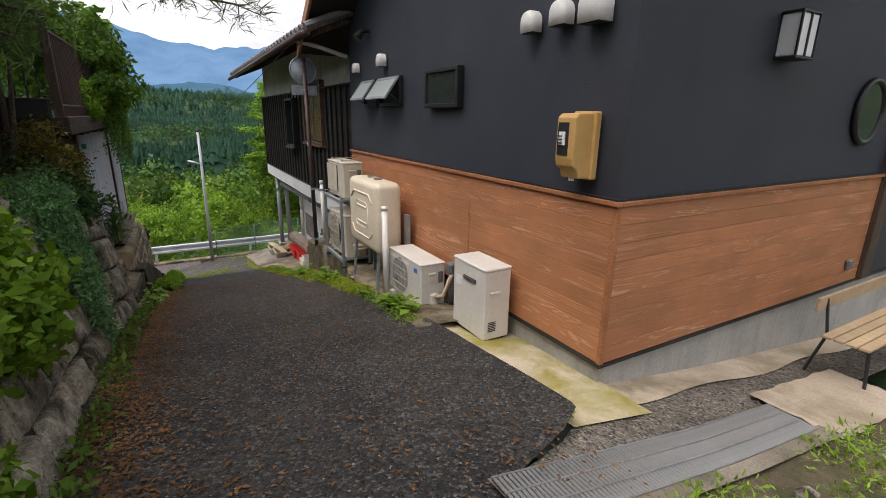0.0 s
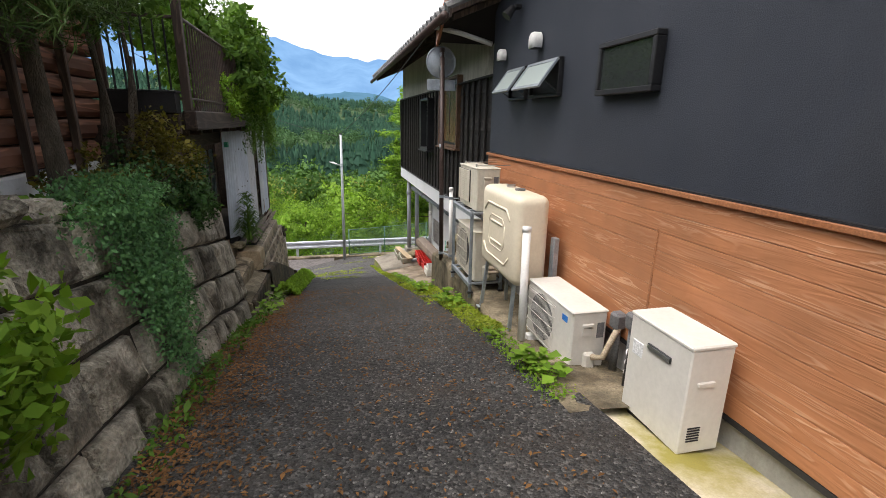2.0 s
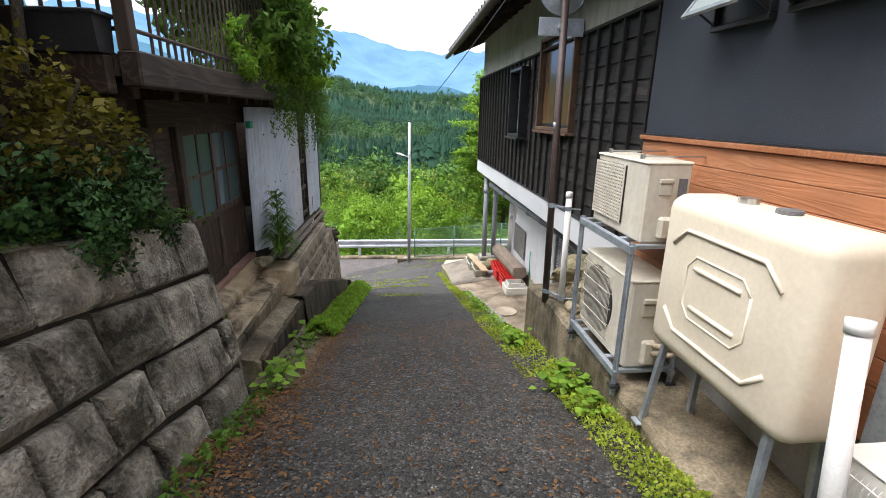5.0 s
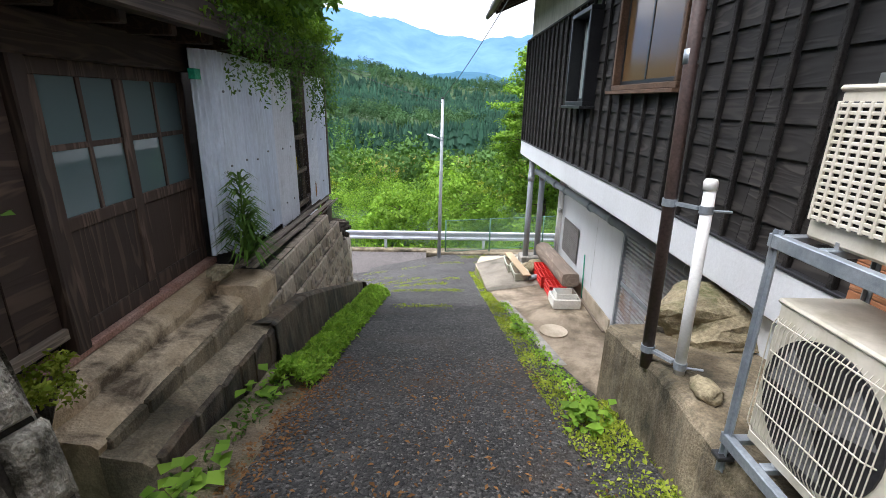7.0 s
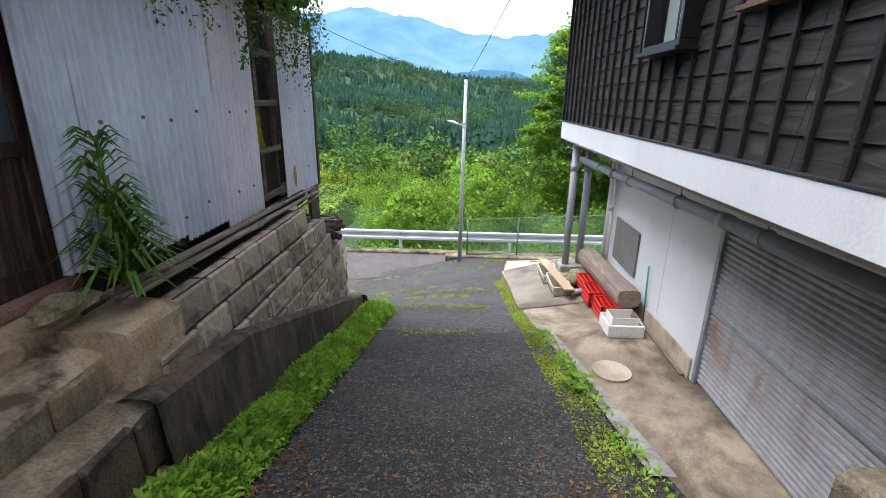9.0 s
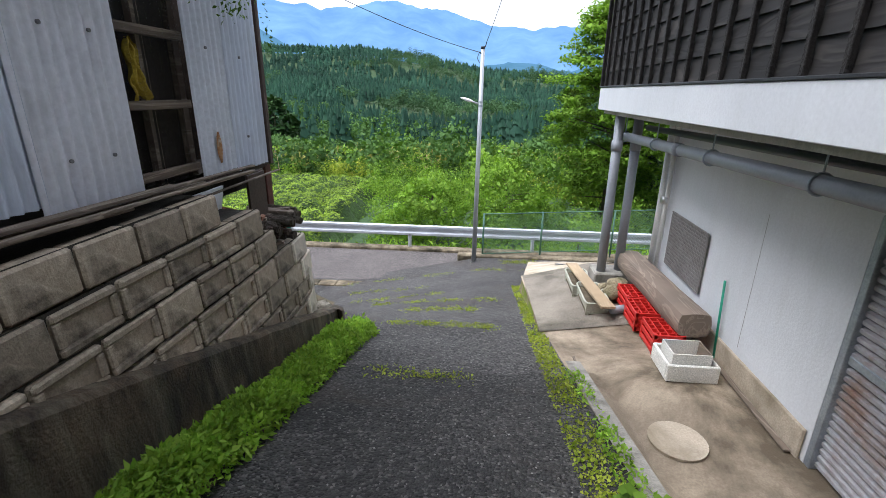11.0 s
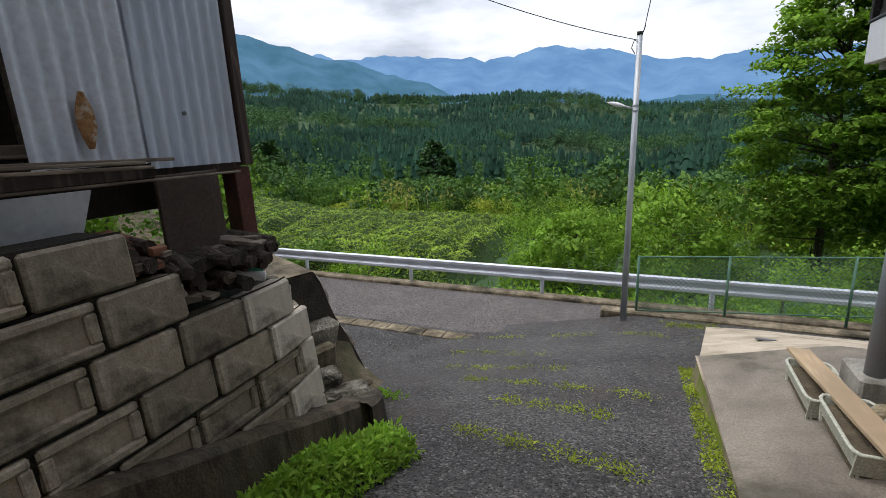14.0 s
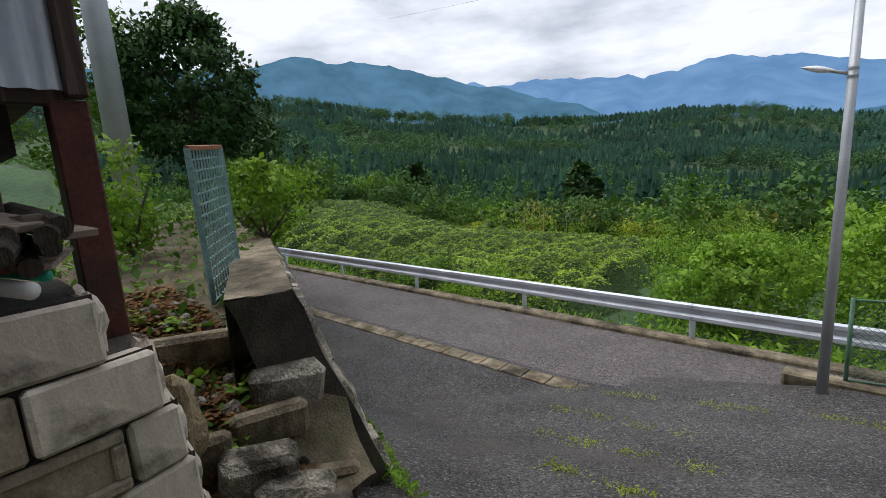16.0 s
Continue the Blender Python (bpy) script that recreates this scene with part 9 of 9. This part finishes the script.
# rough herbage behind the kerb
n = 42000
hx, hy = RNG.uniform(-42, 26, n), 22.7 + np.abs(RNG.normal(0, 5.0, n))
ok = np.array([not in_tea(a, b) for a, b in zip(hx, hy)])
hx, hy = hx[ok], hy[ok]
hz = np.array([terrain(a, b) for a, b in zip(hx, hy)]) + RNG.random(len(hx)) ** 2 * 0.45
tagged(leaf_object("herbage", np.column_stack([hx, hy, hz]), 0.16, LEAF_BRIGHT, None, 3.0, 0.1, -0.3), "rank grass and weeds behind the guardrail", "grass", kind="stuff")

# bamboo thicket and mid-distance scrub
bp_ = []
for x, y, z in scatter(430, 40, 100, -32, 22, in_tea):
    h_ = RNG.uniform(2.0, 4.2)
    n = 46
    zz = z + h_ * RNG.random(n) ** 0.7
    bp_.append(np.column_stack([x + RNG.normal(0, 0.45, n), y + RNG.normal(0, 0.45, n), zz]))
tagged(leaf_object("bamboo_thicket", np.concatenate(bp_), 0.42, BAMBOO, None, 2.6, 0.0, 0.1), "yellowish bamboo thicket in the valley", "bamboo", kind="stuff")
culms = Geo()
for x, y, z in scatter(320, 40, 95, -32, 18, in_tea):
    culms.tube([(x, y, z), (x + RNG.normal(0, 0.4), y, z + RNG.uniform(2.0, 3.8))], [0.04, 0.02], 4, False)
solo(culms, "bamboo_culms", PALE_WOOD, "pale bare bamboo culms in the thicket", "bamboo", kind="stuff")


def wood(name, spots, mat, label, per, h0, h1, wide, leaf):
    parts_ = []
    for x, y, z in spots:
        h_ = RNG.uniform(h0, h1)
        parts_.append(clumps((x, y, z + h_ * 0.55), (h_ * wide, h_ * wide, h_ * 0.5), 7, per // 7, 0.5, 0.5))
    tagged(leaf_object(name, np.concatenate(parts_), leaf, mat, None, 1.5, 0.15), label, "woods", kind="stuff")


def broad_patch(x, y):
    return noise.noise(Vector((x * 0.011, y * 0.011, 1.5))) > 0.08


wood("scrub_wood", scatter(420, 36, 130, -75, 40, in_tea), LEAF_FOREST, "mixed green scrub across the valley floor", 480, 2.5, 5.0, 0.6, 0.42)
wood("scrub_wood", scatter(80, 32, 90, -75, 40, in_tea), LEAF_BRIGHT, "light green scrub across the valley floor", 560, 2.0, 4.0, 0.65, 0.32)
wood("scrub_wood", scatter(200, 30, 100, -75, 40, in_tea), LEAF_MID, "mid green scrub across the valley floor", 560, 2.0, 4.5, 0.65, 0.32)
wood("scrub_wood", scatter(90, 40, 120, -75, 40, in_tea), LEAF_DARK, "dark evergreen scrub across the valley floor", 260, 2.5, 5.0, 0.5, 0.36)
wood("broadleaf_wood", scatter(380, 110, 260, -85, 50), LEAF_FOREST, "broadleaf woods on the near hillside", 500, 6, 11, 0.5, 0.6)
wood("broadleaf_wood", scatter(1200, 260, 720, -90, 50, lambda x, y: not broad_patch(x, y)), LEAF_HAZED_WOODS, "light broadleaf woods in patches on the hill, tinted by haze", 330, 8, 13, 0.55, 0.95)


def conifers(spots, h0, h1, tiers=5, sides=7):
    vs, fs = [], []
    for x, y, z in spots:
        h_ = RNG.uniform(h0, h1)
        w_ = h_ * RNG.uniform(0.17, 0.25)
        for k in range(tiers):
            zb, zt = z + h_ * (0.08 + 0.17 * k), z + h_ * (0.42 + 0.155 * k)
            r = w_ * (1 - 0.17 * k)
            i0 = len(vs)
            rot = RNG.random() * 6.28
            for s_ in range(sides):
                a = rot + 2 * math.pi * s_ / sides
                q = r * RNG.uniform(0.65, 1.2)
                vs.append((x + q * math.cos(a), y + q * math.sin(a), zb + RNG.uniform(-0.06, 0.06) * h_))
            vs.append((x, y, min(zt, z + h_)))
            fs += [(i0 + s_, i0 + (s_ + 1) % sides, i0 + sides) for s_ in range(sides)]
    return vs, fs


def conifer_wood(name, spots, h0, h1, label, tiers=5):
    vs, fs = conifers(spots, h0, h1, tiers)
    me = bpy.data.meshes.new(name)
    me.from_pydata(vs, [], fs)
    me.materials.append(LEAF_HAZED_CEDAR)
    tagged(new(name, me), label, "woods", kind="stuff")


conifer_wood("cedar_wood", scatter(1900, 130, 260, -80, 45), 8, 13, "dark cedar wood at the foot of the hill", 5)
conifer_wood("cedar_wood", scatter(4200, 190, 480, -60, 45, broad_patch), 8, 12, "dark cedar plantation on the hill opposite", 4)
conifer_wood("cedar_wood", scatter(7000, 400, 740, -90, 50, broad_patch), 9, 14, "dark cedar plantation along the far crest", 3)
conifer_wood("cedar_wood", scatter(240, 90, 200, -60, 40), 7, 12, "scattered cedars in the valley", 5)
for az_, d, h_ in ((-25, 110, 12.5), (-23.2, 116, 9), (-44, 90, 9), (-46.5, 95, 6)):
    x, y = 1 + d * math.sin(radians(az_)), 10 + d * math.cos(radians(az_))
    tree("cedar_tree", (x, y, terrain(x, y)), h_, h_ * 0.30, LEAF_DARK, "lone dark cedar standing out of the valley woods", 70, 40, 1.0, True, 0.3, 0.05)


# mountains
def ridge(name, dist, azs, els, mat, label, rough, seed):
    g = Geo()
    na = 420
    a0, a1 = -130, 100
    def at(u, v):
        a = a0 + (a1 - a0) * u
        el = piecewise(a, azs, els) + rough * noise.fractal(Vector((a * 0.16, seed, 0)), 0.9, 2.1, 5)
        r = dist * (0.62 + 0.38 * v)
        fold = 0.06 * dist * noise.noise(Vector((a * 0.25, v * 2, seed))) * (1 - v) * v * 4
        z = dist * math.tan(radians(el)) * v ** 1.15
        return (1 + (r + fold) * math.sin(radians(a)), 10 + (r + fold) * math.cos(radians(a)), z - 60 * (1 - v))
    g.grid(na, 12, at)
    solo(g, name, mat, label, "mountain", kind="structure", smooth=True)


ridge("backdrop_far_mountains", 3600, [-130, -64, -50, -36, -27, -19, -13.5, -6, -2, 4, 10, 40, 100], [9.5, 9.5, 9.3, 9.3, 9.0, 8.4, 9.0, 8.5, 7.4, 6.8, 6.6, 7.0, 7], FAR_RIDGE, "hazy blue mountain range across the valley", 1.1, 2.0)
ridge("backdrop_near_mountains", 2300, [-130, -75, -64, -55, -47, -36, -27, -20, 100], [11, 11, 11.7, 12.9, 11.5, 9.0, 6.4, 3.5, 0.0], NEAR_RIDGE, "hazy blue-green mountain spur on the far side", 0.8, 5.0)


# moss rim round the pale concrete, soil under the fern strip
n = 3600
ly = RNG.uniform(1.64, 3.75, n)
lx = np.interp(ly, [1.60, 1.75, 1.96, 2.37, 3.0, 3.75], [1.80, 1.76, 1.81, 1.80, 1.79, 1.88]) + RNG.normal(0, 0.02, n)
lz = np.array([alley(a, b) for a, b in zip(lx, ly)]) + 0.012
lz = np.minimum(lz, -0.13 - 0.10 * (ly - 2.5) - 0.13 * (lx - 1.2) + 0.03)
ok = np.sin(ly * 9) + RNG.normal(0, 0.6, n) > 0.1
tagged(leaf_object("moss_rim", np.column_stack([lx, ly, lz])[ok], 0.02, LEAF_YELLOW, None, 1.6, 0.4), "yellow-green moss rimming the pale concrete", "moss", kind="stuff")
soil = Geo()
soil.grid(4, 60, lambda u, v: (-0.70 + 0.40 * u, 6.9 + 7.0 * v, alley(-0.5, 6.9 + 7.0 * v) + 0.05 * math.sin(3.1416 * (0.5 + 0.5 * u)) - 0.005 + 0.01 * noise.noise(Vector((u * 4, v * 40, 0)))))
solo(soil, "ground_verge", SOIL, "dark soil verge under the groundcover", "ground", kind="structure", smooth=True)
n = 5200
gx, gy = RNG.uniform(1.2, 6.0, n), RNG.uniform(0.55, 1.02, n)
ok = np.sin(gx * 4.1) + RNG.normal(0, 0.6, n) > 0.2
gz = np.array([front_ground(a, b) for a, b in zip(gx, gy)])
tagged(leaf_object("lawn_grass", np.column_stack([gx, gy, gz])[ok], 0.045, LEAF_FERN, None, 4.0, 0.0, -0.4), "grass tufts creeping over the drain edge", "grass", kind="stuff")
for k in range(9):
    x, y = 2.2 + 0.42 * k + 0.1 * math.sin(k * 5), 0.62 + 0.16 * math.sin(k * 2.3)
    solo(rock_geo((x, y, front_ground(x, y) + 0.01), (0.07, 0.05, 0.025), k + 40, 6), "rock", STONE, "flat stone set in the patchy grass", "rock", "stones in the grass")
